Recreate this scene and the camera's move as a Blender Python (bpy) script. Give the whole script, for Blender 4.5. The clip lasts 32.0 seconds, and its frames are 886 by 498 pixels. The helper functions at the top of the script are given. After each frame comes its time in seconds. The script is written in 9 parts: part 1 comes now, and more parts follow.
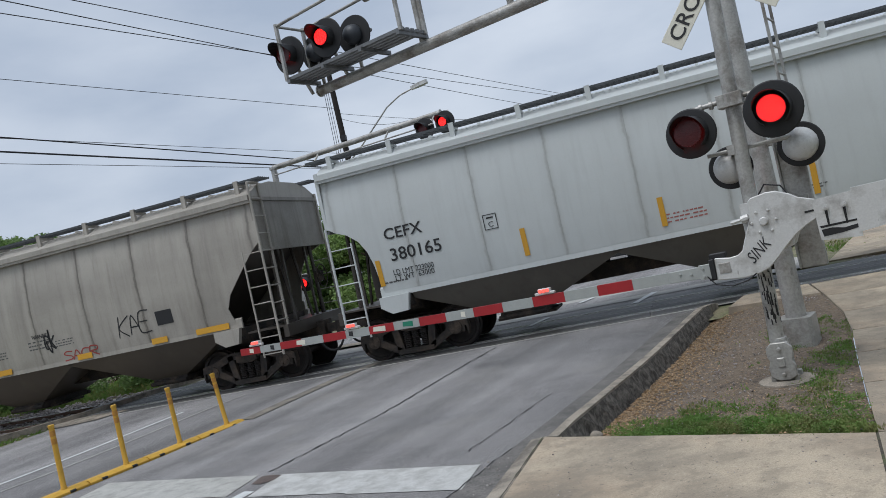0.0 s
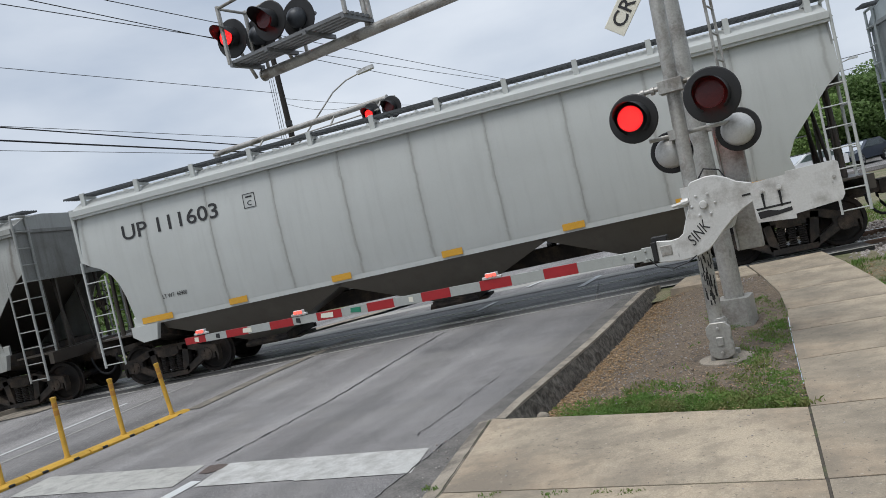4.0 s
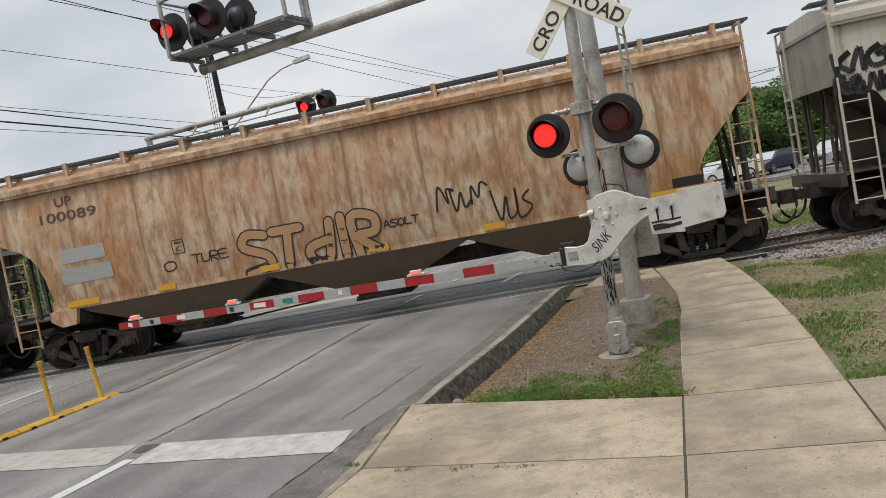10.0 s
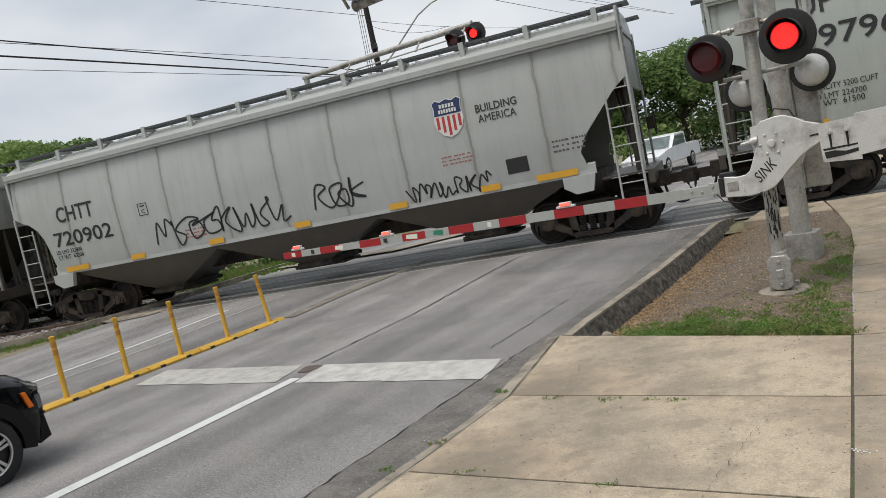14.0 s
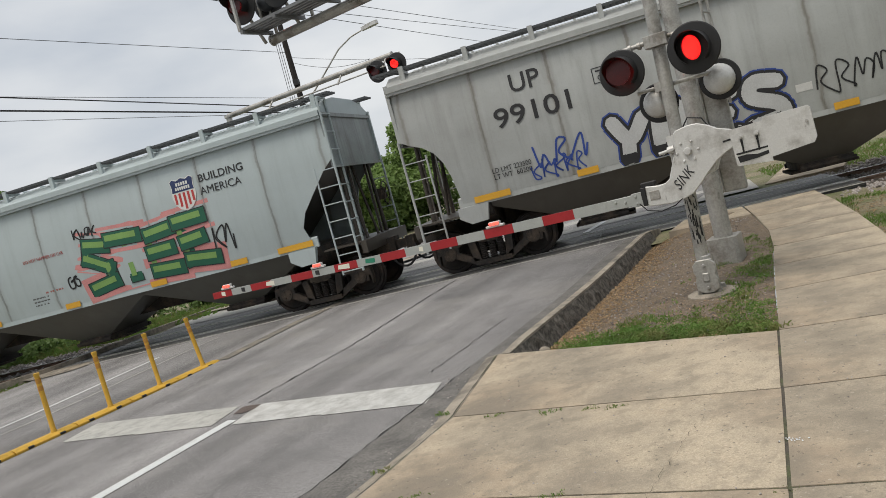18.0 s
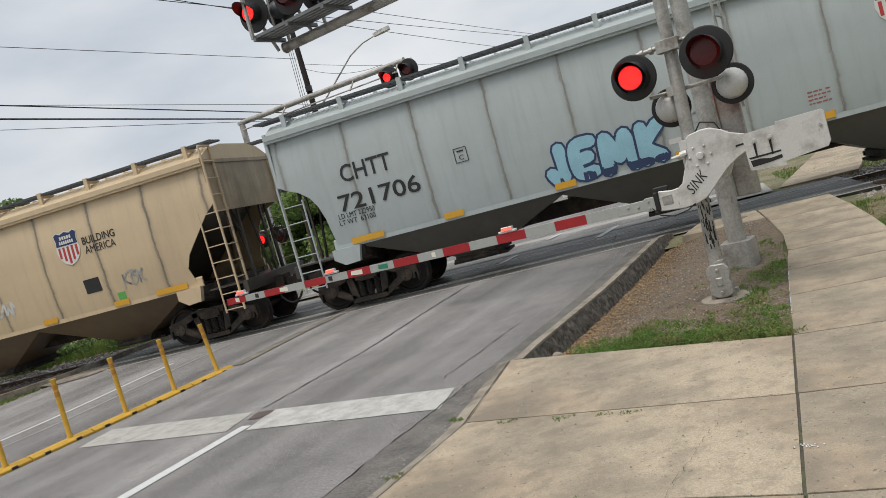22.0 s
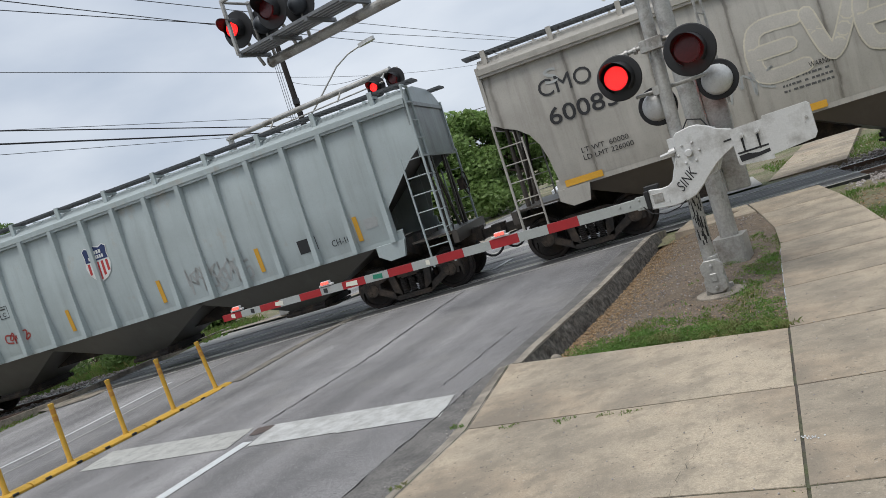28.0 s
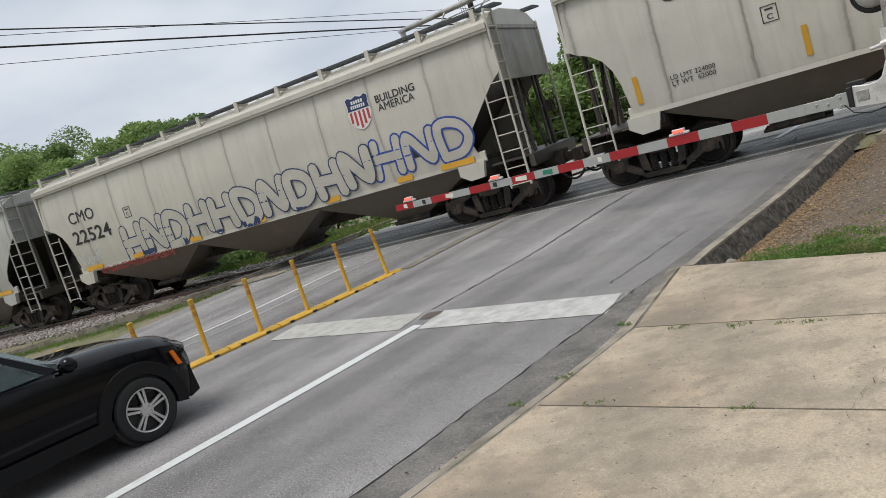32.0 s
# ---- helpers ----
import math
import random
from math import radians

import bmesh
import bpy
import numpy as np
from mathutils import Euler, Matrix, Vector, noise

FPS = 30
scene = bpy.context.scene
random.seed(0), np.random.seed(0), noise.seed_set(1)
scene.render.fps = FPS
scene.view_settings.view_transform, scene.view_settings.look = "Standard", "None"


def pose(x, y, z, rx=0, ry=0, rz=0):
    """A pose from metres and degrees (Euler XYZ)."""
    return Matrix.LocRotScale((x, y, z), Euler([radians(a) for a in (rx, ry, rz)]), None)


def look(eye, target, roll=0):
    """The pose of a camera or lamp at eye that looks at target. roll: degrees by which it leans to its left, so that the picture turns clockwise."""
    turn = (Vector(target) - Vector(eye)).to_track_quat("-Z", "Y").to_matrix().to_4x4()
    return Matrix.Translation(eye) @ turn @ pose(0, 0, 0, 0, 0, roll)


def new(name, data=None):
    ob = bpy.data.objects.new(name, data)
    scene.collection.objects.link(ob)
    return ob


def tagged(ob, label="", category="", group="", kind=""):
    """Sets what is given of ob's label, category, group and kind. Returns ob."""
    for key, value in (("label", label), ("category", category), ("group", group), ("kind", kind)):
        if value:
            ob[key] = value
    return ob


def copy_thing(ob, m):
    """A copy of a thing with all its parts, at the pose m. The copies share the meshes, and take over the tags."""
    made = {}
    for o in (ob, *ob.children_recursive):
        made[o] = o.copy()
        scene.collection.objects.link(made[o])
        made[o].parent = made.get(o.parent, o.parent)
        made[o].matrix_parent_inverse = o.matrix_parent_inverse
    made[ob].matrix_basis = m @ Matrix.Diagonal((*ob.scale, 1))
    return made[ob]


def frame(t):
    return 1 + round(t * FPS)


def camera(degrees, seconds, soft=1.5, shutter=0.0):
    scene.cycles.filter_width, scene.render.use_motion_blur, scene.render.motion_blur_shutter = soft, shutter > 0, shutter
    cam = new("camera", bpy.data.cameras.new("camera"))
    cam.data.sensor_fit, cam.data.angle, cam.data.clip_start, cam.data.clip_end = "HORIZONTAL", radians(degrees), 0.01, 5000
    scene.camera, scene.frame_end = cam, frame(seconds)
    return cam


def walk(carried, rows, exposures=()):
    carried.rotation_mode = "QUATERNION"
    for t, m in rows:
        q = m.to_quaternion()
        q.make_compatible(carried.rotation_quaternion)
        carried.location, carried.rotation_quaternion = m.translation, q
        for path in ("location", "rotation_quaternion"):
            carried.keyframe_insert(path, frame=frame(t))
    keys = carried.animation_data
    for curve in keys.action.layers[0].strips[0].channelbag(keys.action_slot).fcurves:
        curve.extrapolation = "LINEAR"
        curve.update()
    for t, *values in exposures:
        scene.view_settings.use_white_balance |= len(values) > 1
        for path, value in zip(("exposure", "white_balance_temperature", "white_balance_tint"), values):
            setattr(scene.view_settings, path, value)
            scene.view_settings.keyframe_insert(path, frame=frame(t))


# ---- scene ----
cam = camera(59.4, 32.0, soft=0.5)
PATH = [
    (0, (2.282, -7.167, 2.066), (1.702, -5.253, 2.081), -12.5),
    (0.5, (2.3, -7.179, 2.065), (1.762, -5.253, 2.062), -13.1),
    (1, (2.3, -7.145, 2.062), (1.801, -5.209, 2.028), -13.4),
    (1.5, (2.299, -7.161, 2.061), (1.82, -5.22, 2.009), -13.2),
    (2, (2.291, -7.164, 2.057), (1.817, -5.222, 2.003), -13.3),
    (2.5, (2.291, -7.169, 2.061), (1.805, -5.23, 2.012), -13.6),
    (4.5, (2.294, -7.177, 2.051), (1.84, -5.229, 2.001), -12.8),
    (5, (2.312, -7.159, 2.065), (1.887, -5.205, 2.003), -13.4),
    (5.5, (2.338, -7.189, 2.076), (1.955, -5.227, 2.006), -14.0),
    (6, (2.381, -7.229, 2.071), (1.967, -5.277, 1.941), -13.5),
    (6.5, (2.369, -7.326, 2.041), (1.852, -5.403, 1.857), -14.1),
    (7, (2.32, -7.543, 2.046), (1.856, -5.607, 1.865), -11.6),
    (7.5, (2.344, -7.713, 2.069), (1.835, -5.792, 1.847), -7.5),
    (8, (2.52, -7.802, 2.05), (1.963, -5.902, 1.772), -9.6),
    (8.5, (2.556, -7.833, 2.138), (2.059, -5.903, 1.961), -13.8),
    (9, (2.551, -7.809, 2.154), (2.185, -5.845, 2.06), -13.4),
    (9.5, (2.495, -7.852, 2.152), (2.176, -5.879, 2.06), -11.2),
    (10, (2.501, -7.856, 2.172), (2.205, -5.881, 2.061), -10.9),
    (10.5, (2.504, -7.842, 2.169), (2.223, -5.866, 2.045), -11.4),
    (11, (2.521, -7.822, 2.162), (2.217, -5.85, 2.026), -12.3),
    (11.5, (2.512, -7.843, 2.166), (2.182, -5.876, 2.024), -12.7),
    (12, (2.511, -7.86, 2.14), (2.161, -5.896, 1.987), -13.0),
    (12.5, (2.525, -7.842, 2.148), (2.163, -5.882, 1.976), -13.8),
    (13, (2.53, -7.841, 2.138), (2.126, -5.889, 1.968), -13.9),
    (13.5, (2.509, -7.865, 2.131), (2.001, -5.939, 1.953), -12.3),
    (14, (2.502, -7.867, 2.134), (1.813, -6.0, 1.935), -11.7),
    (14.5, (2.474, -7.88, 2.12), (1.672, -6.058, 1.922), -12.1),
    (15, (2.464, -7.89, 2.113), (1.645, -6.071, 1.97), -14.2),
    (15.5, (2.524, -7.823, 2.144), (1.86, -5.939, 2.049), -16.2),
    (17.5, (2.523, -7.823, 2.061), (2.069, -5.882, 1.905), -14.8),
    (18, (2.517, -7.824, 2.051), (1.997, -5.899, 1.891), -15.1),
    (18.5, (2.518, -7.822, 2.045), (1.942, -5.913, 1.879), -15.5),
    (19, (2.528, -7.81, 2.049), (1.938, -5.906, 1.888), -15.7),
    (19.5, (2.528, -7.818, 2.058), (1.946, -5.911, 1.899), -15.8),
    (20, (2.519, -7.834, 2.059), (1.946, -5.925, 1.898), -15.8),
    (20.5, (2.525, -7.835, 2.058), (1.965, -5.922, 1.896), -16.0),
    (21, (2.53, -7.819, 2.055), (1.987, -5.9, 1.895), -16.1),
    (21.5, (2.522, -7.837, 2.052), (1.981, -5.917, 1.904), -15.7),
    (22, (2.523, -7.841, 2.064), (1.976, -5.922, 1.924), -15.4),
    (22.5, (2.523, -7.846, 2.066), (1.972, -5.928, 1.932), -15.3),
    (23, (2.52, -7.857, 2.068), (1.969, -5.938, 1.946), -15.3),
    (23.5, (2.532, -7.846, 2.064), (1.984, -5.926, 1.953), -15.4),
    (24, (2.528, -7.849, 2.065), (1.959, -5.935, 1.963), -15.4),
    (24.5, (2.513, -7.851, 2.057), (1.896, -5.951, 1.953), -15.2),
    (25, (2.519, -7.844, 2.058), (1.874, -5.954, 1.944), -15.3),
    (25.5, (2.514, -7.851, 2.051), (1.848, -5.97, 1.928), -15.5),
    (27.5, (2.542, -7.829, 2.084), (2.003, -5.908, 1.954), -17.7),
    (28, (2.528, -7.844, 2.07), (2.0, -5.919, 1.942), -17.8),
    (28.5, (2.531, -7.862, 2.073), (1.988, -5.942, 1.942), -17.4),
    (29, (2.536, -7.857, 2.074), (1.96, -5.946, 1.946), -16.9),
    (29.5, (2.53, -7.919, 2.105), (1.862, -6.038, 1.986), -16.3),
    (30, (2.504, -7.894, 2.095), (1.692, -6.07, 1.98), -15.7),
    (30.5, (2.479, -7.879, 2.089), (1.591, -6.092, 1.956), -15.4),
    (31, (2.474, -7.902, 2.091), (1.542, -6.141, 1.908), -16.1),
    (31.5, (2.479, -7.871, 2.088), (1.513, -6.134, 1.864), -16.9),
    (32, (2.458, -7.929, 2.082), (1.497, -6.194, 1.825), -16.9),
]
LIGHT = [(0, -0.18, 5980, 10), (1, -0.04, 6200, 10), (5, 0.02, 6200, 10), (6, 0.06, 6600, 10), (8, 0.04, 6750, 10), (12, 0.04, 6780, 10), (15, 0.1, 6650, 10), (18, 0.06, 6820, 10), (22, 0.06, 6720, 10), (24, 0.03, 6400, 10), (25, 0.03, 6280, 8), (28, 0.03, 6250, 10), (30, 0.02, 6150, 10), (31, 0.08, 6250, 10), (32, 0.1, 6500, 10)]
walk(cam, [(t, look(eye, target, roll)) for t, eye, target, roll in PATH], LIGHT)

# ---------------------------------------------------------------- world and light
world = bpy.data.worlds.new("overcast_sky")
scene.world = world
world.use_nodes = True
wn, wl = world.node_tree.nodes, world.node_tree.links
wn.clear()
SUN_EL, SUN_ROT = radians(58), radians(200)
sky = wn.new("ShaderNodeTexSky")
sky.sky_type, sky.sun_disc, sky.sun_elevation, sky.sun_rotation = "NISHITA", False, SUN_EL, SUN_ROT
sky.dust_density = 4.0
w_co = wn.new("ShaderNodeTexCoord")
w_map = wn.new("ShaderNodeMapping")
w_map.inputs["Scale"].default_value = (1.0, 1.0, 2.6)
w_noise = wn.new("ShaderNodeTexNoise")
w_noise.inputs["Scale"].default_value, w_noise.inputs["Detail"].default_value = 2.1, 6.0
w_noise.inputs["Roughness"].default_value = 0.5
w_ramp = wn.new("ShaderNodeValToRGB")
w_ramp.color_ramp.elements[0].position, w_ramp.color_ramp.elements[0].color = 0.34, (5.2, 5.85, 6.8, 1)
w_ramp.color_ramp.elements[1].position, w_ramp.color_ramp.elements[1].color = 0.68, (8.7, 9.05, 9.45, 1)
w_mix = wn.new("ShaderNodeMix")
w_mix.data_type = "RGBA"
w_mix.inputs["Factor"].default_value = 0.88
w_bg = wn.new("ShaderNodeBackground")
w_bg.inputs["Strength"].default_value = 0.098
w_out = wn.new("ShaderNodeOutputWorld")
wl.new(w_co.outputs["Generated"], w_map.inputs["Vector"])
wl.new(w_map.outputs["Vector"], w_noise.inputs["Vector"])
wl.new(w_noise.outputs["Fac"], w_ramp.inputs["Fac"])
wl.new(sky.outputs["Color"], w_mix.inputs["A"])
wl.new(w_ramp.outputs["Color"], w_mix.inputs["B"])
wl.new(w_mix.outputs["Result"], w_bg.inputs["Color"])
wl.new(w_bg.outputs["Background"], w_out.inputs["Surface"])

sun = new("sun", bpy.data.lights.new("sun", "SUN"))
sun.data.energy, sun.data.angle, sun.data.color = 2.1, radians(25), (1.0, 0.96, 0.9)
sun.matrix_world = look((0, 0, 50), (12, 18, 0))

# ---------------------------------------------------------------- materials
MATS = {}


def material(name, color, rough=0.7, metal=0.0, vary=0.12, scale=6.0, fine=80.0, bump=0.1, second=None, second_at=0.62, second_scale=2.0, stretch=(1, 1, 1), spec=0.5, second_soft=0.1, per_piece=0.0, speckle=0.0, speckle_scale=70.0, lanes=None, layers=()):
    """A surface with grain at two scales, an optional second tone in patches, and fine relief."""
    if name in MATS:
        return MATS[name]
    m = bpy.data.materials.new(name)
    m.use_nodes = True
    n, l = m.node_tree.nodes, m.node_tree.links
    b = n["Principled BSDF"]
    b.inputs["Roughness"].default_value, b.inputs["Metallic"].default_value = rough, metal
    b.inputs["Specular IOR Level"].default_value = spec
    co = n.new("ShaderNodeTexCoord")
    mp = n.new("ShaderNodeMapping")
    mp.inputs["Scale"].default_value = stretch
    l.new(co.outputs["Object"], mp.inputs["Vector"])
    big, small = n.new("ShaderNodeTexNoise"), n.new("ShaderNodeTexNoise")
    big.inputs["Scale"].default_value, big.inputs["Detail"].default_value = scale, 5
    small.inputs["Scale"].default_value, small.inputs["Detail"].default_value = fine, 3
    for t in (big, small):
        l.new(mp.outputs["Vector"], t.inputs["Vector"])
    add = n.new("ShaderNodeMath")
    add.operation = "ADD"
    l.new(big.outputs["Fac"], add.inputs[0])
    l.new(small.outputs["Fac"], add.inputs[1])
    rng = n.new("ShaderNodeMapRange")
    rng.inputs["From Min"].default_value, rng.inputs["From Max"].default_value = 0.6, 1.4
    rng.inputs["To Min"].default_value, rng.inputs["To Max"].default_value = 1 - vary, 1 + vary
    l.new(add.outputs["Value"], rng.inputs["Value"])
    mul = n.new("ShaderNodeVectorMath")
    mul.operation = "SCALE"
    if second:
        mask = n.new("ShaderNodeTexNoise")
        mask.inputs["Scale"].default_value, mask.inputs["Detail"].default_value, mask.inputs["Roughness"].default_value = second_scale, 8, 0.65
        l.new(mp.outputs["Vector"], mask.inputs["Vector"])
        mr = n.new("ShaderNodeMapRange")
        mr.inputs["From Min"].default_value, mr.inputs["From Max"].default_value = second_at - second_soft, second_at + second_soft
        l.new(mask.outputs["Fac"], mr.inputs["Value"])
        mx = n.new("ShaderNodeMix")
        mx.data_type = "RGBA"
        mx.inputs["A"].default_value, mx.inputs["B"].default_value = (*color, 1), (*second, 1)
        l.new(mr.outputs["Result"], mx.inputs["Factor"])
        l.new(mx.outputs["Result"], mul.inputs[0])
    else:
        mul.inputs[0].default_value = color
    l.new(rng.outputs["Result"], mul.inputs["Scale"])
    last = mul.outputs["Vector"]
    if per_piece:
        info = n.new("ShaderNodeObjectInfo")
        pr = n.new("ShaderNodeMapRange")
        pr.inputs["To Min"].default_value, pr.inputs["To Max"].default_value = 1 - per_piece, 1 + per_piece
        l.new(info.outputs["Random"], pr.inputs["Value"])
        mul2 = n.new("ShaderNodeVectorMath")
        mul2.operation = "SCALE"
        l.new(last, mul2.inputs[0])
        l.new(pr.outputs["Result"], mul2.inputs["Scale"])
        last = mul2.outputs["Vector"]
    if speckle:
        grit = n.new("ShaderNodeTexNoise")
        grit.inputs["Scale"].default_value, grit.inputs["Detail"].default_value, grit.inputs["Roughness"].default_value = speckle_scale, 3, 0.7
        l.new(co.outputs["Object"], grit.inputs["Vector"])
        gr = n.new("ShaderNodeMapRange")
        gr.inputs["From Min"].default_value, gr.inputs["From Max"].default_value = 0.32, 0.68
        gr.inputs["To Min"].default_value, gr.inputs["To Max"].default_value = 1 - speckle, 1 + speckle
        l.new(grit.outputs["Fac"], gr.inputs["Value"])
        mul3 = n.new("ShaderNodeVectorMath")
        mul3.operation = "SCALE"
        l.new(last, mul3.inputs[0])
        l.new(gr.outputs["Result"], mul3.inputs["Scale"])
        last = mul3.outputs["Vector"]
    if lanes:
        turn, amount, width = lanes
        lm, lt = n.new("ShaderNodeMapping"), n.new("ShaderNodeTexNoise")
        lm.vector_type = "POINT"
        lm.inputs["Rotation"].default_value = (0, 0, radians(-turn))
        lm2 = n.new("ShaderNodeMapping")
        lm2.inputs["Scale"].default_value = (1.0 / width, 0.02, 1.0)
        l.new(co.outputs["Object"], lm.inputs["Vector"])
        l.new(lm.outputs["Vector"], lm2.inputs["Vector"])
        l.new(lm2.outputs["Vector"], lt.inputs["Vector"])
        lt.inputs["Scale"].default_value, lt.inputs["Detail"].default_value = 1.0, 2
        lr = n.new("ShaderNodeMapRange")
        lr.inputs["From Min"].default_value, lr.inputs["From Max"].default_value = 0.35, 0.65
        lr.inputs["To Min"].default_value, lr.inputs["To Max"].default_value = 1 - amount, 1 + amount
        l.new(lt.outputs["Fac"], lr.inputs["Value"])
        mul4 = n.new("ShaderNodeVectorMath")
        mul4.operation = "SCALE"
        l.new(last, mul4.inputs[0])
        l.new(lr.outputs["Result"], mul4.inputs["Scale"])
        last = mul4.outputs["Vector"]
    for tone, l_scale, at, soft, amount, pull in layers:
        pm, ln, lr2, lx = n.new("ShaderNodeMapping"), n.new("ShaderNodeTexNoise"), n.new("ShaderNodeMapRange"), n.new("ShaderNodeMix")
        pm.inputs["Scale"].default_value = pull
        pm.inputs["Location"].default_value = (l_scale * 3.1, amount * 7.7, at * 5.3)
        l.new(co.outputs["Object"], pm.inputs["Vector"])
        l.new(pm.outputs["Vector"], ln.inputs["Vector"])
        ln.inputs["Scale"].default_value, ln.inputs["Detail"].default_value, ln.inputs["Roughness"].default_value = l_scale, 7, 0.62
        lr2.inputs["From Min"].default_value, lr2.inputs["From Max"].default_value = at - soft, at + soft
        lr2.inputs["To Min"].default_value, lr2.inputs["To Max"].default_value = 0.0, amount
        l.new(ln.outputs["Fac"], lr2.inputs["Value"])
        lx.data_type = "RGBA"
        l.new(lr2.outputs["Result"], lx.inputs["Factor"])
        l.new(last, lx.inputs["A"])
        lx.inputs["B"].default_value = (*tone, 1)
        last = lx.outputs["Result"]
    l.new(last, b.inputs["Base Color"])
    if bump:
        bp = n.new("ShaderNodeBump")
        bp.inputs["Strength"].default_value, bp.inputs["Distance"].default_value = bump, 0.02
        l.new(add.outputs["Value"], bp.inputs["Height"])
        l.new(bp.outputs["Normal"], b.inputs["Normal"])
    MATS[name] = m
    return m


def glowing(name, color, strength):
    m = bpy.data.materials.new(name)
    m.use_nodes = True
    b = m.node_tree.nodes["Principled BSDF"]
    b.inputs["Base Color"].default_value = (*color, 1)
    b.inputs["Emission Color"].default_value, b.inputs["Emission Strength"].default_value = (*color, 1), strength
    return m


def glass(name, tint, rough=0.03):
    m = bpy.data.materials.new(name)
    m.use_nodes = True
    b = m.node_tree.nodes["Principled BSDF"]
    b.inputs["Base Color"].default_value, b.inputs["Roughness"].default_value = (*tint, 1), rough
    b.inputs["Transmission Weight"].default_value = 0.85
    return m


SEAM_STEP = 1.525       # width of one side sheet


def car_paint(name, color, dirt=(0.09, 0.075, 0.06), amount=0.35, rust=None, rust_at=0.7, seams=None):
    """Weathered freight-car paint: streaks run down, grime gathers in patches, optional rust blooms, and stains along the sheet seams."""
    m = bpy.data.materials.new(name)
    m.use_nodes = True
    n, l = m.node_tree.nodes, m.node_tree.links
    b = n["Principled BSDF"]
    b.inputs["Roughness"].default_value, b.inputs["Specular IOR Level"].default_value = 0.40, 0.5
    co = n.new("ShaderNodeTexCoord")

    def noise_of(stretch, scale, detail=6, rough=0.6):
        mp, t = n.new("ShaderNodeMapping"), n.new("ShaderNodeTexNoise")
        mp.inputs["Scale"].default_value = stretch
        l.new(co.outputs["Object"], mp.inputs["Vector"])
        l.new(mp.outputs["Vector"], t.inputs["Vector"])
        t.inputs["Scale"].default_value, t.inputs["Detail"].default_value, t.inputs["Roughness"].default_value = scale, detail, rough
        return t.outputs["Fac"]

    def ranged(value, lo, hi, to0, to1):
        r = n.new("ShaderNodeMapRange")
        for key, v in (("From Min", lo), ("From Max", hi), ("To Min", to0), ("To Max", to1)):
            r.inputs[key].default_value = v
        l.new(value, r.inputs["Value"])
        return r.outputs["Result"]

    def mixed(factor, a, bcol):
        x = n.new("ShaderNodeMix")
        x.data_type = "RGBA"
        l.new(factor, x.inputs["Factor"])
        if isinstance(a, tuple):
            x.inputs["A"].default_value = (*a, 1)
        else:
            l.new(a, x.inputs["A"])
        x.inputs["B"].default_value = (*bcol, 1)
        return x.outputs["Result"]

    streak = noise_of((2.2, 2.2, 0.16), 3.0)
    patch = noise_of((0.5, 0.5, 0.8), 1.1)
    grain = noise_of((1, 1, 1), 38, 4)
    c = mixed(ranged(patch, 0.38, 0.72, 0.0, amount * 0.75), color, dirt)
    c = mixed(ranged(streak, 0.5, 0.80, 0.0, amount * 0.9), c, dirt)
    broad = noise_of((0.28, 0.28, 0.22), 1.0, 3)
    c = mixed(ranged(broad, 0.40, 0.66, 0.0, amount * 0.8), c, tuple(0.45 * v + 0.25 * d for v, d in zip(color, dirt)))
    washed = noise_of((1.1, 1.1, 0.10), 2.0, 5)
    c = mixed(ranged(washed, 0.54, 0.74, 0.0, min(0.45, amount * 1.1)), c, tuple(min(0.72, v * 1.22) for v in color))
    c = mixed(ranged(grain, 0.5, 0.85, 0.0, amount * 0.5), c, dirt)
    if rust:
        bloom = noise_of((0.7, 0.7, 0.45), 1.5, 10, 0.7)
        c = mixed(ranged(bloom, rust_at - 0.14, rust_at + 0.12, 0.0, 0.9), c, rust)
        spots = noise_of((1.4, 1.4, 0.35), 4.0, 8, 0.7)
        c = mixed(ranged(spots, rust_at - 0.05, rust_at + 0.1, 0.0, 0.7), c, tuple(v * 0.55 for v in rust))
    if seams:
        def math_of(op, a, v):
            q = n.new("ShaderNodeMath")
            q.operation = op
            l.new(a, q.inputs[0])
            if isinstance(v, float):
                q.inputs[1].default_value = v
            else:
                l.new(v, q.inputs[1])
            return q.outputs["Value"]
        split = n.new("ShaderNodeSeparateXYZ")
        l.new(co.outputs["Object"], split.inputs["Vector"])
        wander = ranged(noise_of((0.4, 0.4, 1.3), 1.6, 4), 0.3, 0.7, -0.035, 0.035)
        x = math_of("ADD", math_of("ADD", split.outputs["X"], wander), 100.0 * SEAM_STEP + SEAM_STEP * 0.5)
        away = math_of("ABSOLUTE", math_of("SUBTRACT", math_of("MODULO", x, SEAM_STEP), SEAM_STEP * 0.5), 0.0)
        fade = ranged(noise_of((0.6, 0.6, 0.5), 1.3, 5), 0.30, 0.62, 0.30, seams[1])
        c = mixed(math_of("MULTIPLY", ranged(away, 0.015, 0.13, 1.0, 0.0), math_of("MULTIPLY", fade, 0.45)), c, seams[0])
        c = mixed(math_of("MULTIPLY", ranged(away, 0.010, 0.045, 1.0, 0.0), fade), c, seams[0])
    l.new(c, b.inputs["Base Color"])
    bp = n.new("ShaderNodeBump")
    bp.inputs["Strength"].default_value, bp.inputs["Distance"].default_value = 0.25, 0.02
    l.new(noise_of((0.9, 0.9, 0.35), 1.6, 3), bp.inputs["Height"])
    l.new(bp.outputs["Normal"], b.inputs["Normal"])
    return m


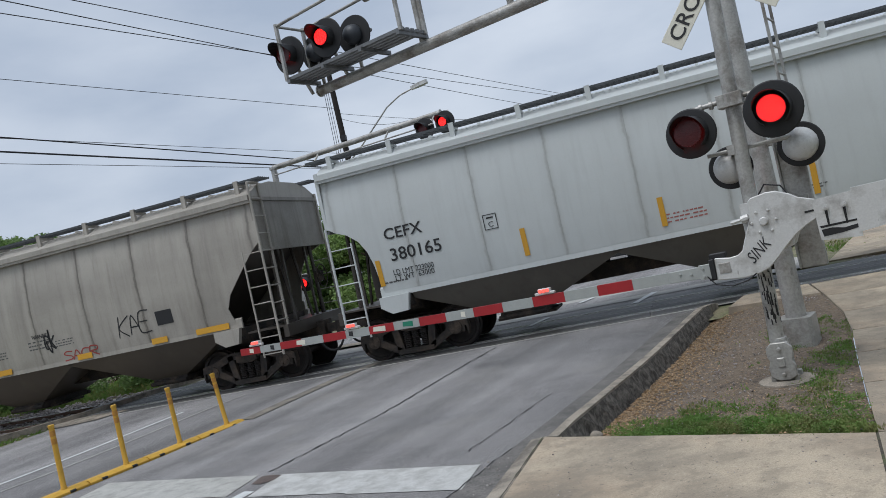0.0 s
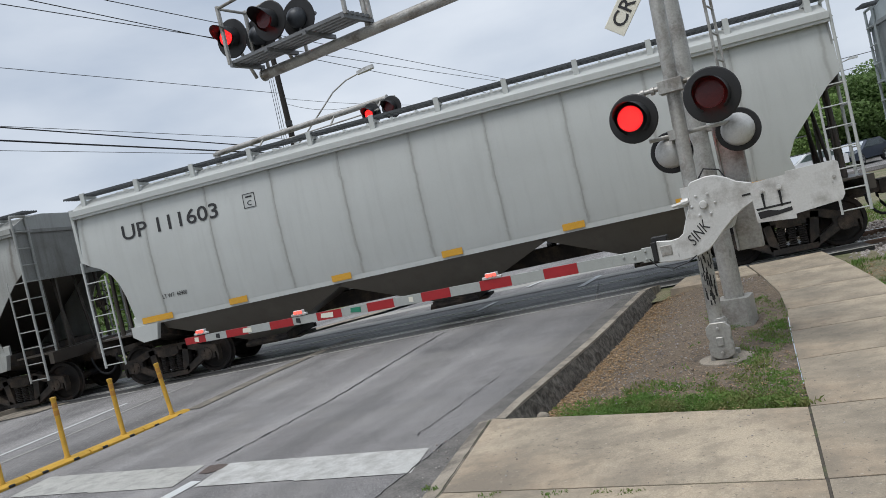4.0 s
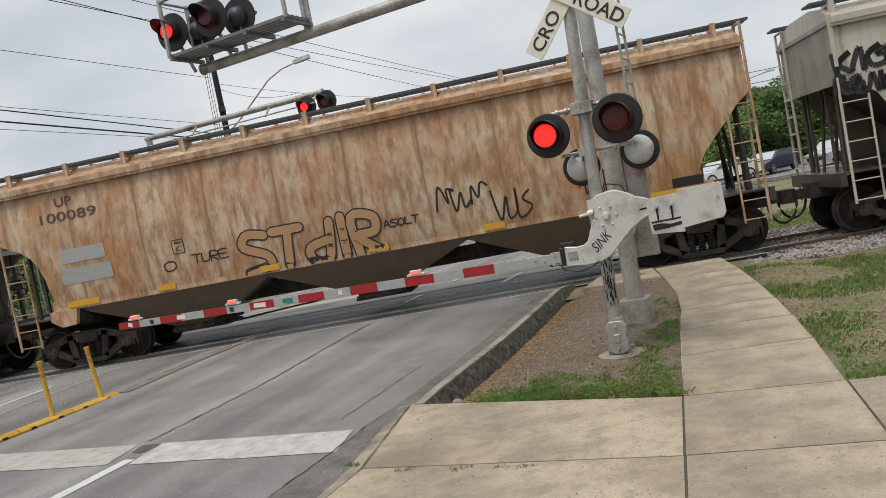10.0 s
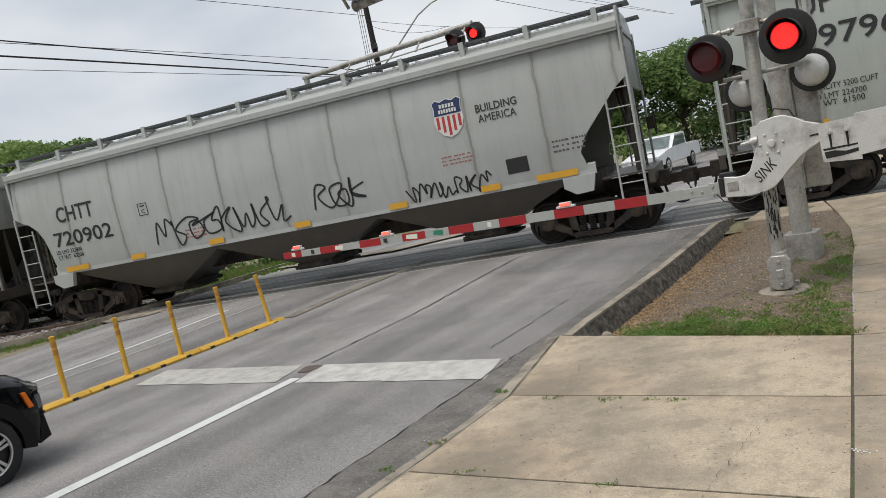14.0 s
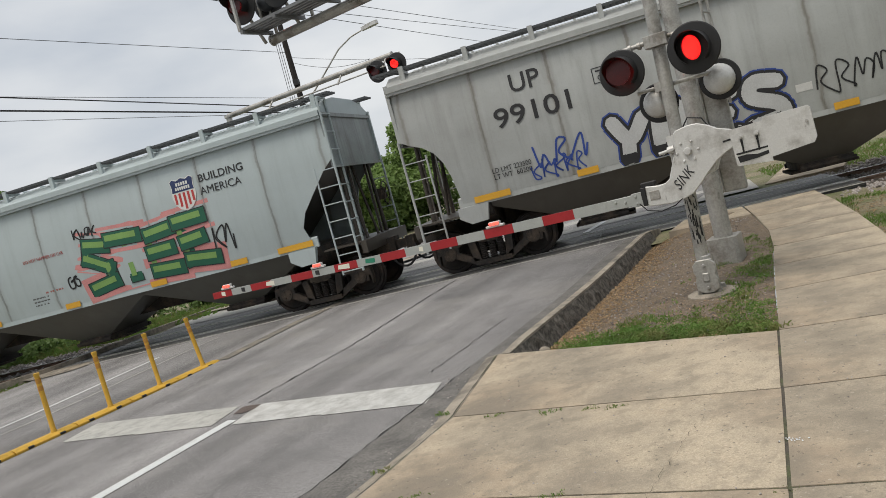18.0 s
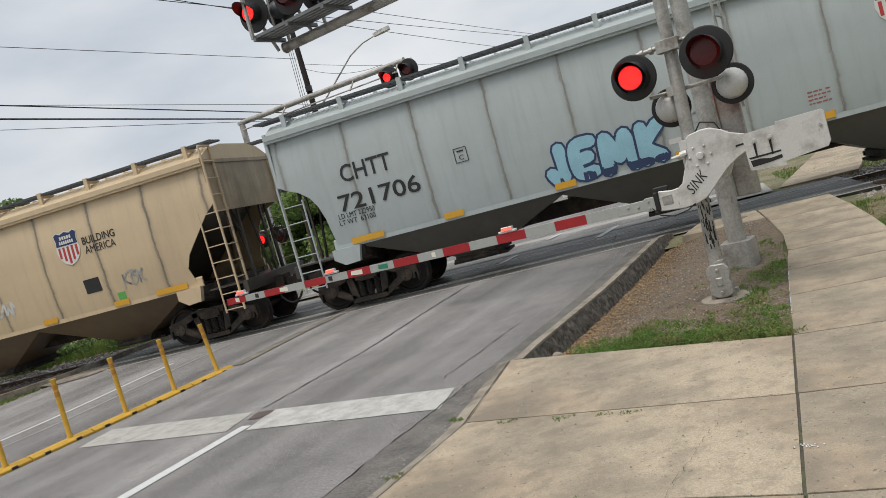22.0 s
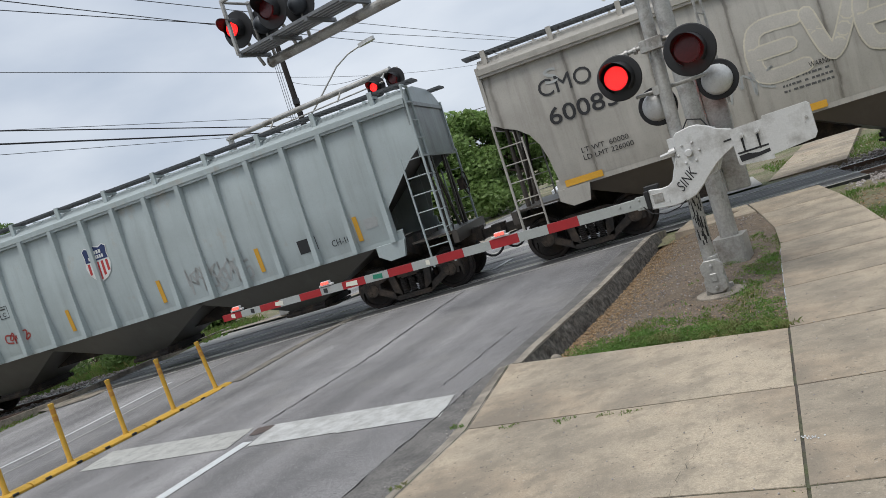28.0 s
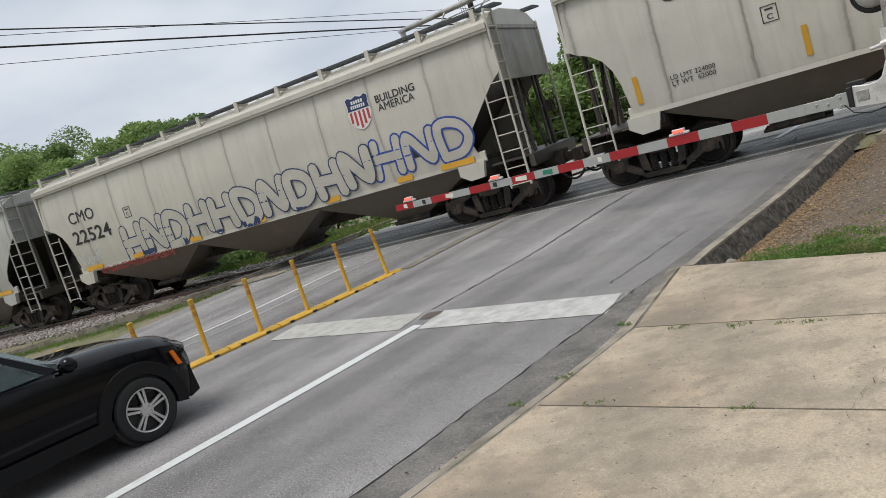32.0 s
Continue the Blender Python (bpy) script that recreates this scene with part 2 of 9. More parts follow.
ASPHALT = material("asphalt", (0.232, 0.224, 0.222), 0.85, vary=0.16, scale=0.8, fine=120, bump=0.6, second=(0.185, 0.178, 0.178), second_at=0.54, second_scale=0.45, speckle=0.50, speckle_scale=75, lanes=(-14.0, 0.40, 1.3), layers=(((0.52, 0.51, 0.49), 62, 0.60, 0.04, 0.75, (1, 1, 1)), ((0.05, 0.05, 0.052), 52, 0.60, 0.04, 0.75, (1, 1, 1)), ((0.10, 0.098, 0.098), 1.3, 0.60, 0.08, 0.35, (1, 1, 1)), ((0.30, 0.285, 0.26), 0.9, 0.63, 0.10, 0.4, (1, 1, 1))))
CROSSING = material("crossing_panel", (0.055, 0.054, 0.054), 0.5, vary=0.3, scale=1.2, fine=60, bump=0.3, layers=(((0.30, 0.29, 0.28), 2.0, 0.55, 0.03, 0.9, (0.05, 4.6, 1)), ((0.012, 0.012, 0.013), 2.0, 0.55, 0.03, 0.9, (0.04, 4.0, 1))))
PAINT_WHITE = material("road_paint", (0.50, 0.50, 0.48), 0.7, vary=0.16, scale=3, fine=90, bump=0.2, second=(0.36, 0.355, 0.335), second_at=0.52, second_scale=4, speckle=0.12)
PAINT_FRESH = material("fresh_road_paint", (0.60, 0.615, 0.61), 0.6, vary=0.08, scale=3, fine=90, bump=0.2, second=(0.46, 0.465, 0.455), second_at=0.60, second_scale=6, speckle=0.08)
PAINT_OLD = material("worn_road_paint", (0.42, 0.415, 0.385), 0.8, vary=0.16, scale=3, fine=90, bump=0.2, second=(0.30, 0.295, 0.275), second_at=0.56, second_scale=5, speckle=0.16)
CONCRETE = material("sidewalk_concrete", (0.425, 0.357, 0.265), 0.9, vary=0.10, scale=1.4, fine=120, bump=0.3, per_piece=0.045, speckle=0.18, speckle_scale=60, layers=(((0.385, 0.275, 0.18), 0.55, 0.57, 0.12, 0.6, (1, 1, 1)), ((0.17, 0.150, 0.122), 0.8, 0.55, 0.10, 0.75, (1, 1, 1)), ((0.22, 0.19, 0.145), 4.5, 0.56, 0.07, 0.55, (1, 1, 1)), ((0.10, 0.088, 0.070), 26, 0.65, 0.03, 0.7, (1, 1, 1)), ((0.50, 0.45, 0.37), 30, 0.66, 0.03, 0.5, (1, 1, 1))))
KERB = material("kerb_concrete", (0.33, 0.29, 0.235), 0.9, speckle=0.2, vary=0.2, scale=2.5, fine=100, bump=0.5, second=(0.14, 0.125, 0.105), second_at=0.55, second_scale=3)
KERB_FACE = material("rough_kerb_face", (0.17, 0.155, 0.135), 0.95, vary=0.35, scale=9, fine=70, bump=1.0, second=(0.06, 0.055, 0.047), second_at=0.5, second_scale=14)
GUTTER = material("gutter_concrete", (0.165, 0.156, 0.145), 0.9, speckle=0.3, speckle_scale=48, vary=0.22, scale=1.5, fine=120, bump=0.3, second=(0.10, 0.096, 0.09), second_at=0.54, second_scale=2, layers=(((0.06, 0.058, 0.055), 26, 0.63, 0.04, 0.7, (1, 1, 1)),))
DIRT = material("dry_dirt", (0.20, 0.155, 0.11), 0.95, speckle=0.35, speckle_scale=40, vary=0.35, scale=3, fine=60, bump=1.0, second=(0.13, 0.103, 0.078), second_at=0.5, second_scale=3, layers=(((0.40, 0.34, 0.27), 27, 0.63, 0.03, 0.8, (1, 1, 1)), ((0.05, 0.04, 0.033), 15, 0.60, 0.05, 0.75, (1, 1, 1)), ((0.30, 0.19, 0.10), 19, 0.64, 0.03, 0.7, (1, 1, 1))))
GROUND = material("grass_ground", (0.24, 0.20, 0.14), 0.95, vary=0.3, scale=1.5, fine=50, bump=0.8, second=(0.125, 0.145, 0.06), second_at=0.50, second_scale=0.7, speckle=0.3, speckle_scale=38, layers=(((0.33, 0.27, 0.19), 24, 0.62, 0.04, 0.7, (1, 1, 1)), ((0.05, 0.045, 0.03), 14, 0.60, 0.05, 0.7, (1, 1, 1))))
BALLAST = material("ballast_stone", (0.32, 0.295, 0.275), 0.9, vary=0.35, scale=5, fine=60, bump=0.4, per_piece=0.3)
RAIL = material("rail_steel", (0.20, 0.13, 0.095), 0.55, 0.4, vary=0.25, scale=3, fine=60, bump=0.3)
RAIL_TOP = material("rail_head", (0.55, 0.55, 0.55), 0.25, 0.9, vary=0.1, bump=0.02)
TIE = material("wood_tie", (0.085, 0.068, 0.055), 0.95, vary=0.35, scale=3, fine=60, bump=0.6, per_piece=0.25)
JOINTFILL = material("joint_earth", (0.075, 0.065, 0.052), 0.95, vary=0.4, scale=9, fine=60, bump=0.8, second=(0.10, 0.115, 0.05), second_at=0.58, second_scale=3)
GALV = material("galvanised_steel", (0.40, 0.392, 0.37), 0.45, 0.4, vary=0.25, scale=5, fine=40, bump=0.12, second=(0.19, 0.17, 0.145), second_at=0.58, second_scale=3, layers=(((0.11, 0.10, 0.09), 7, 0.66, 0.04, 0.6, (1, 1, 0.4)),))
ALU = material("aluminium_paint", (0.60, 0.60, 0.585), 0.45, 0.2, vary=0.10, scale=4, fine=60, bump=0.08, second=(0.35, 0.34, 0.32), second_at=0.58, second_scale=4, layers=(((0.12, 0.11, 0.10), 11, 0.69, 0.03, 0.7, (1, 1, 0.5)),))
DARKSTEEL = material("weathered_dark_steel", (0.17, 0.175, 0.18), 0.55, 0.4, vary=0.2, scale=5, fine=40, bump=0.1)
BLACK = material("black_paint", (0.012, 0.012, 0.013), 0.55, vary=0.2, bump=0.05)
LENS_DARK = material("dark_red_lens", (0.085, 0.006, 0.008), 0.3, vary=0.25, scale=30, bump=0.2)
LENS_LIT = glowing("lit_red_lens", (1.0, 0.004, 0.01), 0.55)
LED_DOT = glowing("led_dot", (1.0, 0.045, 0.035), 2.4)
RED_LAMP = glowing("small_red_lamp", (1.0, 0.10, 0.07), 1.4)
YELLOW = material("yellow_plastic", (0.58, 0.34, 0.04), 0.6, vary=0.16, scale=6, fine=60, bump=0.1, second=(0.33, 0.2, 0.05), second_at=0.66, second_scale=9)
YBAND = material("worn_reflector_band", (0.44, 0.21, 0.035), 0.5, vary=0.2, bump=0.05)
STRIPE_RED = material("reflective_red", (0.33, 0.014, 0.018), 0.5, vary=0.12, scale=9, bump=0.03)
STRIPE_WHITE = material("reflective_white", (0.35, 0.365, 0.35), 0.5, vary=0.1, scale=9, bump=0.03, second=(0.33, 0.33, 0.31), second_at=0.66)
SIGN_WHITE = material("sign_white", (0.72, 0.70, 0.6), 0.5, vary=0.06, bump=0.02)
WOODPOLE = material("dark_wood_pole", (0.026, 0.022, 0.020), 0.95, vary=0.3, scale=4, fine=50, bump=0.5, stretch=(1, 1, 0.1))
CABLE = material("black_cable", (0.016, 0.016, 0.018), 0.7, vary=0.1, bump=0)
BARK = material("bark", (0.085, 0.065, 0.048), 0.95, vary=0.35, scale=5, fine=40, bump=0.8)
LEAF = material("leaf_green", (0.215, 0.32, 0.10), 0.6, vary=0.45, scale=0.9, fine=9, bump=0, second=(0.22, 0.31, 0.10), second_at=0.52, second_scale=0.8)
LEAF_DARK = material("leaf_dark", (0.15, 0.235, 0.075), 0.65, vary=0.45, scale=0.8, fine=9, bump=0, second=(0.15, 0.23, 0.075), second_at=0.52, second_scale=0.8)
GRASS = material("grass_blade", (0.145, 0.255, 0.055), 0.7, vary=0.45, scale=2.5, fine=30, bump=0, second=(0.24, 0.23, 0.09), second_at=0.55, second_scale=3)
DRYLEAF = material("dry_leaf", (0.30, 0.19, 0.095), 0.85, vary=0.5, scale=15, fine=60, bump=0, second=(0.36, 0.27, 0.17), second_at=0.5, second_scale=18)
CAR_BLACK = material("black_car_paint", (0.003, 0.0035, 0.005), 0.08, vary=0.1, bump=0, spec=0.22)
CLADDING = material("black_cladding", (0.005, 0.005, 0.0055), 0.6, vary=0.15, bump=0.08, fine=200, spec=0.25)
TYRE = material("tyre_rubber", (0.018, 0.018, 0.018), 0.85, vary=0.2, bump=0.1)
RIM = material("alloy_rim", (0.55, 0.55, 0.54), 0.3, 0.8, vary=0.08, bump=0)
CARGLASS = glass("car_glass", (0.25, 0.32, 0.31))
HEADLAMP = glass("lamp_glass", (0.85, 0.88, 0.9))
AMBER = material("amber_lens", (0.75, 0.16, 0.01), 0.25, vary=0.05, bump=0)
INTERIOR = material("car_interior", (0.02, 0.02, 0.021), 0.8, vary=0.1, bump=0)
TRUCKSTEEL = material("truck_steel", (0.030, 0.026, 0.023), 0.8, 0.1, vary=0.4, scale=4, fine=50, bump=0.3, second=(0.085, 0.062, 0.045), second_at=0.55, second_scale=3)
WHEEL = material("wheel_steel", (0.025, 0.021, 0.019), 0.7, 0.2, vary=0.3, scale=5, fine=40, bump=0.2, second=(0.075, 0.05, 0.036), second_at=0.55)
GRATING = material("walkway_grating", (0.085, 0.092, 0.098), 0.6, 0.4, vary=0.3, scale=20, fine=90, bump=0.3)
REFLECTOR = material("yellow_reflector", (0.62, 0.33, 0.03), 0.5, vary=0.1, bump=0.02)
INK = material("black_lettering", (0.022, 0.022, 0.024), 0.6, vary=0.1, bump=0)
INK_RED = material("red_lettering", (0.35, 0.06, 0.05), 0.6, vary=0.1, bump=0)


def plain(name, color, rough=0.6):
    return material(name, color, rough, vary=0.14, scale=3, fine=40, bump=0.04)


SHIELD_BLUE, SHIELD_RED, SHIELD_WHITE = plain("emblem_blue", (0.018, 0.032, 0.105)), plain("emblem_red", (0.42, 0.04, 0.04)), plain("emblem_white", (0.62, 0.62, 0.6))



def let_light_through(m, amount):
    """Thin leaves pass some of the light that falls on them."""
    n, l = m.node_tree.nodes, m.node_tree.links
    b, out = n["Principled BSDF"], n["Material Output"]
    back, mix = n.new("ShaderNodeBsdfTranslucent"), n.new("ShaderNodeMixShader")
    l.new(b.inputs["Base Color"].links[0].from_socket, back.inputs["Color"])
    mix.inputs["Fac"].default_value = amount
    l.new(b.outputs["BSDF"], mix.inputs[1])
    l.new(back.outputs["BSDF"], mix.inputs[2])
    l.new(mix.outputs["Shader"], out.inputs["Surface"])


for m in (LEAF, LEAF_DARK, GRASS):
    let_light_through(m, 0.45)

# ---------------------------------------------------------------- mesh helpers


def box(bm, c, s, m=None):
    """A box at centre c with sizes s, turned by m."""
    vs = bmesh.ops.create_cube(bm, size=1.0)["verts"]
    for v in vs:
        v.co = Vector((v.co.x * s[0], v.co.y * s[1], v.co.z * s[2]))
        if m:
            v.co = m @ v.co
        v.co += Vector(c)
    return vs


def rod(bm, a, b, r, n=10, r2=None):
    a, b = Vector(a), Vector(b)
    d = b - a
    vs = bmesh.ops.create_cone(bm, cap_ends=True, segments=n, radius1=r, radius2=r if r2 is None else r2, depth=d.length)["verts"]
    m = Matrix.Translation((a + b) / 2) @ d.to_track_quat("Z", "Y").to_matrix().to_4x4()
    for v in vs:
        v.co = m @ v.co
    return vs


def tube(bm, pts, r, n=8):
    """A round bar of one piece along points."""
    pts = [Vector(p) for p in pts]
    last = None
    for i, p in enumerate(pts):
        d = (pts[min(i + 1, len(pts) - 1)] - pts[max(i - 1, 0)]).normalized()
        u = d.cross(Vector((0.13, 0.21, 0.97)) if abs(d.z) < 0.9 else Vector((1, 0.1, 0))).normalized()
        w = d.cross(u)
        ring = [bm.verts.new(p + (u * math.cos(2 * math.pi * k / n) + w * math.sin(2 * math.pi * k / n)) * r) for k in range(n)]
        if last:
            for k in range(n):
                bm.faces.new((last[k], last[(k + 1) % n], ring[(k + 1) % n], ring[k]))
        else:
            bm.faces.new(ring[::-1])
        last = ring
    bm.faces.new(last)


def prism(bm, poly, lo, hi, axis="y"):
    """A closed polygon of (u, w) pairs pushed from lo to hi along an axis: y takes (x, z), z takes (x, y), x takes (y, z)."""
    def at(u, w, k):
        return {"y": (u, k, w), "z": (u, w, k), "x": (k, u, w)}[axis]
    a = [bm.verts.new(at(u, w, lo)) for u, w in poly]
    b = [bm.verts.new(at(u, w, hi)) for u, w in poly]
    bm.faces.new(a)
    bm.faces.new(b[::-1])
    for i in range(len(poly)):
        j = (i + 1) % len(poly)
        bm.faces.new((a[j], a[i], b[i], b[j]))
    return a + b


def sheet(bm, pts):
    return bm.faces.new([bm.verts.new(p) for p in pts])


def lathe(bm, profile, n=24, axis="y", caps=True):
    """Turns (radius, height) pairs round an axis."""
    rings = []
    for r, h in profile:
        ring = []
        for i in range(n):
            a = 2 * math.pi * i / n
            u, w = r * math.cos(a), r * math.sin(a)
            ring.append(bm.verts.new({"y": (u, h, w), "z": (u, w, h), "x": (h, u, w)}[axis]))
        rings.append(ring)
    for p, q in zip(rings[:-1], rings[1:]):
        for i in range(n):
            j = (i + 1) % n
            bm.faces.new((p[i], p[j], q[j], q[i]))
    if caps:
        for ring in (rings[0], rings[-1]):
            bm.faces.new(ring)


def mesh_of(bm, mat, smooth=False, bevel=0.0):
    if bevel:
        bmesh.ops.bevel(bm, geom=[e for e in bm.edges if e.calc_face_angle(0) > 0.6], offset=bevel, segments=1, affect="EDGES")
    bmesh.ops.recalc_face_normals(bm, faces=bm.faces)
    me = bpy.data.meshes.new("mesh")
    bm.to_mesh(me)
    bm.free()
    me.materials.append(mat)
    if smooth:
        me.shade_smooth()
        me.set_sharp_from_angle(angle=radians(38))
    return me


def put(name, me, parent=None, m=None, label=""):
    ob = new(name, me)
    ob.parent = parent
    if m is not None:
        ob.matrix_basis = m
    if label:
        ob["label"] = label
    return ob


def part(name, bm, mat, parent, label="", m=None, smooth=False, bevel=0.0):
    return put(name, mesh_of(bm, mat, smooth, bevel), parent, m, label)


def root(name, m, label, category, group=""):
    ob = new(name)
    ob.matrix_basis = m
    ob.empty_display_size = 0.2
    return tagged(ob, label, category, group)


TEXTS = {}


def text_mesh(words, mat, w, h, fat=0.0, shear=0.0, spacing=1.0, thin=0.0):
    """Words as a flat mesh w wide and h high, in the x-y plane. fat thickens the strokes, thin takes some of that off again."""
    key = (words, w, h, mat.name, fat, shear, spacing, thin)
    if key not in TEXTS:
        cu = bpy.data.curves.new("text", "FONT")
        cu.body, cu.size, cu.align_x, cu.align_y = words, 1.0, "CENTER", "CENTER"
        cu.offset, cu.shear, cu.resolution_u, cu.space_character, cu.extrude = fat, shear, 3, spacing, 0.0015
        ob = bpy.data.objects.new("text", cu)
        scene.collection.objects.link(ob)
        bpy.context.view_layer.update()

        def flat():
            bpy.context.view_layer.update()
            me = bpy.data.meshes.new_from_object(ob.evaluated_get(bpy.context.evaluated_depsgraph_get()))
            co = np.array([v.co for v in me.vertices])
            return me, co.min(0), co.max(0)

        me, lo, hi = flat()
        if thin:
            cu.offset = fat - thin * 2
            me = flat()[0]
        sx, sy = w / (hi[0] - lo[0]), h / (hi[1] - lo[1])
        if not w:
            sx = sy * 0.95
        for v in me.vertices:
            v.co = ((v.co.x - (lo[0] + hi[0]) / 2) * sx, (v.co.y - (lo[1] + hi[1]) / 2) * sy, v.co.z)
        bpy.data.objects.remove(ob)
        me.materials.clear()
        me.materials.append(mat)
        TEXTS[key] = me
    return TEXTS[key]

# ---------------------------------------------------------------- plan
ALONG = Vector((0.243, 0.970, 0)).normalized()      # the road's way towards the rails
ACROSS = Vector((ALONG.y, -ALONG.x, 0))             # to its right
TRACK_Y, RAIL_Z = 9.15, 0.12


def road(u, s, z=0.0):
    """A point s metres ahead along the road and u metres to the right of the stop bar's right end."""
    p = ALONG * s + ACROSS * u
    return Vector((p.x, p.y, z))


def rise(y):
    """The ground lifts a little to the rails."""
    k = max(0.0, min(1.0, (y - 2.5) / 4.8)) if y < TRACK_Y else max(0.0, min(1.0, (17.0 - y) / 5.0))
    return (RAIL_Z - 0.012) * k * k * (3 - 2 * k)


def level(x):
    """The lift fades away beside the crossing."""
    return max(0.0, min(1.0, (x + 13.6) / 1.0, (6.6 - x) / 0.8))


def ground_sheet(name, xs, ys, mat, z0, label, inside=None, kind="structure"):
    bm = bmesh.new()
    grid = [[bm.verts.new((x, y, z0 + rise(y) * level(x))) for y in ys] for x in xs]
    for i in range(len(xs) - 1):
        for j in range(len(ys) - 1):
            if inside and inside[0] <= xs[i] and xs[i + 1] <= inside[1] and inside[2] <= ys[j] and ys[j + 1] <= inside[3]:
                continue
            bm.faces.new((grid[i][j], grid[i + 1][j], grid[i + 1][j + 1], grid[i][j + 1]))
    ob = new(name, mesh_of(bm, mat, True))
    return tagged(ob, label, "ground", kind=kind)


def ribbon(bm, rows, z):
    """Quads between successive (left, right) pairs laid at z above the ground."""
    last = None
    for a, b in rows:
        va = bm.verts.new((a[0], a[1], z + rise(a[1])))
        vb = bm.verts.new((b[0], b[1], z + rise(b[1])))
        if last:
            bm.faces.new((last[0], last[1], vb, va))
        last = (va, vb)


# ground that reaches the horizon
far = [-1500, -400, -150, -70, -40, -25] + [-20 + i for i in range(41)] + [25, 40, 70, 150, 400, 1500]
fary = [-1500, -400, -120, -50, -25] + [-20 + i * 0.75 for i in range(60)] + [30, 45, 70, 120, 400, 1500]
ground_sheet("ground", far, fary, GROUND, -0.03, "patchy grass and bare earth ground", (0, 4, 0.2, 6.3))

# asphalt
bm = bmesh.new()
s_list = [-60, -30, -12] + [i * 0.6 for i in range(-15, 40)] + [28, 34, 50, 90]
u_list = [-13.4 + i * 14.1 / 14 for i in range(15)]
grid = [[bm.verts.new((road(u, s).x, road(u, s).y, rise(road(u, s).y))) for u in u_list] for s in s_list]
for p, q in zip(grid[:-1], grid[1:]):
    for i in range(14):
        bm.faces.new((p[i], p[i + 1], q[i + 1], q[i]))
road_ob = tagged(new("road", mesh_of(bm, ASPHALT, True)), "grey worn asphalt road with darker tyre lanes", "road", kind="structure")


def strip(name, pairs, mat, label, z=0.007, category="road marking"):
    bm = bmesh.new()
    ribbon(bm, pairs, z)
    return tagged(new(name, mesh_of(bm, mat)), label, category, kind="structure")


def line_along(u, w, s0, s1, step=0.3):
    n = max(1, int((s1 - s0) / step))
    return [(road(u - w / 2, s0 + (s1 - s0) * i / n), road(u + w / 2, s0 + (s1 - s0) * i / n)) for i in range(n + 1)]


# stop bar lies parallel to the rails
for x0, x1, mt in ((-5.75, -4.3, PAINT_OLD), (-4.3, -2.95, PAINT_OLD), (-2.6, -1.3, PAINT_WHITE), (-1.3, 0.0, PAINT_WHITE)):
    k = lambda x: 0.02 - 0.265 * x
    strip("stop_bar", [((x0, k(x0) - 0.72), (x0, k(x0))), ((x1, k(x1) - 0.69), (x1, k(x1)))], mt, "wide white stop bar painted on asphalt, worn towards the median")
strip("lane_line", [((-2.78, 0.22), (-2.62, 0.16)), ((-3.22, -1.7), (-3.04, -1.74)), ((-4.1, -5.4), (-3.93, -5.45)), ((-7.2, -18), (-7.0, -18))], PAINT_FRESH, "solid white lane line on the asphalt")
strip("lane_line", line_along(-9.15, 0.11, -8, 4.1), PAINT_FRESH, "thin solid white line of the opposite lanes")
strip("lane_line", line_along(-8.45, 0.06, -8, 5.2), PAINT_OLD, "faint old white line on the asphalt")
for s0 in (9.0, 12.2):
    strip("lane_dash", line_along(-3.55, 0.14, s0, s0 + 1.1), PAINT_FRESH, "short white lane dash on the crossing", 0.020)
strip("lane_dash", line_along(-1.5, 0.16, 10.2, 11.8), PAINT_FRESH, "short white lane dash on the crossing", 0.020)
strip("median_stain", line_along(-6.22, 0.30, 3.0, 8.0), material("pale_dust", (0.23, 0.205, 0.165), 0.95, vary=0.3, second=(0.14, 0.13, 0.115), second_at=0.5, second_scale=5), "pale dusty strip where the median ends", 0.014)
strip("gutter", line_along(0.37, 0.50, -14, 7.6), GUTTER, "dark concrete gutter along the kerb", 0.005, "gutter")

strip("worn_patch", [((-2.84, 0.47), (-2.86, 0.74)), ((-2.70, 0.42), (-2.72, 0.73)), ((-2.57, 0.50), (-2.56, 0.68))], material("worn_patch", (0.11, 0.085, 0.075), 0.9, vary=0.4, scale=8, bump=0.4), "dark bare patch in the stop bar", 0.008, "road wear")

# tar-filled cracks
def crack(pts, w, seed):
    rnd = random.Random(seed)
    rows = []
    for (x0, y0), (x1, y1) in zip(pts[:-1], pts[1:]):
        n = max(2, int(math.hypot(x1 - x0, y1 - y0) / 0.12))
        for i in range(n):
            f = i / n
            x, y = x0 + (x1 - x0) * f + rnd.uniform(-0.02, 0.02), y0 + (y1 - y0) * f
            ww = w * rnd.uniform(0.5, 1.5)
            rows.append(((x - ww / 2, y), (x + ww / 2, y)))
    return rows


TAR = material("crack_tar", (0.022, 0.021, 0.02), 0.9, vary=0.3, bump=0.2)
strip("crack", crack([(-2.85, 0.9), (-2.3, 3.3), (-1.45, 7.4)], 0.025, 1), TAR, "dark tar-filled crack in the asphalt", 0.009, "crack")
strip("crack", crack([(-0.28, 0.55), (-0.06, 1.4), (0.3, 2.9)], 0.012, 2), TAR, "dark thin crack in the asphalt", 0.009, "crack")
strip("crack", crack([(road(0.115, d).x, road(0.115, d).y) for d in (-7.0, -4.0, -2.0, 0.6)], 0.014, 3), TAR, "ragged joint between asphalt and gutter", 0.009, "crack")

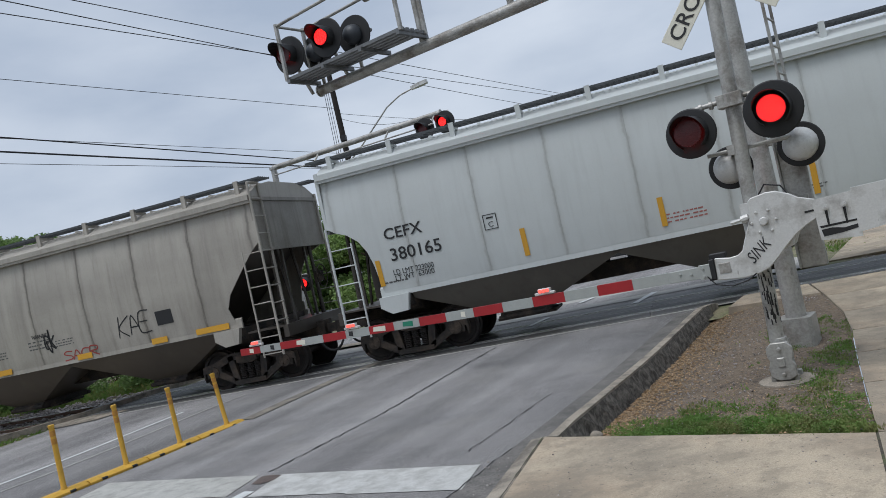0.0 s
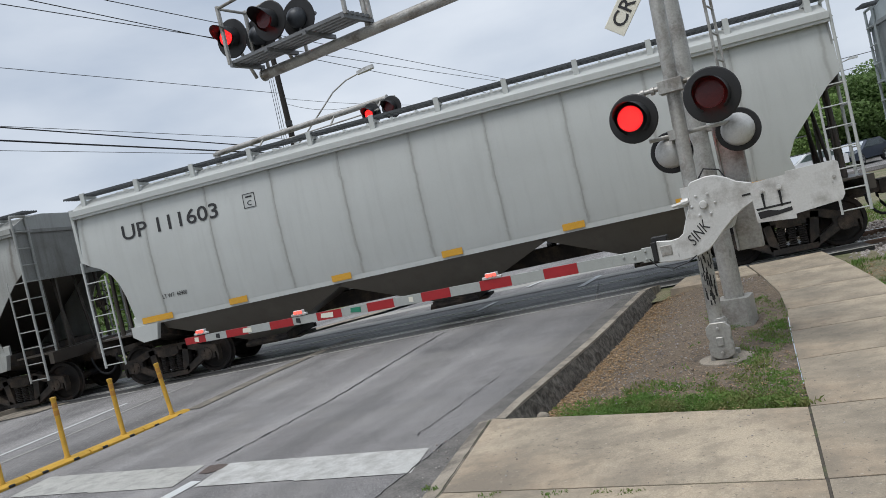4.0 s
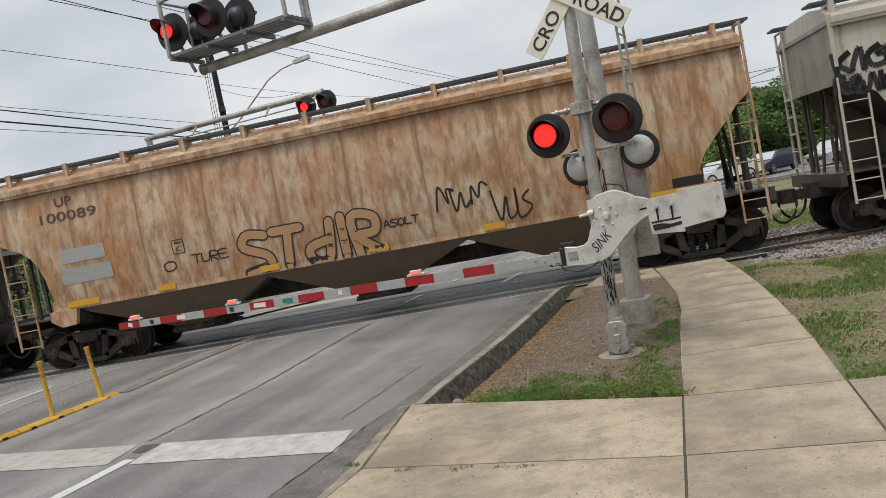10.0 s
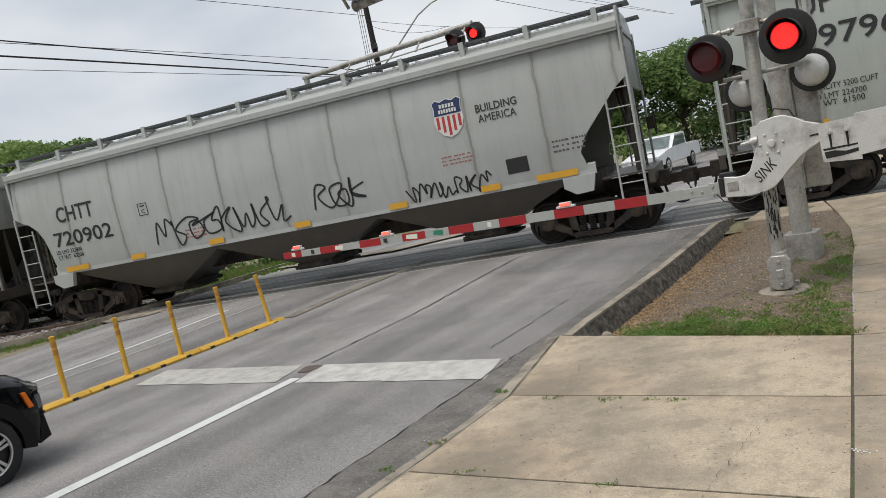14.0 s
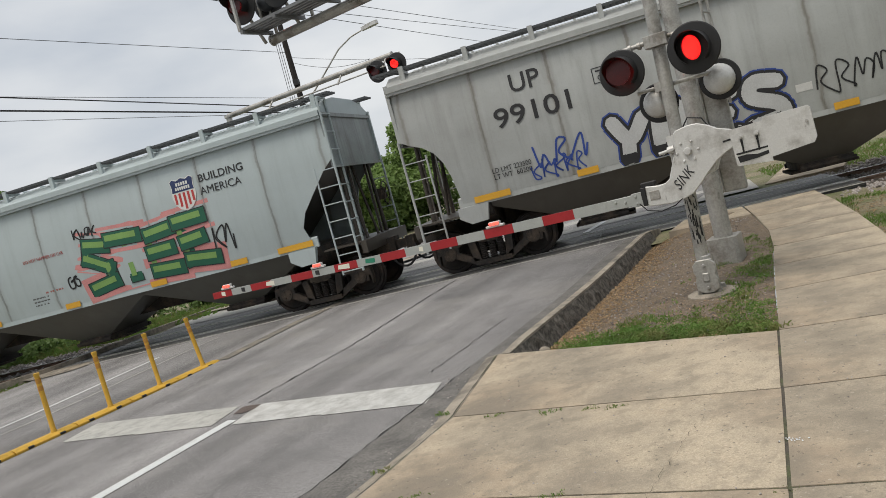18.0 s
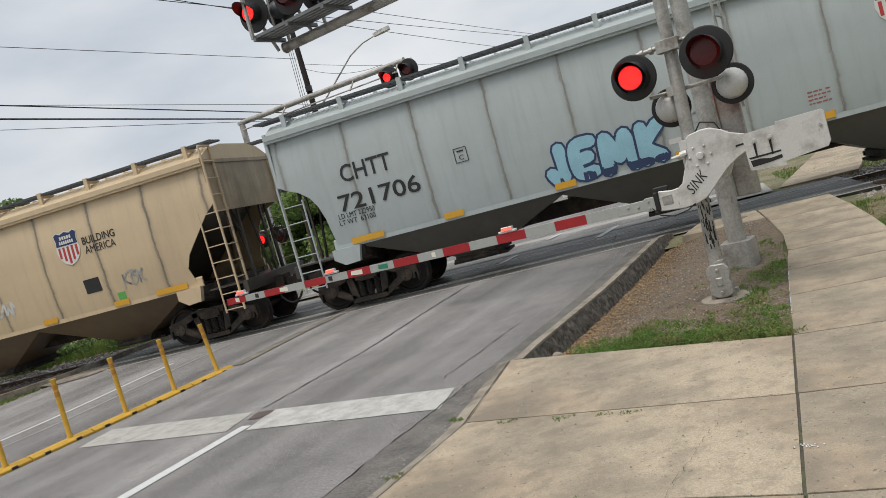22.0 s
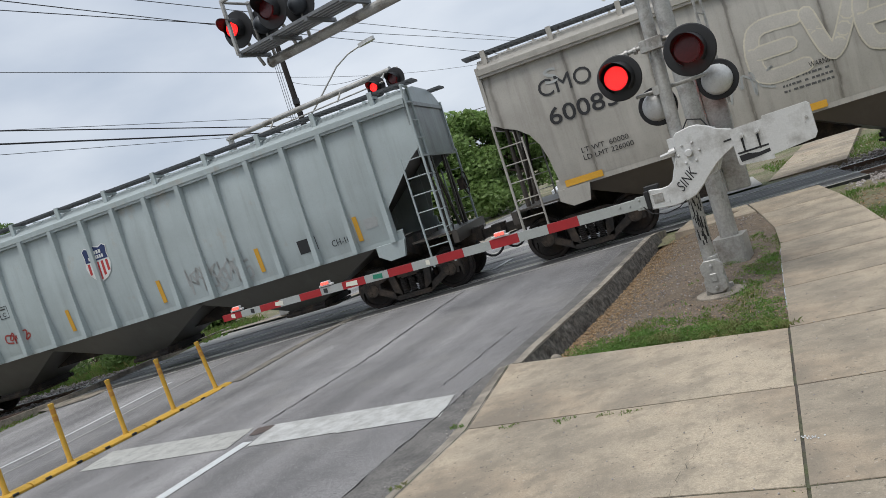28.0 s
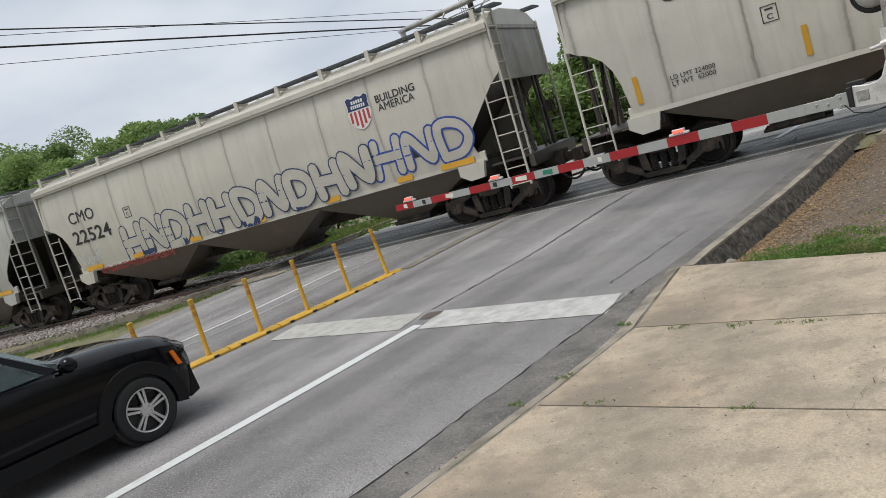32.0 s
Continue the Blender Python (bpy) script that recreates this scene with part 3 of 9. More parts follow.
# ---------------------------------------------------------------- kerb and sidewalk
bm = bmesh.new()
def kerb_run(bm, u0, u1, s_list, z_lo, z_hi):
    prev = None
    for s, h in s_list:
        a, b = road(u0, s), road(u1, s)
        ring = [bm.verts.new((p.x, p.y, z + rise(p.y))) for p, z in ((a, z_lo), (a, h), (b, h), (b, z_lo))]
        if prev:
            for i in range(4):
                j = (i + 1) % 4
                bm.faces.new((prev[i], prev[j], ring[j], ring[i]))
        else:
            bm.faces.new(ring)
        prev = ring
    bm.faces.new(prev[::-1])
kerb_run(bm, 0.63, 0.74, [(0.3 + i * 0.5, min(0.17, 0.15 + 0.02 * i)) for i in range(14)] + [(7.4, 0.12), (7.9, 0.06)], -0.12, 0.15)
kerb = tagged(new("kerb", mesh_of(bm, KERB, bevel=0.012)), "weathered concrete kerb beside the road", "kerb", kind="structure")
# rough back of the kerb above the sunken bed
bm = bmesh.new()
rnd = random.Random(5)
rows = []
for i in range(60):
    s = 0.35 + i * 0.115
    lo, hi = road(0.86 + rnd.uniform(-0.015, 0.015), s), road(0.745, s)
    rows.append((bm.verts.new((hi.x, hi.y, 0.145 + rise(hi.y))), bm.verts.new((hi.x + 0.045 + rnd.uniform(-0.022, 0.022), hi.y, 0.02 + rnd.uniform(-0.03, 0.03) + rise(hi.y))), bm.verts.new((lo.x, lo.y, -0.24 + rise(lo.y)))))
for p, q in zip(rows[:-1], rows[1:]):
    bm.faces.new((p[0], p[1], q[1], q[0]))
    bm.faces.new((p[1], p[2], q[2], q[1]))
tagged(new("kerb_back", mesh_of(bm, KERB_FACE)), "rough broken back face of the kerb over the dirt bed", "kerb", kind="structure")

def lip_z(y):
    """The slabs' height along the gutter sinks away from the kerb's end."""
    k = max(0.0, min(1.0, (0.16 - y) / 3.2))
    return 0.146 - 0.052 * k


# sidewalk slabs: each its own piece with a sunken joint
JOINT = 0.010
sidewalk = tagged(new("sidewalk", None), "tan concrete sidewalk of large slabs with mossy joints", "sidewalk", kind="structure")


def slab(corners, name="slab", z=0.15, mat=CONCRETE):
    cx, cy = sum(c[0] for c in corners) / len(corners), sum(c[1] for c in corners) / len(corners)
    bm = bmesh.new()
    top, low = [], []
    for c in corners:
        x, y = c[0] - cx, c[1] - cy
        x, y = x - math.copysign(JOINT, x), y - math.copysign(JOINT, y)
        zz = (c[2] if len(c) > 2 else z) + rise(c[1])
        top.append(bm.verts.new((x, y, zz)))
        low.append(bm.verts.new((x, y, zz - 0.12)))
    bm.faces.new(top)
    n = len(top)
    for i in range(n):
        bm.faces.new((top[i], low[i], low[(i + 1) % n], top[(i + 1) % n]))
    return part(name, bm, mat, sidewalk, m=Matrix.Translation((cx, cy, 0)), bevel=0.006)


def edge_front(y):
    """The apron's edge to the gutter."""
    return 0.62 + (y - 0.15) * 0.06 if y > -1.7 else 0.50 + (y + 1.7) * 0.30


joints_y = [(0.16, -1.01), (-1.62, -2.42), (-3.05, -3.87), (-4.5, -5.35), (-6.0, -6.85), (-7.5, -8.4), (-9.0, -9.9)]
def mid_x(y):
    return 3.3 + (y + 1.01) * 0.155
for (l0, r0), (l1, r1) in zip(joints_y[:-1], joints_y[1:]):
    a0, a1 = edge_front(l0), edge_front(l1)
    slab([(a0 + 0.02, l0, lip_z(l0)), (mid_x(r0), r0), (mid_x(r1), r1), (a1 + 0.02, l1, lip_z(l1))])
    b0, b1 = r0 - 0.22, r1 - 0.22
    slab([(mid_x(r0), r0), (mid_x(r0) + 1.28, b0), (mid_x(r1) + 1.28, b1), (mid_x(r1), r1)])
    slab([(mid_x(r0) + 1.28, b0), (mid_x(r0) + 2.6, b0 - 0.2), (mid_x(r1) + 2.6, b1 - 0.2), (mid_x(r1) + 1.28, b1)])
bm = bmesh.new()
last = None
for l0, r0 in joints_y:
    xm = mid_x(r0)
    ring = [bm.verts.new(p) for p in ((edge_front(l0) + 0.06, l0, lip_z(l0) - 0.005), (xm, r0, 0.145), (xm + 2.55, r0 - 0.42, 0.145))]
    if last:
        bm.faces.new((last[0], ring[0], ring[1], last[1]))
        bm.faces.new((last[1], ring[1], ring[2], last[2]))
    last = ring
part("joint_filling", bm, JOINTFILL, sidewalk, "grey earth in the slab joints")
# the walk towards the rails
wl_pts = [(3.3, -1.01), (3.52, 0.43), (3.72, 1.7), (3.93, 2.95), (4.08, 4.2), (4.12, 5.6), (4.14, 7.05)]
wr_pts = [(4.58, -1.23), (4.83, 0.35), (5.0, 1.6), (5.14, 2.8), (5.25, 4.1), (5.31, 5.5), (5.34, 7.0)]
for i in range(6):
    slab([wl_pts[i + 1], wr_pts[i + 1], wr_pts[i], wl_pts[i]])
slab([(2.75, 6.4, 0.10), (4.12, 5.95), (4.14, 7.3, 0.13), (3.1, 7.55, 0.10)])

# hairline cracks across the slabs
for n, pts in enumerate((((2.14, -3.78), (2.36, -3.15), (2.55, -2.68)), ((1.2, -0.9), (1.7, -1.25), (2.2, -1.2)))):
    rnd = random.Random(70 + n)
    bm = bmesh.new()
    last = None
    for (x0, y0), (x1, y1) in zip(pts[:-1], pts[1:]):
        for i in range(14):
            f = i / 14
            x, y = x0 + (x1 - x0) * f + rnd.uniform(-0.015, 0.015), y0 + (y1 - y0) * f + rnd.uniform(-0.015, 0.015)
            w = rnd.uniform(0.0004, 0.0018)
            pair = (bm.verts.new((x - w, y, 0.1535)), bm.verts.new((x + w, y + w, 0.1535)))
            if last:
                bm.faces.new((last[0], last[1], pair[1], pair[0]))
            last = pair
    tagged(new("slab_crack", mesh_of(bm, JOINTFILL)), "thin dark crack across a sidewalk slab", "crack", kind="structure")

# old paint marks by the slab joint
rnd = random.Random(91)
bm = bmesh.new()
for _ in range(13):
    x, y = rnd.gauss(3.0, 0.035), rnd.gauss(-3.3, 0.022)
    w, h = rnd.uniform(0.002, 0.006), rnd.uniform(0.004, 0.016)
    sheet(bm, [(x - w, y - h, 0.1542), (x + w, y - h * 0.8, 0.1542), (x + w * 0.7, y + h, 0.1542), (x - w, y + h * 0.7, 0.1542)])
tagged(new("paint_marks", mesh_of(bm, PAINT_FRESH)), "small white paint spots on the sidewalk", "paint spots", kind="stuff")

# dark split between the lip and the slabs
bm = bmesh.new()
last = None
for i in range(90):
    y = 0.14 - 0.09 * i
    x, w = edge_front(y) + 0.012 + rnd.uniform(-0.006, 0.006), rnd.uniform(0.003, 0.010)
    pair = (bm.verts.new((x - w, y, lip_z(y) + 0.0035)), bm.verts.new((x + w, y, lip_z(y) + 0.0045)))
    if last:
        bm.faces.new((last[0], last[1], pair[1], pair[0]))
    last = pair
tagged(new("lip_split", mesh_of(bm, JOINTFILL)), "dark split between the lip and the sidewalk slabs", "crack", kind="structure")

# kerb line of the apron
bm = bmesh.new()
prev = None
for y in [0.2 - 0.35 * i for i in range(30)]:
    x = edge_front(y)
    k = max(0.0, min(1.0, (0.2 - y) / 2.6))
    ring = [bm.verts.new(p) for p in ((x - 0.13 - 0.14 * k, y, -0.02), (x - 0.12 - 0.10 * k, y, 0.125 - 0.095 * k), (x + 0.05, y, lip_z(y) - 0.004), (x + 0.05, y, -0.05))]
    if prev:
        for i in range(4):
            bm.faces.new((prev[i], prev[(i + 1) % 4], ring[(i + 1) % 4], ring[i]))
    prev = ring
tagged(new("apron_edge", mesh_of(bm, KERB, True)), "worn low concrete lip between gutter and sidewalk", "kerb", kind="structure")

# dirt bed between kerb and walk
bm = bmesh.new()
nb = 26
grid = []
for i in range(nb + 1):
    row = []
    for j in range(nb + 1):
        v = j / nb
        y_l, y_r = 0.12 + 7.2 * v, -1.0 + 8.0 * v
        xl = road(0.76, 0.35 + 7.4 * v).x
        idx = min(5, max(0, int((y_r + 1.0) / 8.06 * 6)))
        f = min(1, max(0, (y_r - wl_pts[idx][1]) / (wl_pts[idx + 1][1] - wl_pts[idx][1])))
        xr = wl_pts[idx][0] + (wl_pts[idx + 1][0] - wl_pts[idx][0]) * f
        u = i / nb
        x, y = xl + (xr - xl) * u, y_l + (y_r - y_l) * u
        h = -0.13 + 0.25 * min(1, u * 1.5) ** 0.7 + 0.03 * noise.noise((x * 2.3, y * 2.3, 0))
        if j == 0:
            h = min(h, 0.10)
        row.append(bm.verts.new((x, y, h + rise(y))))
    grid.append(row)
for i in range(nb):
    for j in range(nb):
        bm.faces.new((grid[i][j], grid[i + 1][j], grid[i + 1][j + 1], grid[i][j + 1]))
bed = tagged(new("dirt_bed", mesh_of(bm, DIRT, True)), "bare brown dirt bed with leaf litter between kerb and walk", "dirt", kind="structure")

# ---------------------------------------------------------------- track
bm = bmesh.new()
prev = None
for x in [-400, -120, -60, -30, -16, -12.6]:
    ring = [bm.verts.new((x, y, z)) for y, z in ((TRACK_Y - 3.0, -0.04), (TRACK_Y - 1.6, 0.015), (TRACK_Y + 1.6, 0.015), (TRACK_Y + 3.4, -0.04))]
    if prev:
        for i in range(3):
            bm.faces.new((prev[i], prev[i + 1], ring[i + 1], ring[i]))
    prev = ring
prev = None
for x in [5.9, 10, 20, 40, 100, 400]:
    ring = [bm.verts.new((x, y, z)) for y, z in ((TRACK_Y - 2.5, -0.04), (TRACK_Y - 1.5, 0.015), (TRACK_Y + 1.5, 0.015), (TRACK_Y + 3.0, -0.04))]
    if prev:
        for i in range(3):
            bm.faces.new((prev[i], prev[i + 1], ring[i + 1], ring[i]))
    prev = ring
tagged(new("ballast_bed", mesh_of(bm, BALLAST)), "grey crushed stone ballast bed under the track", "ballast", kind="structure")

for side in (-0.7525, 0.7525):
    y = TRACK_Y + side
    rail = tagged(new("rail", None), "long steel rail, rusty with a bright worn head", "rail", kind="structure")
    bm = bmesh.new()
    prism(bm, [(y - 0.07, -0.05), (y + 0.07, -0.05), (y + 0.07, -0.035), (y + 0.012, -0.02), (y + 0.012, 0.075), (y + 0.036, 0.085), (y + 0.036, 0.114), (y - 0.036, 0.114), (y - 0.036, 0.085), (y - 0.012, 0.075), (y - 0.012, -0.02), (y - 0.07, -0.035)], -400, 400, "x")
    part("web", bm, RAIL, rail)
    bm = bmesh.new()
    box(bm, (0, y, 0.117), (800, 0.066, 0.006))
    part("head", bm, RAIL_TOP, rail, "polished running surface")

# crossing panels between and beside the rails
crossing = tagged(new("crossing_deck", None), "black rubber and asphalt deck panels of the level crossing", "crossing", kind="structure")
for y0, y1 in ((TRACK_Y - 1.55, TRACK_Y - 0.83), (TRACK_Y - 0.66, TRACK_Y - 0.02), (TRACK_Y + 0.02, TRACK_Y + 0.66), (TRACK_Y + 0.83, TRACK_Y + 1.55)):
    for i in range(8):
        x0 = -13.2 + i * 2.44
        bm = bmesh.new()
        box(bm, (0, 0, 0), (2.42, y1 - y0, 0.10))
        part("panel", bm, CROSSING, crossing, m=Matrix.Translation((x0 + 1.22, (y0 + y1) / 2, 0.066)), bevel=0.01)

for y in (TRACK_Y - 1.58, TRACK_Y - 0.85, TRACK_Y - 0.64, TRACK_Y + 0.64, TRACK_Y + 0.85):
    bm = bmesh.new()
    box(bm, (-3.4, y, 0.118), (19.5, 0.045, 0.012))
    part("flangeway_edge", bm, PAINT_OLD, crossing, "worn pale edge strip beside the rail")
strip("far_pavement", [((-11.0, 11.1), (-11.2, 13.4)), ((-6.0, 11.1), (-6.2, 13.8)), ((0.0, 11.1), (0.0, 14.2)), ((5.0, 11.1), (5.2, 14.2))], material("dusty_pavement", (0.36, 0.35, 0.325), 0.9, vary=0.2, scale=1.5, bump=0.2, speckle=0.2), "pale dusty pavement beyond the rails", 0.012, "road")

# ---------------------------------------------------------------- hopper cars
HALF, WIDE = 7.8, 1.6           # half the body's length and width
SILL_LO, SILL_HI, CHORD_LO, CHORD_HI, WALK_TOP = 1.34, 1.54, 3.93, 4.10, 4.58
TRUCKS, WHEEL_R = 6.6, 0.445
SHARED = {}


def shared(key, make, mat, smooth=False, bevel=0.0):
    if key not in SHARED:
        bm = bmesh.new()
        make(bm)
        SHARED[key] = mesh_of(bm, mat, smooth, bevel)
    return SHARED[key]


def painted(me, mat):
    """The same shape in another paint."""
    key = (me.name, mat.name)
    if key not in SHARED:
        c = me.copy()
        c.materials.clear()
        c.materials.append(mat)
        SHARED[key] = c
    return SHARED[key]


def inset(z):
    """How far the bowed side stands back from its fullest line."""
    return 0.09 * min(1.0, ((z - 2.69) / 1.25) ** 2)


def bow(bm):
    """Cuts a flat side into courses and bends it to the car's bowed cross-section."""
    for i in range(11):
        bmesh.ops.bisect_plane(bm, geom=bm.verts[:] + bm.edges[:] + bm.faces[:], plane_co=(0, 0, 1.62 + 0.21 * i), plane_no=(0, 0, 1))
    for v in bm.verts:
        v.co.y += inset(v.co.z)


def on_side(x, z, proud=0.018):
    """A pose on the bowed near side, its x and z in the sheet, its -y outwards."""
    return Matrix.Translation((x, -WIDE + inset(z) - proud, z)) @ Matrix.Rotation(-math.atan(0.18 * (z - 2.69) / 1.5625), 4, "X")


def m_core(bm):
    prism(bm, [(-HALF + 0.05, 3.98), (-HALF + 0.05, 3.55), (-5.2, SILL_LO), (5.2, SILL_LO), (HALF - 0.05, 3.55), (HALF - 0.05, 3.98)], -WIDE + 0.14, WIDE - 0.14)


def m_side(bm):
    pts = [(-HALF, CHORD_LO + 0.02), (-HALF, 2.98), (-7.62, 2.86), (-7.38, 2.76), (-7.16, 2.58), (-7.02, 2.34), (-6.94, 2.05), (-6.86, SILL_LO + 0.1), (6.82, SILL_LO + 0.1), (6.72, 1.80), (6.86, 2.1), (HALF - 0.25, 2.86), (HALF, 3.06), (HALF, CHORD_LO + 0.02)]
    prism(bm, pts, -0.012, 0.012)
    bow(bm)


def m_rib(bm):
    """The raised weld between two side sheets."""
    rows = []
    for i in range(12):
        z = SILL_HI + (CHORD_LO - SILL_HI) * i / 11
        rows.append([bm.verts.new((d, y + inset(z), z)) for d, y in ((-0.012, 0.0), (-0.005, -0.005), (0.005, -0.005), (0.012, 0.0))])
    for p, q in zip(rows[:-1], rows[1:]):
        for i in range(3):
            bm.faces.new((p[i], p[i + 1], q[i + 1], q[i]))


def m_post(bm):
    prism(bm, [(-0.075, 0.10), (-0.05, -0.075), (0.05, -0.075), (0.075, 0.10)], SILL_LO + 0.02, CHORD_LO + 0.05, "z")


def m_chord(bm):
    prism(bm, [(-0.03, CHORD_LO), (-0.03, CHORD_LO + 0.05), (-0.055, CHORD_LO + 0.06), (-0.055, CHORD_HI), (0.13, CHORD_HI), (0.13, CHORD_LO)], -HALF, HALF, "x")


def m_sill(bm):
    prism(bm, [(0.080, SILL_LO), (0.080, SILL_HI), (0.13, SILL_HI + 0.03), (0.13, SILL_LO)], -6.95, 6.95, "x")


def m_roof(bm):
    prism(bm, [(-WIDE, CHORD_HI - 0.05), (-WIDE + 0.02, CHORD_HI + 0.02), (-1.15, 4.33), (-0.6, 4.42), (0.6, 4.42), (1.15, 4.33), (WIDE - 0.02, CHORD_HI + 0.02), (WIDE, CHORD_HI - 0.05)], -HALF, HALF, "x")


def m_walk(bm):
    """A grating of bearing bars and cross bars."""
    for y in (-0.21, -0.13, -0.05, 0.05, 0.13, 0.21):
        box(bm, (0, y, 4.43), (2 * HALF + 0.5, 0.012, 0.045))
    for i in range(128):
        box(bm, (-HALF - 0.1 + i * 0.1244, 0, 4.437), (0.03, 0.42, 0.02))


def m_bracket(bm):
    prism(bm, [(-0.05, -1.45 + 0.0), (0.05, -1.45 + 0.0), (0.05, -1.38), (-0.05, -1.38)], 4.12, 4.47, "z")
    prism(bm, [(-1.45, 4.40), (-1.40, 4.34), (-0.98, 4.34), (-0.98, 4.40)], -0.025, 0.025, "x")


def m_hatch(bm):
    box(bm, (0, 0, 4.42), (4.9, 0.72, 0.10))
    for i in range(9):
        box(bm, (-2.2 + i * 0.55, 0, 4.48), (0.05, 0.76, 0.04))


def m_bay(bm):
    w = 1.25
    a = [bm.verts.new(p) for p in ((-2.35, -w - 0.2, SILL_LO + 0.02), (2.35, -w - 0.2, SILL_LO + 0.02), (2.35, w + 0.2, SILL_LO + 0.02), (-2.35, w + 0.2, SILL_LO + 0.02))]
    b = [bm.verts.new(p) for p in ((-0.42, -0.7, 0.50), (0.42, -0.7, 0.50), (0.42, 0.7, 0.50), (-0.42, 0.7, 0.50))]
    bm.faces.new(a)
    bm.faces.new(b)
    for i in range(4):
        j = (i + 1) % 4
        bm.faces.new((a[i], a[j], b[j], b[i]))


def m_gate(bm):
    box(bm, (0, 0, 0.44), (0.95, 1.5, 0.14))
    box(bm, (0, 0, 0.35), (1.25, 0.9, 0.05))
    for y in (-0.8, 0.8):
        rod(bm, (-0.5, y, 0.42), (0.5, y, 0.42), 0.05, 8)


def m_centre(bm):
    box(bm, (0, 0, 0.92), (16.4, 0.42, 0.32))
    for x in (-TRUCKS, TRUCKS):
        prism(bm, [(-1.5, 1.34), (1.5, 1.34), (1.5, 1.12), (0.45, 0.84), (-0.45, 0.84), (-1.5, 1.12)], x - 0.28, x + 0.28, "x")


def m_endframe(bm):
    box(bm, (0, 0, 1.09), (0.12, 3.0, 0.26))
    box(bm, (-0.5, 0, 1.20), (0.9, 2.9, 0.035))
    for y in (-0.95, 0.95):
        rod(bm, (-0.25, y, 1.2), (-0.30, y, 3.6), 0.045, 8)
        box(bm, (-0.28, y, 2.4), (0.05, 0.05, 2.4))
    rod(bm, (-0.28, -0.35, 1.2), (-0.55, -0.35, 3.4), 0.035, 8)
    rod(bm, (-0.28, 0.4, 1.2), (-0.55, 0.4, 3.4), 0.035, 8)


def m_ladder_tall(bm):
    rod(bm, (0, 0, 0.62), (0, 0, 4.36), 0.028, 8)
    rod(bm, (-0.47, 0, 0.62), (-0.47, 0, 2.95), 0.022, 8)
    for i in range(7):
        rod(bm, (-0.47, 0, 0.68 + i * 0.365), (0, 0, 0.68 + i * 0.365), 0.012, 6)
    rod(bm, (0, 0.45, 1.2), (0, 0.45, 4.36), 0.03, 8)
    for i in range(8):
        rod(bm, (0.03, 0, 1.35 + i * 0.38), (0.03, 0.45, 1.35 + i * 0.38), 0.014, 6)
    rod(bm, (0, 0, 4.36), (0, 0.45, 4.36), 0.03, 8)


def m_ladder_short(bm):
    rod(bm, (0, 0, 0.62), (0, 0, 2.98), 0.028, 8)
    rod(bm, (0.50, 0, 0.62), (0.50, 0, 2.60), 0.022, 8)
    for i in range(6):
        rod(bm, (0.50, 0, 0.68 + i * 0.365), (0, 0, 0.68 + i * 0.365), 0.012, 6)


def m_corner(bm):
    box(bm, (0, 0, 3.55), (0.07, 0.07, 1.2))


def m_jack(bm):
    prism(bm, [(-0.35, 1.36), (0.30, 1.36), (0.22, 1.02), (-0.12, 1.00), (-0.35, 1.15)], -0.06, 0.06)


def m_endsheet(bm):
    """The upright end wall with its foot flange and two stiffeners."""
    box(bm, (0, 0, 3.47), (0.03, 2 * WIDE - 0.06, 1.16))
    box(bm, (0.03, 0, 2.90), (0.06, 2 * WIDE - 0.10, 0.06))
    box(bm, (0.03, 0, 4.02), (0.05, 2 * WIDE - 0.10, 0.08))


def m_endpost(bm):
    box(bm, (0, 0, 2.0), (0.05, 0.06, 1.85))


def m_coupler(bm):
    box(bm, (-0.25, 0, 0.88), (0.62, 0.16, 0.2))
    prism(bm, [(-0.02, -0.16), (0.18, -0.20), (0.24, -0.06), (0.12, 0.02), (0.22, 0.14), (0.05, 0.2), (-0.02, 0.14)], 0.74, 1.02, "z")


def m_hose(bm):
    pts = []
    for i in range(11):
        a = math.pi * i / 10
        pts.append((-0.1 + 0.3 * (1 - math.cos(a)) / 2 * 2, -0.42 + 0.12 * i / 10, 0.82 - 0.44 * math.sin(a)))
    tube(bm, pts, 0.027, 7)


def m_brake(bm):
    for i in range(20):
        a, b = 2 * math.pi * i / 20, 2 * math.pi * (i + 1) / 20
        rod(bm, (0, 0.27 * math.cos(a), 0.27 * math.sin(a)), (0, 0.27 * math.cos(b), 0.27 * math.sin(b)), 0.014, 5)
    for i in range(4):
        a = math.pi / 4 * (2 * i + 1)
        rod(bm, (0, 0, 0), (0, 0.27 * math.cos(a), 0.27 * math.sin(a)), 0.011, 5)
    box(bm, (-0.09, 0, 0), (0.14, 0.22, 0.26))


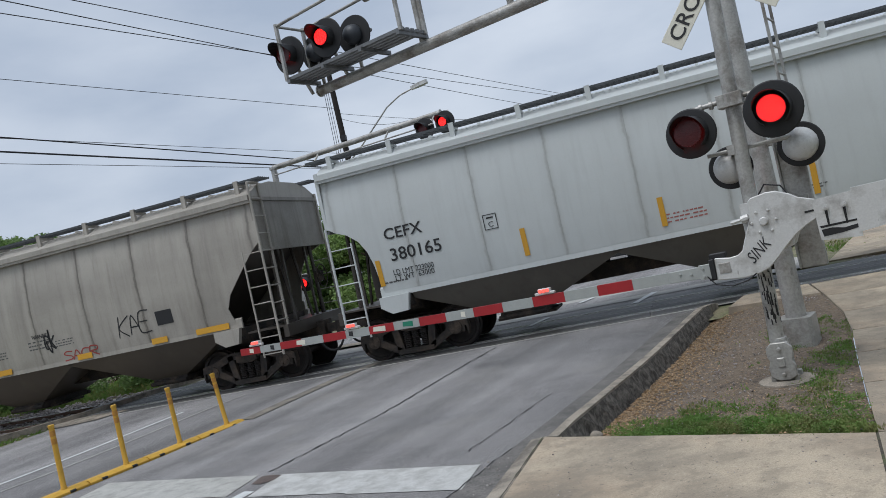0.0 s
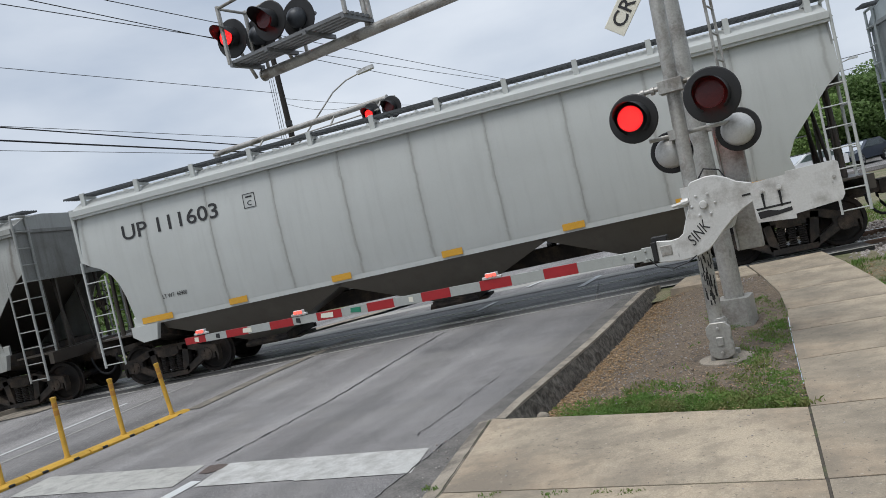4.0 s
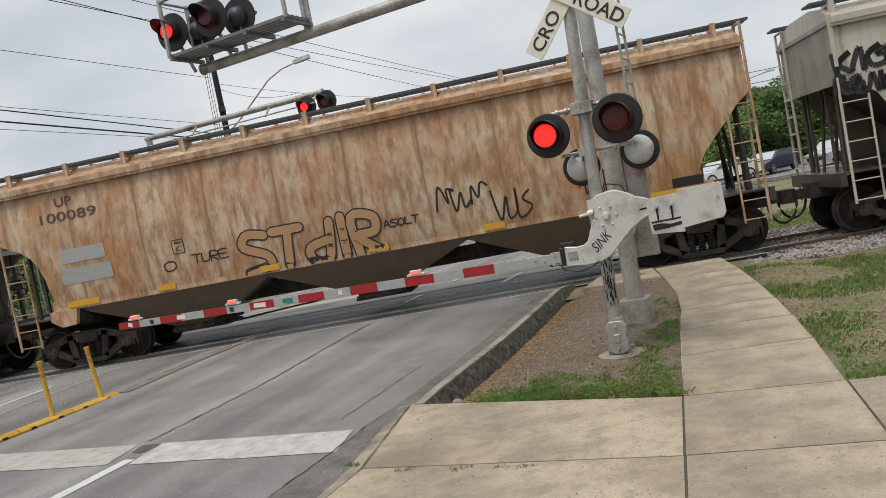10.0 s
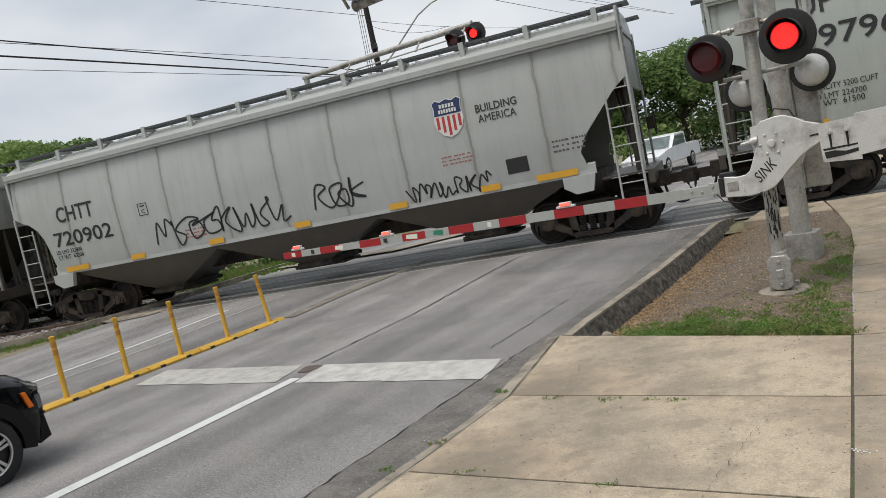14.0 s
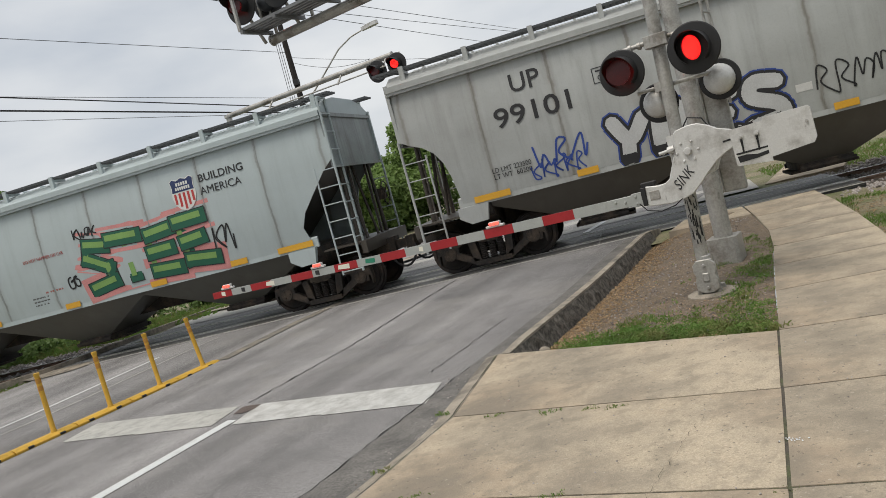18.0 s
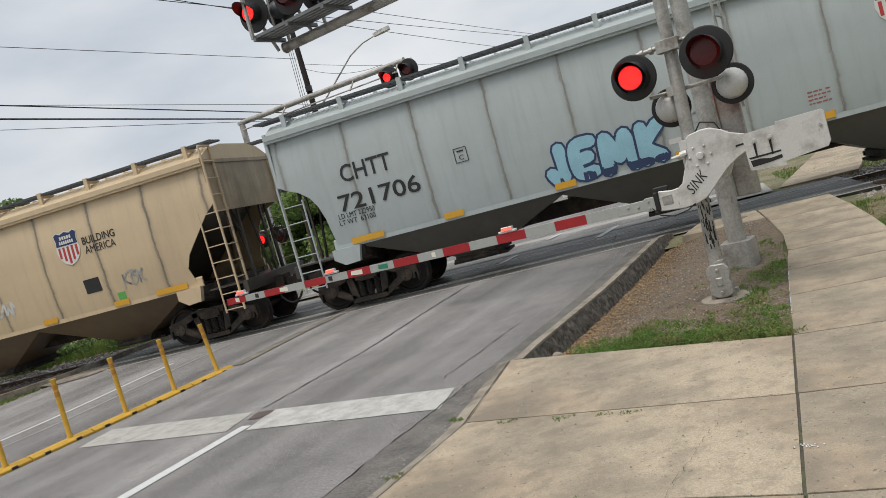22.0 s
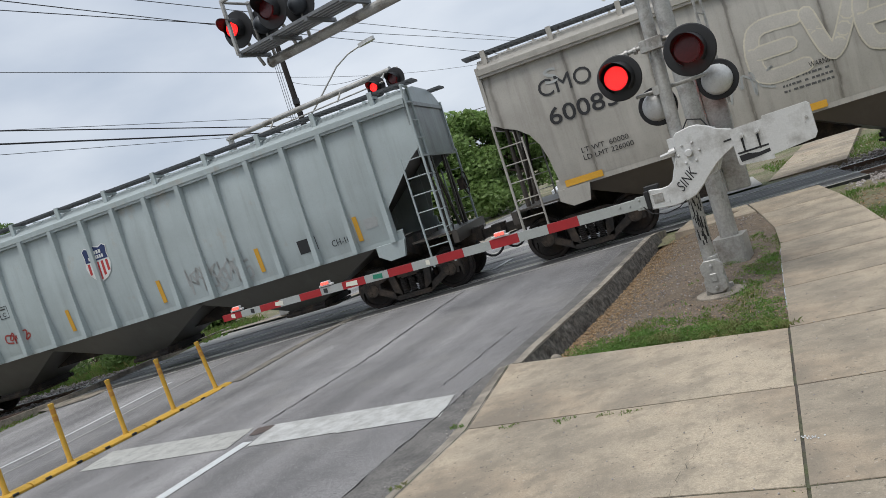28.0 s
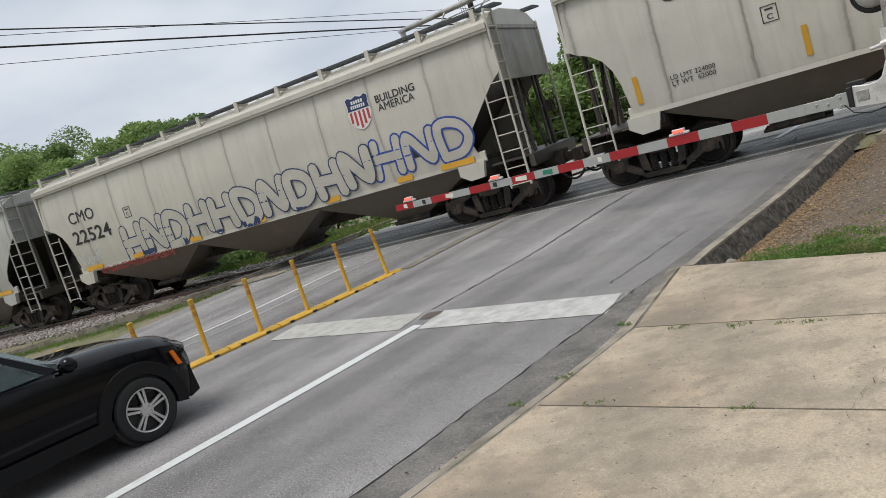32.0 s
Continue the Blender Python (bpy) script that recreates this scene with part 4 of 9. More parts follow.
def m_frame(bm):
    """A cast truck side frame with its two windows and the spring nest between."""
    top = [(-1.20, 0.40), (-1.18, 0.60), (-0.85, 0.66), (-0.42, 0.80), (0.42, 0.80), (0.85, 0.66), (1.18, 0.60), (1.20, 0.40)]
    for (x0, z0), (x1, z1) in zip(top[:-1], top[1:]):
        prism(bm, [(x0, z0), (x1, z1), (x1 * 0.97, z1 - 0.15), (x0 * 0.97, z0 - 0.15)], -0.08, 0.08)
    for s in (-1, 1):
        prism(bm, [(s * 0.98, 0.42), (s * 0.80, 0.50), (s * 0.30, 0.20), (s * 0.34, 0.08)], -0.08, 0.08)
        prism(bm, [(s * 0.50, 0.74), (s * 0.36, 0.76), (s * 0.26, 0.16), (s * 0.42, 0.16)], -0.08, 0.08)
        prism(bm, [(s * 1.12, 0.62), (s * 0.70, 0.64), (s * 0.72, 0.33), (s * 1.1, 0.33)], -0.075, 0.075)
    box(bm, (0, 0, 0.14), (0.78, 0.22, 0.10))
    box(bm, (0, 0, 0.66), (0.52, 0.24, 0.16))


def m_spring(bm):
    lathe(bm, [(0.060 + 0.026 * (i % 2), 0.20 + 0.021 * i) for i in range(18)], 12, "z")


def m_bearing(bm):
    lathe(bm, [(0.14, -0.10), (0.15, -0.06), (0.15, 0.10), (0.10, 0.12)], 14)
    for i in range(3):
        a = 2 * math.pi * i / 3
        box(bm, (0.08 * math.cos(a), -0.11, 0.08 * math.sin(a)), (0.04, 0.03, 0.04))


def m_wheelset(bm):
    rod(bm, (0, -0.98, 0), (0, 0.98, 0), 0.08, 12)
    for s in (-1, 1):
        prof = [(0.10, s * 0.63), (0.16, s * 0.62), (0.30, s * 0.69), (0.37, s * 0.685), (0.385, s * 0.655), (0.48, s * 0.665), (0.475, s * 0.69), (WHEEL_R, s * 0.70), (WHEEL_R - 0.004, s * 0.79), (0.38, s * 0.795), (0.36, s * 0.755), (0.30, s * 0.745), (0.18, s * 0.80), (0.11, s * 0.82)]
        lathe(bm, prof, 32)


def m_bolster(bm):
    box(bm, (0, 0, 0.66), (0.36, 2.2, 0.22))
    box(bm, (0, 0, 0.30), (0.9, 0.1, 0.1))
    for x in (-0.42, 0.42):
        box(bm, (x, 0, 0.42), (0.10, 1.7, 0.12))


def m_plate(bm):
    prism(bm, [(-0.5, -0.5), (0.5, -0.5), (0.5, 0.5), (-0.5, 0.5)], -0.003, 0.003)


def m_shield(bm):
    pts = [(-0.5, 0.42), (-0.36, 0.5), (-0.2, 0.44), (0, 0.5), (0.2, 0.44), (0.36, 0.5), (0.5, 0.42), (0.46, 0.2), (0.5, -0.1), (0.42, -0.32), (0.24, -0.48), (0, -0.56), (-0.24, -0.48), (-0.42, -0.32), (-0.5, -0.1), (-0.46, 0.2)]
    prism(bm, pts, -0.003, 0.003)


def m_shield_top(bm):
    prism(bm, [(-0.47, 0.41), (-0.36, 0.47), (-0.2, 0.41), (0, 0.47), (0.2, 0.41), (0.36, 0.47), (0.47, 0.41), (0.43, 0.2), (0.455, 0.06), (-0.455, 0.06), (-0.43, 0.2)], -0.003, 0.003)


def m_shield_bars(bm):
    for i in range(5):
        x = -0.36 + i * 0.18
        lo = -0.5 + abs(x) * 0.55
        prism(bm, [(x - 0.045, 0.02), (x + 0.045, 0.02), (x + 0.045, lo), (x - 0.045, lo)], -0.003, 0.003)


def m_frame_box(bm):
    for x, z, w, h in ((-0.13, 0, 0.015, 0.30), (0.13, 0, 0.015, 0.30), (0, -0.143, 0.26, 0.014), (0, 0.143, 0.26, 0.014), (0, 0.08, 0.14, 0.03)):
        prism(bm, [(x - w / 2, z - h / 2), (x + w / 2, z - h / 2), (x + w / 2, z + h / 2), (x - w / 2, z + h / 2)], -0.002, 0.002)


def m_shield_band(bm):
    for z, w in ((0.30, 0.52), (0.16, 0.62)):
        n = 5 if z > 0.2 else 7
        for i in range(n):
            x = -w / 2 + w * (i + 0.5) / n
            prism(bm, [(x - w / n * 0.36, z - 0.05), (x + w / n * 0.36, z - 0.05), (x + w / n * 0.36, z + 0.05), (x - w / n * 0.36, z + 0.05)], -0.002, 0.002)



GLYPHS = {}


def glyph(letter, *strokes):
    """A hand-drawn letter as strokes in a unit square."""
    GLYPHS[letter] = strokes


glyph("A", ((0, 0), (0.5, 1), (1, 0)), ((0.2, 0.33), (0.8, 0.33)))
glyph("B", ((0, 0), (0, 1), (0.8, 0.95), (0.85, 0.62), (0.1, 0.52), (0.95, 0.4), (0.9, 0.05), (0, 0)))
glyph("C", ((1, 0.9), (0.35, 1), (0, 0.55), (0.3, 0.05), (1, 0.1)))
glyph("D", ((0, 0), (0, 1), (0.7, 0.95), (1, 0.5), (0.7, 0.05), (0, 0)))
glyph("d", ((0.85, 1), (0.85, 0), (0.2, 0.05), (0.1, 0.4), (0.8, 0.5)))
glyph("E", ((1, 1), (0.05, 0.95), (0, 0.05), (1, 0)), ((0.05, 0.5), (0.8, 0.52)))
glyph("G", ((1, 0.9), (0.3, 1), (0, 0.5), (0.3, 0), (1, 0.1), (1, 0.45), (0.6, 0.45)))
glyph("H", ((0, 0), (0.05, 1)), ((1, 0), (0.95, 1)), ((0, 0.5), (1, 0.5)))
glyph("I", ((0.5, 0), (0.5, 1)))
glyph("i", ((0.5, 0), (0.5, 0.6)), ((0.5, 0.9), (0.52, 0.95)))
glyph("J", ((0.9, 1), (0.8, 0.15), (0.4, 0), (0.05, 0.25)))
glyph("K", ((0, 0), (0.05, 1)), ((1, 1), (0.1, 0.45), (1, 0)))
glyph("L", ((0.05, 1), (0, 0.05), (1, 0)))
glyph("M", ((0, 0), (0.1, 1), (0.5, 0.35), (0.9, 1), (1, 0)))
glyph("N", ((0, 0), (0.05, 1), (0.9, 0.05), (1, 1)))
glyph("n", ((0.1, 0), (0.1, 0.55), (0.8, 0.5), (0.85, 0)))
glyph("O", ((0.5, 1), (0.05, 0.75), (0.1, 0.15), (0.5, 0), (0.95, 0.25), (0.9, 0.8), (0.5, 1)))
glyph("P", ((0, 0), (0.05, 1), (0.9, 0.9), (0.9, 0.5), (0.1, 0.42)))
glyph("Q", ((0.5, 1), (0.05, 0.75), (0.1, 0.15), (0.5, 0), (0.95, 0.25), (0.9, 0.8), (0.5, 1)), ((0.6, 0.3), (1.1, -0.15)))
glyph("R", ((0, 0), (0.05, 1), (0.9, 0.92), (0.85, 0.55), (0.1, 0.48), (1, 0)))
glyph("S", ((1, 0.95), (0.25, 1), (0.05, 0.7), (0.9, 0.4), (0.9, 0.1), (0, 0)))
glyph("T", ((-0.1, 1), (1, 0.95)), ((0.5, 0.97), (0.45, 0)))
glyph("U", ((0, 1), (0.08, 0.1), (0.6, 0), (0.9, 0.2), (1, 1)))
glyph("V", ((0, 1), (0.45, 0), (1, 1)))
glyph("W", ((0, 1), (0.2, 0), (0.5, 0.65), (0.75, 0), (1, 1)))
glyph("Y", ((0, 1), (0.5, 0.5), (1, 1)), ((0.5, 0.5), (0.35, 0)))
glyph("Z", ((0, 1), (1, 0.95), (0, 0.05), (1, 0)))
glyph("2", ((0, 0.8), (0.5, 1), (0.95, 0.7), (0, 0), (1, 0.02)))
glyph("w", ((0, 0.6), (0.2, 0), (0.5, 0.45), (0.75, 0), (1, 0.6)))
glyph("e", ((0, 0.3), (0.9, 0.35), (0.5, 0.65), (0.05, 0.3), (0.4, 0), (1, 0.1)))
glyph("r", ((0.1, 0.6), (0.1, 0), (0.12, 0.4), (0.9, 0.6)))


def rounded(line, steps=4):
    """The same way, gone over with a loose wrist."""
    out = []
    for i in range(len(line) - 1):
        p0, p1, p2, p3 = line[max(i - 1, 0)], line[i], line[i + 1], line[min(i + 2, len(line) - 1)]
        for j in range(steps):
            f = j / steps
            out.append(tuple(0.5 * (2 * b + (c - a) * f + (2 * a - 5 * b + 4 * c - d) * f * f + (3 * b - a - 3 * c + d) * f ** 3) for a, b, c, d in zip(p0, p1, p2, p3)))
    return out + [line[-1]]


def painted_letters(words, w, h, stroke, seed, tilt=0.0, loose=True):
    """Each letter's strokes in metres about the word's middle, a little askew, kept inside w and h."""
    rnd = random.Random(seed)
    wide = [0.4 if c in "Ii" else 1.3 if c in "MWw" else 1.0 for c in words]
    run, letters = -w / 2, []
    for c, k in zip(words, wide):
        lw = w * k / sum(wide)
        lean, up, grow = rnd.uniform(-0.10, 0.16), rnd.uniform(-0.04, 0.04) * h, rnd.uniform(0.94, 1.06)
        lines = []
        for strokes in GLYPHS.get(c, ()):
            pts = []
            for px, pz in strokes:
                z = (pz - 0.5) * (h - stroke) * grow + up + rnd.uniform(-0.02, 0.02) * h
                x = run + stroke * 0.45 + px * (lw - stroke * 0.75) + lean * z + rnd.uniform(-0.03, 0.03) * lw
                pts.append((x, z + tilt * x))
            lines.append(rounded(pts) if loose else pts)
        letters.append(lines)
        run += lw
    return letters


def spray(lines, width, x0, z0, proud, mat, square=False, thick=0.005):
    """Strokes of paint that lie on the bowed side."""
    verts, faces, lift = [], [], 0.0
    step = thick / sum(2 * len(line) for line in lines)

    def lay(ring):
        nonlocal lift
        lift += step
        i = len(verts)
        for x, z in ring:
            high = max(SILL_LO + 0.02, z0 + z)
            verts.append((x0 + x, -WIDE - 0.0135 + inset(high) - proud - lift, high))
        faces.append(tuple(range(i, i + len(ring))))

    r = width / 2
    for line in lines:
        for (ax, az), (bx, bz) in zip(line[:-1], line[1:]):
            size = math.hypot(bx - ax, bz - az) or 1e-6
            ux, uz = (bx - ax) / size * r, (bz - az) / size * r
            if square:
                ax, az, bx, bz = ax - ux * 0.98, az - uz * 0.98, bx + ux * 0.98, bz + uz * 0.98
            lay([(ax + uz, az - ux), (bx + uz, bz - ux), (bx - uz, bz + ux), (ax - uz, az + ux)])
        if not square:
            for px, pz in line:
                lay([(px + r * math.cos(0.7854 * i), pz + r * math.sin(0.7854 * i)) for i in range(8)])
    me = bpy.data.meshes.new("spray")
    me.from_pydata(verts, [], faces)
    me.materials.append(mat)
    return me


def hopper_car(spec, k):
    paint, dl = spec["paint"], spec.get("longer", 0.0)
    long = Matrix.Diagonal(((HALF + dl) / HALF, 1, 1, 1))
    car = root("hopper_car", Matrix(), spec["label"], "freight car", "covered hopper cars of the train")
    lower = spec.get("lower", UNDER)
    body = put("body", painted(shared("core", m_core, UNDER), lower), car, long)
    for s, rz in ((-1, 0), (1, 180)):
        side = put("side_sheet", painted(shared("side", m_side, UNDER, True), spec["side"]), car, pose(0, s * WIDE, 0, 0, 0, rz) @ long)
        put("top_chord", painted(shared("chord", m_chord, UNDER), paint), car, pose(0, s * WIDE, 0, 0, 0, rz) @ long)
        put("side_sill", painted(shared("sill", m_sill, UNDER), spec.get("sill", paint)), car, pose(0, s * WIDE, 0, 0, 0, rz) @ long)
        if spec.get("ribs"):
            n = 17
            for i in range(n):
                put("side_post", painted(shared("post", m_post, UNDER), paint), side, pose(-6.75 + i * 13.5 / (n - 1), -0.012, 0))
        else:
            for i in range(9):
                put("weld_seam", painted(shared("rib", m_rib, UNDER), spec["side"]), side, pose(-6.1 + i * SEAM_STEP, -0.0125, 0))
    roof = put("roof", painted(shared("roof", m_roof, UNDER, True), paint), car, long)
    for x in (-5.0, 0.0, 5.0):
        put("hatch", painted(shared("hatch", m_hatch, UNDER), paint), roof, pose(x, 0, 0))
    for s in (-1, 1):
        put("roof_walkway", shared("walk", m_walk, GRATING), car, pose(0, s * 1.2, 0) @ long, "dark steel grating walkway")
        for i in range(12):
            put("walkway_bracket", painted(shared("bracket", m_bracket, UNDER), paint), car, pose(-7.5 + i * 15.0 / 11, 0, 0, 0, 0, 0 if s < 0 else 180))
    for x in (-4.3, 0.0, 4.3):
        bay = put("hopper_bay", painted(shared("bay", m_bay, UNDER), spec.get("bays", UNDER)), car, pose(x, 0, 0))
        put("outlet_gate", shared("gate", m_gate, TRUCKSTEEL), bay)
    put("centre_sill", shared("centre", m_centre, TRUCKSTEEL), car, long)
    for s, rz in ((1, 0), (-1, 180)):
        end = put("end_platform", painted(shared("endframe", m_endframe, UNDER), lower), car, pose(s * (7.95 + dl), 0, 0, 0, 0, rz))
        # end wall paint: body tone lowered for its shade, plus heavy grime
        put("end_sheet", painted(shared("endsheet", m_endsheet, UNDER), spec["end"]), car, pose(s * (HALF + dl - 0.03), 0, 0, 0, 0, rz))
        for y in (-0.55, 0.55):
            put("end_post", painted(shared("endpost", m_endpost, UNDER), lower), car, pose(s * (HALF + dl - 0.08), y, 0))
        put("coupler", shared("coupler", m_coupler, TRUCKSTEEL), car, pose(s * (8.47 + dl), 0, 0, 0, 0, rz))
        put("air_hose", shared("hose", m_hose, CABLE), car, pose(s * (8.2 + dl), 0, 0, 0, 0, rz))
        put("ladder", painted(shared("tall", m_ladder_tall, UNDER), paint), car, pose(s * (HALF + dl + 0.03), -s * 1.60, 0, 0, 0, rz), "tall corner ladder of steel bars")
        put("ladder", painted(shared("short", m_ladder_short, UNDER), paint), car, pose(-s * (HALF + dl + 0.03), -s * 1.60, 0, 0, 0, rz), "short corner ladder of steel bars")
        put("corner_post", painted(shared("corner", m_corner, UNDER), paint), car, pose(-s * (HALF + dl), -s * 1.57, 0, 0, 0, rz))
        put("jacking_pad", painted(shared("jack", m_jack, UNDER), paint), car, pose(s * (6.62 + dl), -s * 1.58, 0, 0, 0, rz))
        put("jacking_pad", painted(shared("jack", m_jack, UNDER), paint), car, pose(-s * (6.62 + dl), -s * 1.58, 0, 0, 0, rz))
    put("brake_wheel", shared("brake", m_brake, TRUCKSTEEL), car, pose(8.05 + dl, 0.55, 2.1))
    wheels = []
    for x in (-TRUCKS - dl, TRUCKS + dl):
        truck = put("truck", shared("bolster", m_bolster, TRUCKSTEEL), car, pose(x, 0, 0), "rusty cast steel truck")
        for y in (-1.0, 1.0):
            put("side_frame", shared("frame", m_frame, TRUCKSTEEL), truck, pose(0, y, 0))
            for dx in (-0.19, 0.0, 0.19):
                put("coil_spring", shared("spring", m_spring, TRUCKSTEEL, True), truck, pose(dx, y, 0))
            for dx in (-0.91, 0.91):
                put("bearing", shared("bearing", m_bearing, TRUCKSTEEL), truck, pose(dx, y, WHEEL_R, 0, 0, 0 if y < 0 else 180))
        for dx in (-0.91, 0.91):
            w = put("wheelset", shared("wheelset", m_wheelset, WHEEL, True), truck, pose(dx, 0, WHEEL_R))
            wheels.append((w, dx))
    side_y = -WIDE - 0.018
    if spec.get("upright"):
        for x in (-6.85, -3.8, -1.2, 1.4, 4.0, 6.4):
            put("reflector", painted(shared("plate", m_plate, UNDER), REFLECTOR), car, on_side(x, 1.85, 0.02) @ Matrix.Diagonal((0.10, 1, 0.54, 1)))
    else:
        for x, w in ((-6.3, 0.75), (-4.35, 0.42), (-2.0, 0.42), (0.35, 0.42), (2.75, 0.42), (4.85, 0.42), (6.25, 0.85)):
            put("reflector", painted(shared("plate", m_plate, UNDER), REFLECTOR), car, pose(x, -WIDE + 0.055, 1.45) @ Matrix.Diagonal((w, 1, 0.13, 1)))
    for item in spec.get("marks", ()):
        kind, x, z = item[0], item[1], item[2]
        if kind == "text":
            words, h, w, ink = item[3], item[4], item[5], TONES[item[6]]
            put("lettering", text_mesh(words, ink, w, h, 0.010 if h > 0.15 and "M" not in words else 0.0), car, on_side(x, z, 0.021) @ pose(0, 0, 0, 90, 0, 0))
        elif kind == "boxc":
            put("stencil_box", shared("boxc", m_frame_box, INK), car, on_side(x, z))
            put("lettering", text_mesh("C", INK, 0.10, 0.10), car, on_side(x, z) @ pose(0, 0, -0.05, 90, 0, 0))
        elif kind == "plate":
            w, h, ink = item[3], item[4], TONES[item[5]]
            put("panel_mark", painted(shared("plate", m_plate, UNDER), ink), car, on_side(x, z, 0.0125 if item[5] == "PATCH" else 0.015) @ Matrix.Diagonal((w, 1, h, 1)))
        elif kind == "poly":
            bm = bmesh.new()
            prism(bm, [(px, pz) for px, pz in item[2]], -0.002, 0.002)
            layer = {"ORANGE": 0.004, "OCHRE": 0.0025, "DKGREEN": -0.001, "CREAM": -0.006}.get(item[1], 0.0)
            bow(bm)
            part("painted_shape", bm, TONES[item[1]], car, "", pose(0, side_y + layer, 0))
        elif kind == "emblem":
            h = item[3]
            sc = Matrix.Diagonal((h * 0.86, 1, h, 1))
            e = put("emblem", shared("shield", m_shield, SHIELD_WHITE), car, on_side(x, z) @ sc, "shield emblem with red and white bars")
            put("emblem_top", shared("shield_top", m_shield_top, SHIELD_BLUE), e, pose(0, -0.005, 0))
            put("emblem_bars", shared("shield_bars", m_shield_bars, SHIELD_RED), e, pose(0, -0.005, 0))
            put("emblem_band", shared("shield_band", m_shield_band, SHIELD_WHITE), e, pose(0, -0.009, 0))
        elif kind == "tag":
            words, w, h, fill, edge = item[3], item[4], item[5], TONES[item[6]], TONES[item[7]]
            more = item[8] if len(item) > 8 else {}
            stroke, border, block = more.get("stroke", 0.24) * h, more.get("border", 0.035), more.get("block", False)
            letters = painted_letters(words, w, h, stroke + 2 * border, len(words) * 31 + k, more.get("tilt", 0.0), not block)
            every = [line for letter in letters for line in letter]
            if "halo" in more:
                put("graffiti", spray(every, stroke + 2 * border + more["reach"], x, z, 0.0, TONES[more["halo"]], block), car, None, "spray-painted background of the lettering")
            for n, letter in enumerate(letters):
                over = 0.0055 + 0.0035 * n
                g = put("graffiti", spray(letter, stroke + 2 * border, x, z, over, edge, block, 0.001), car, None, "outlined spray-painted letter")
                put("letter_fill", spray(letter, stroke, x, z, over + 0.0012, fill, block, 0.001), g)
                if "inner" in more:
                    put("letter_shine", spray([[(px - stroke * 0.12, pz + stroke * 0.14) for px, pz in line] for line in letter], stroke * 0.42, x, z, over + 0.0024, TONES[more["inner"]], block, 0.0008), g)
        elif kind == "spray":
            words, h, w, ink = item[3], item[4], item[5], TONES[item[6]]
            stroke = item[7] if len(item) > 7 else 0.028
            put("graffiti", spray([line for letter in painted_letters(words, w, h, stroke, len(words) * 17 + k) for line in letter], stroke, x, z, 0.003, ink), car, None, "hand-sprayed tag")
        elif kind == "scribble":
            w, h, ink, wd = item[3], item[4], TONES[item[5]], item[6]
            rnd = random.Random(int(abs(x) * 1000 + z * 100))
            bm = bmesh.new()
            letters = max(2, round(w / h * 1.5))
            knots = []
            for i in range(letters):
                x0, lw = -w / 2 + w * i / letters, w / letters
                up = rnd.choice((1, 1, -1))
                for f, g in rnd.choice((((0.1, -0.4), (0.25, 0.5), (0.7, 0.35), (0.3, 0.0), (0.9, -0.45)), ((0.0, 0.45), (0.2, -0.45), (0.55, 0.1), (0.6, -0.45), (1.0, -0.2)), ((0.7, 0.4), (0.1, 0.2), (0.2, -0.4), (0.8, -0.3), (0.75, 0.1), (0.4, 0.05)), ((0.1, 0.5), (0.15, -0.5), (0.2, 0.0), (0.8, 0.4), (0.25, 0.0), (1.0, -0.45)), ((0.0, -0.3), (0.5, 0.5), (0.6, -0.5), (0.9, 0.1)))):
                    knots.append(Vector((x0 + lw * (f * 1.15 + rnd.uniform(-0.12, 0.12)), 0, h * (g * up * 0.9 + rnd.uniform(-0.1, 0.1)))))
            fine = []
            for i in range(len(knots) - 1):
                p0, p1, p2, p3 = knots[max(i - 1, 0)], knots[i], knots[i + 1], knots[min(i + 2, len(knots) - 1)]
                for j in range(5):
                    f = j / 5
                    fine.append(0.5 * (2 * p1 + (p2 - p0) * f + (2 * p0 - 5 * p1 + 4 * p2 - p3) * f * f + (3 * p1 - p0 - 3 * p2 + p3) * f ** 3))
            for a, b in zip(fine[:-1], fine[1:]):
                dx, dz = b[0] - a[0], b[2] - a[2]
                L = math.hypot(dx, dz) or 1
                nx, nz = -dz / L * wd, dx / L * wd
                sheet(bm, [(a[0] - nx, 0, a[2] - nz), (b[0] - nx, 0, b[2] - nz), (b[0] + nx, 0, b[2] + nz), (a[0] + nx, 0, a[2] + nz)])
            part("graffiti", bm, ink, car, "spray-painted scribble", on_side(x, z, 0.019))
        elif kind == "small":
            w, h, ink, rows = item[3], item[4], TONES[{"INK": "FAINT", "INK_RED": "FAINT_RED"}.get(item[5], item[5])], item[6]
            rnd = random.Random(int(x * 100 + z * 10))
            bm = bmesh.new()
            for r in range(rows):
                xx = -w / 2
                zz = h / 2 - h * (r + 0.5) / rows
                while xx < w / 2 - 0.03:
                    ww = rnd.uniform(0.03, 0.09)
                    ww = min(ww, w / 2 - xx)
                    prism(bm, [(xx, zz - h / rows * 0.19), (xx + ww, zz - h / rows * 0.19), (xx + ww, zz + h / rows * 0.19), (xx, zz + h / rows * 0.19)], -0.001, 0.001)
                    xx += ww + rnd.choice((0.02, 0.02, 0.06))
            tagged(part("small_print", bm, ink, car, "", on_side(x, z, 0.014)), kind="stuff")
    return car, wheels


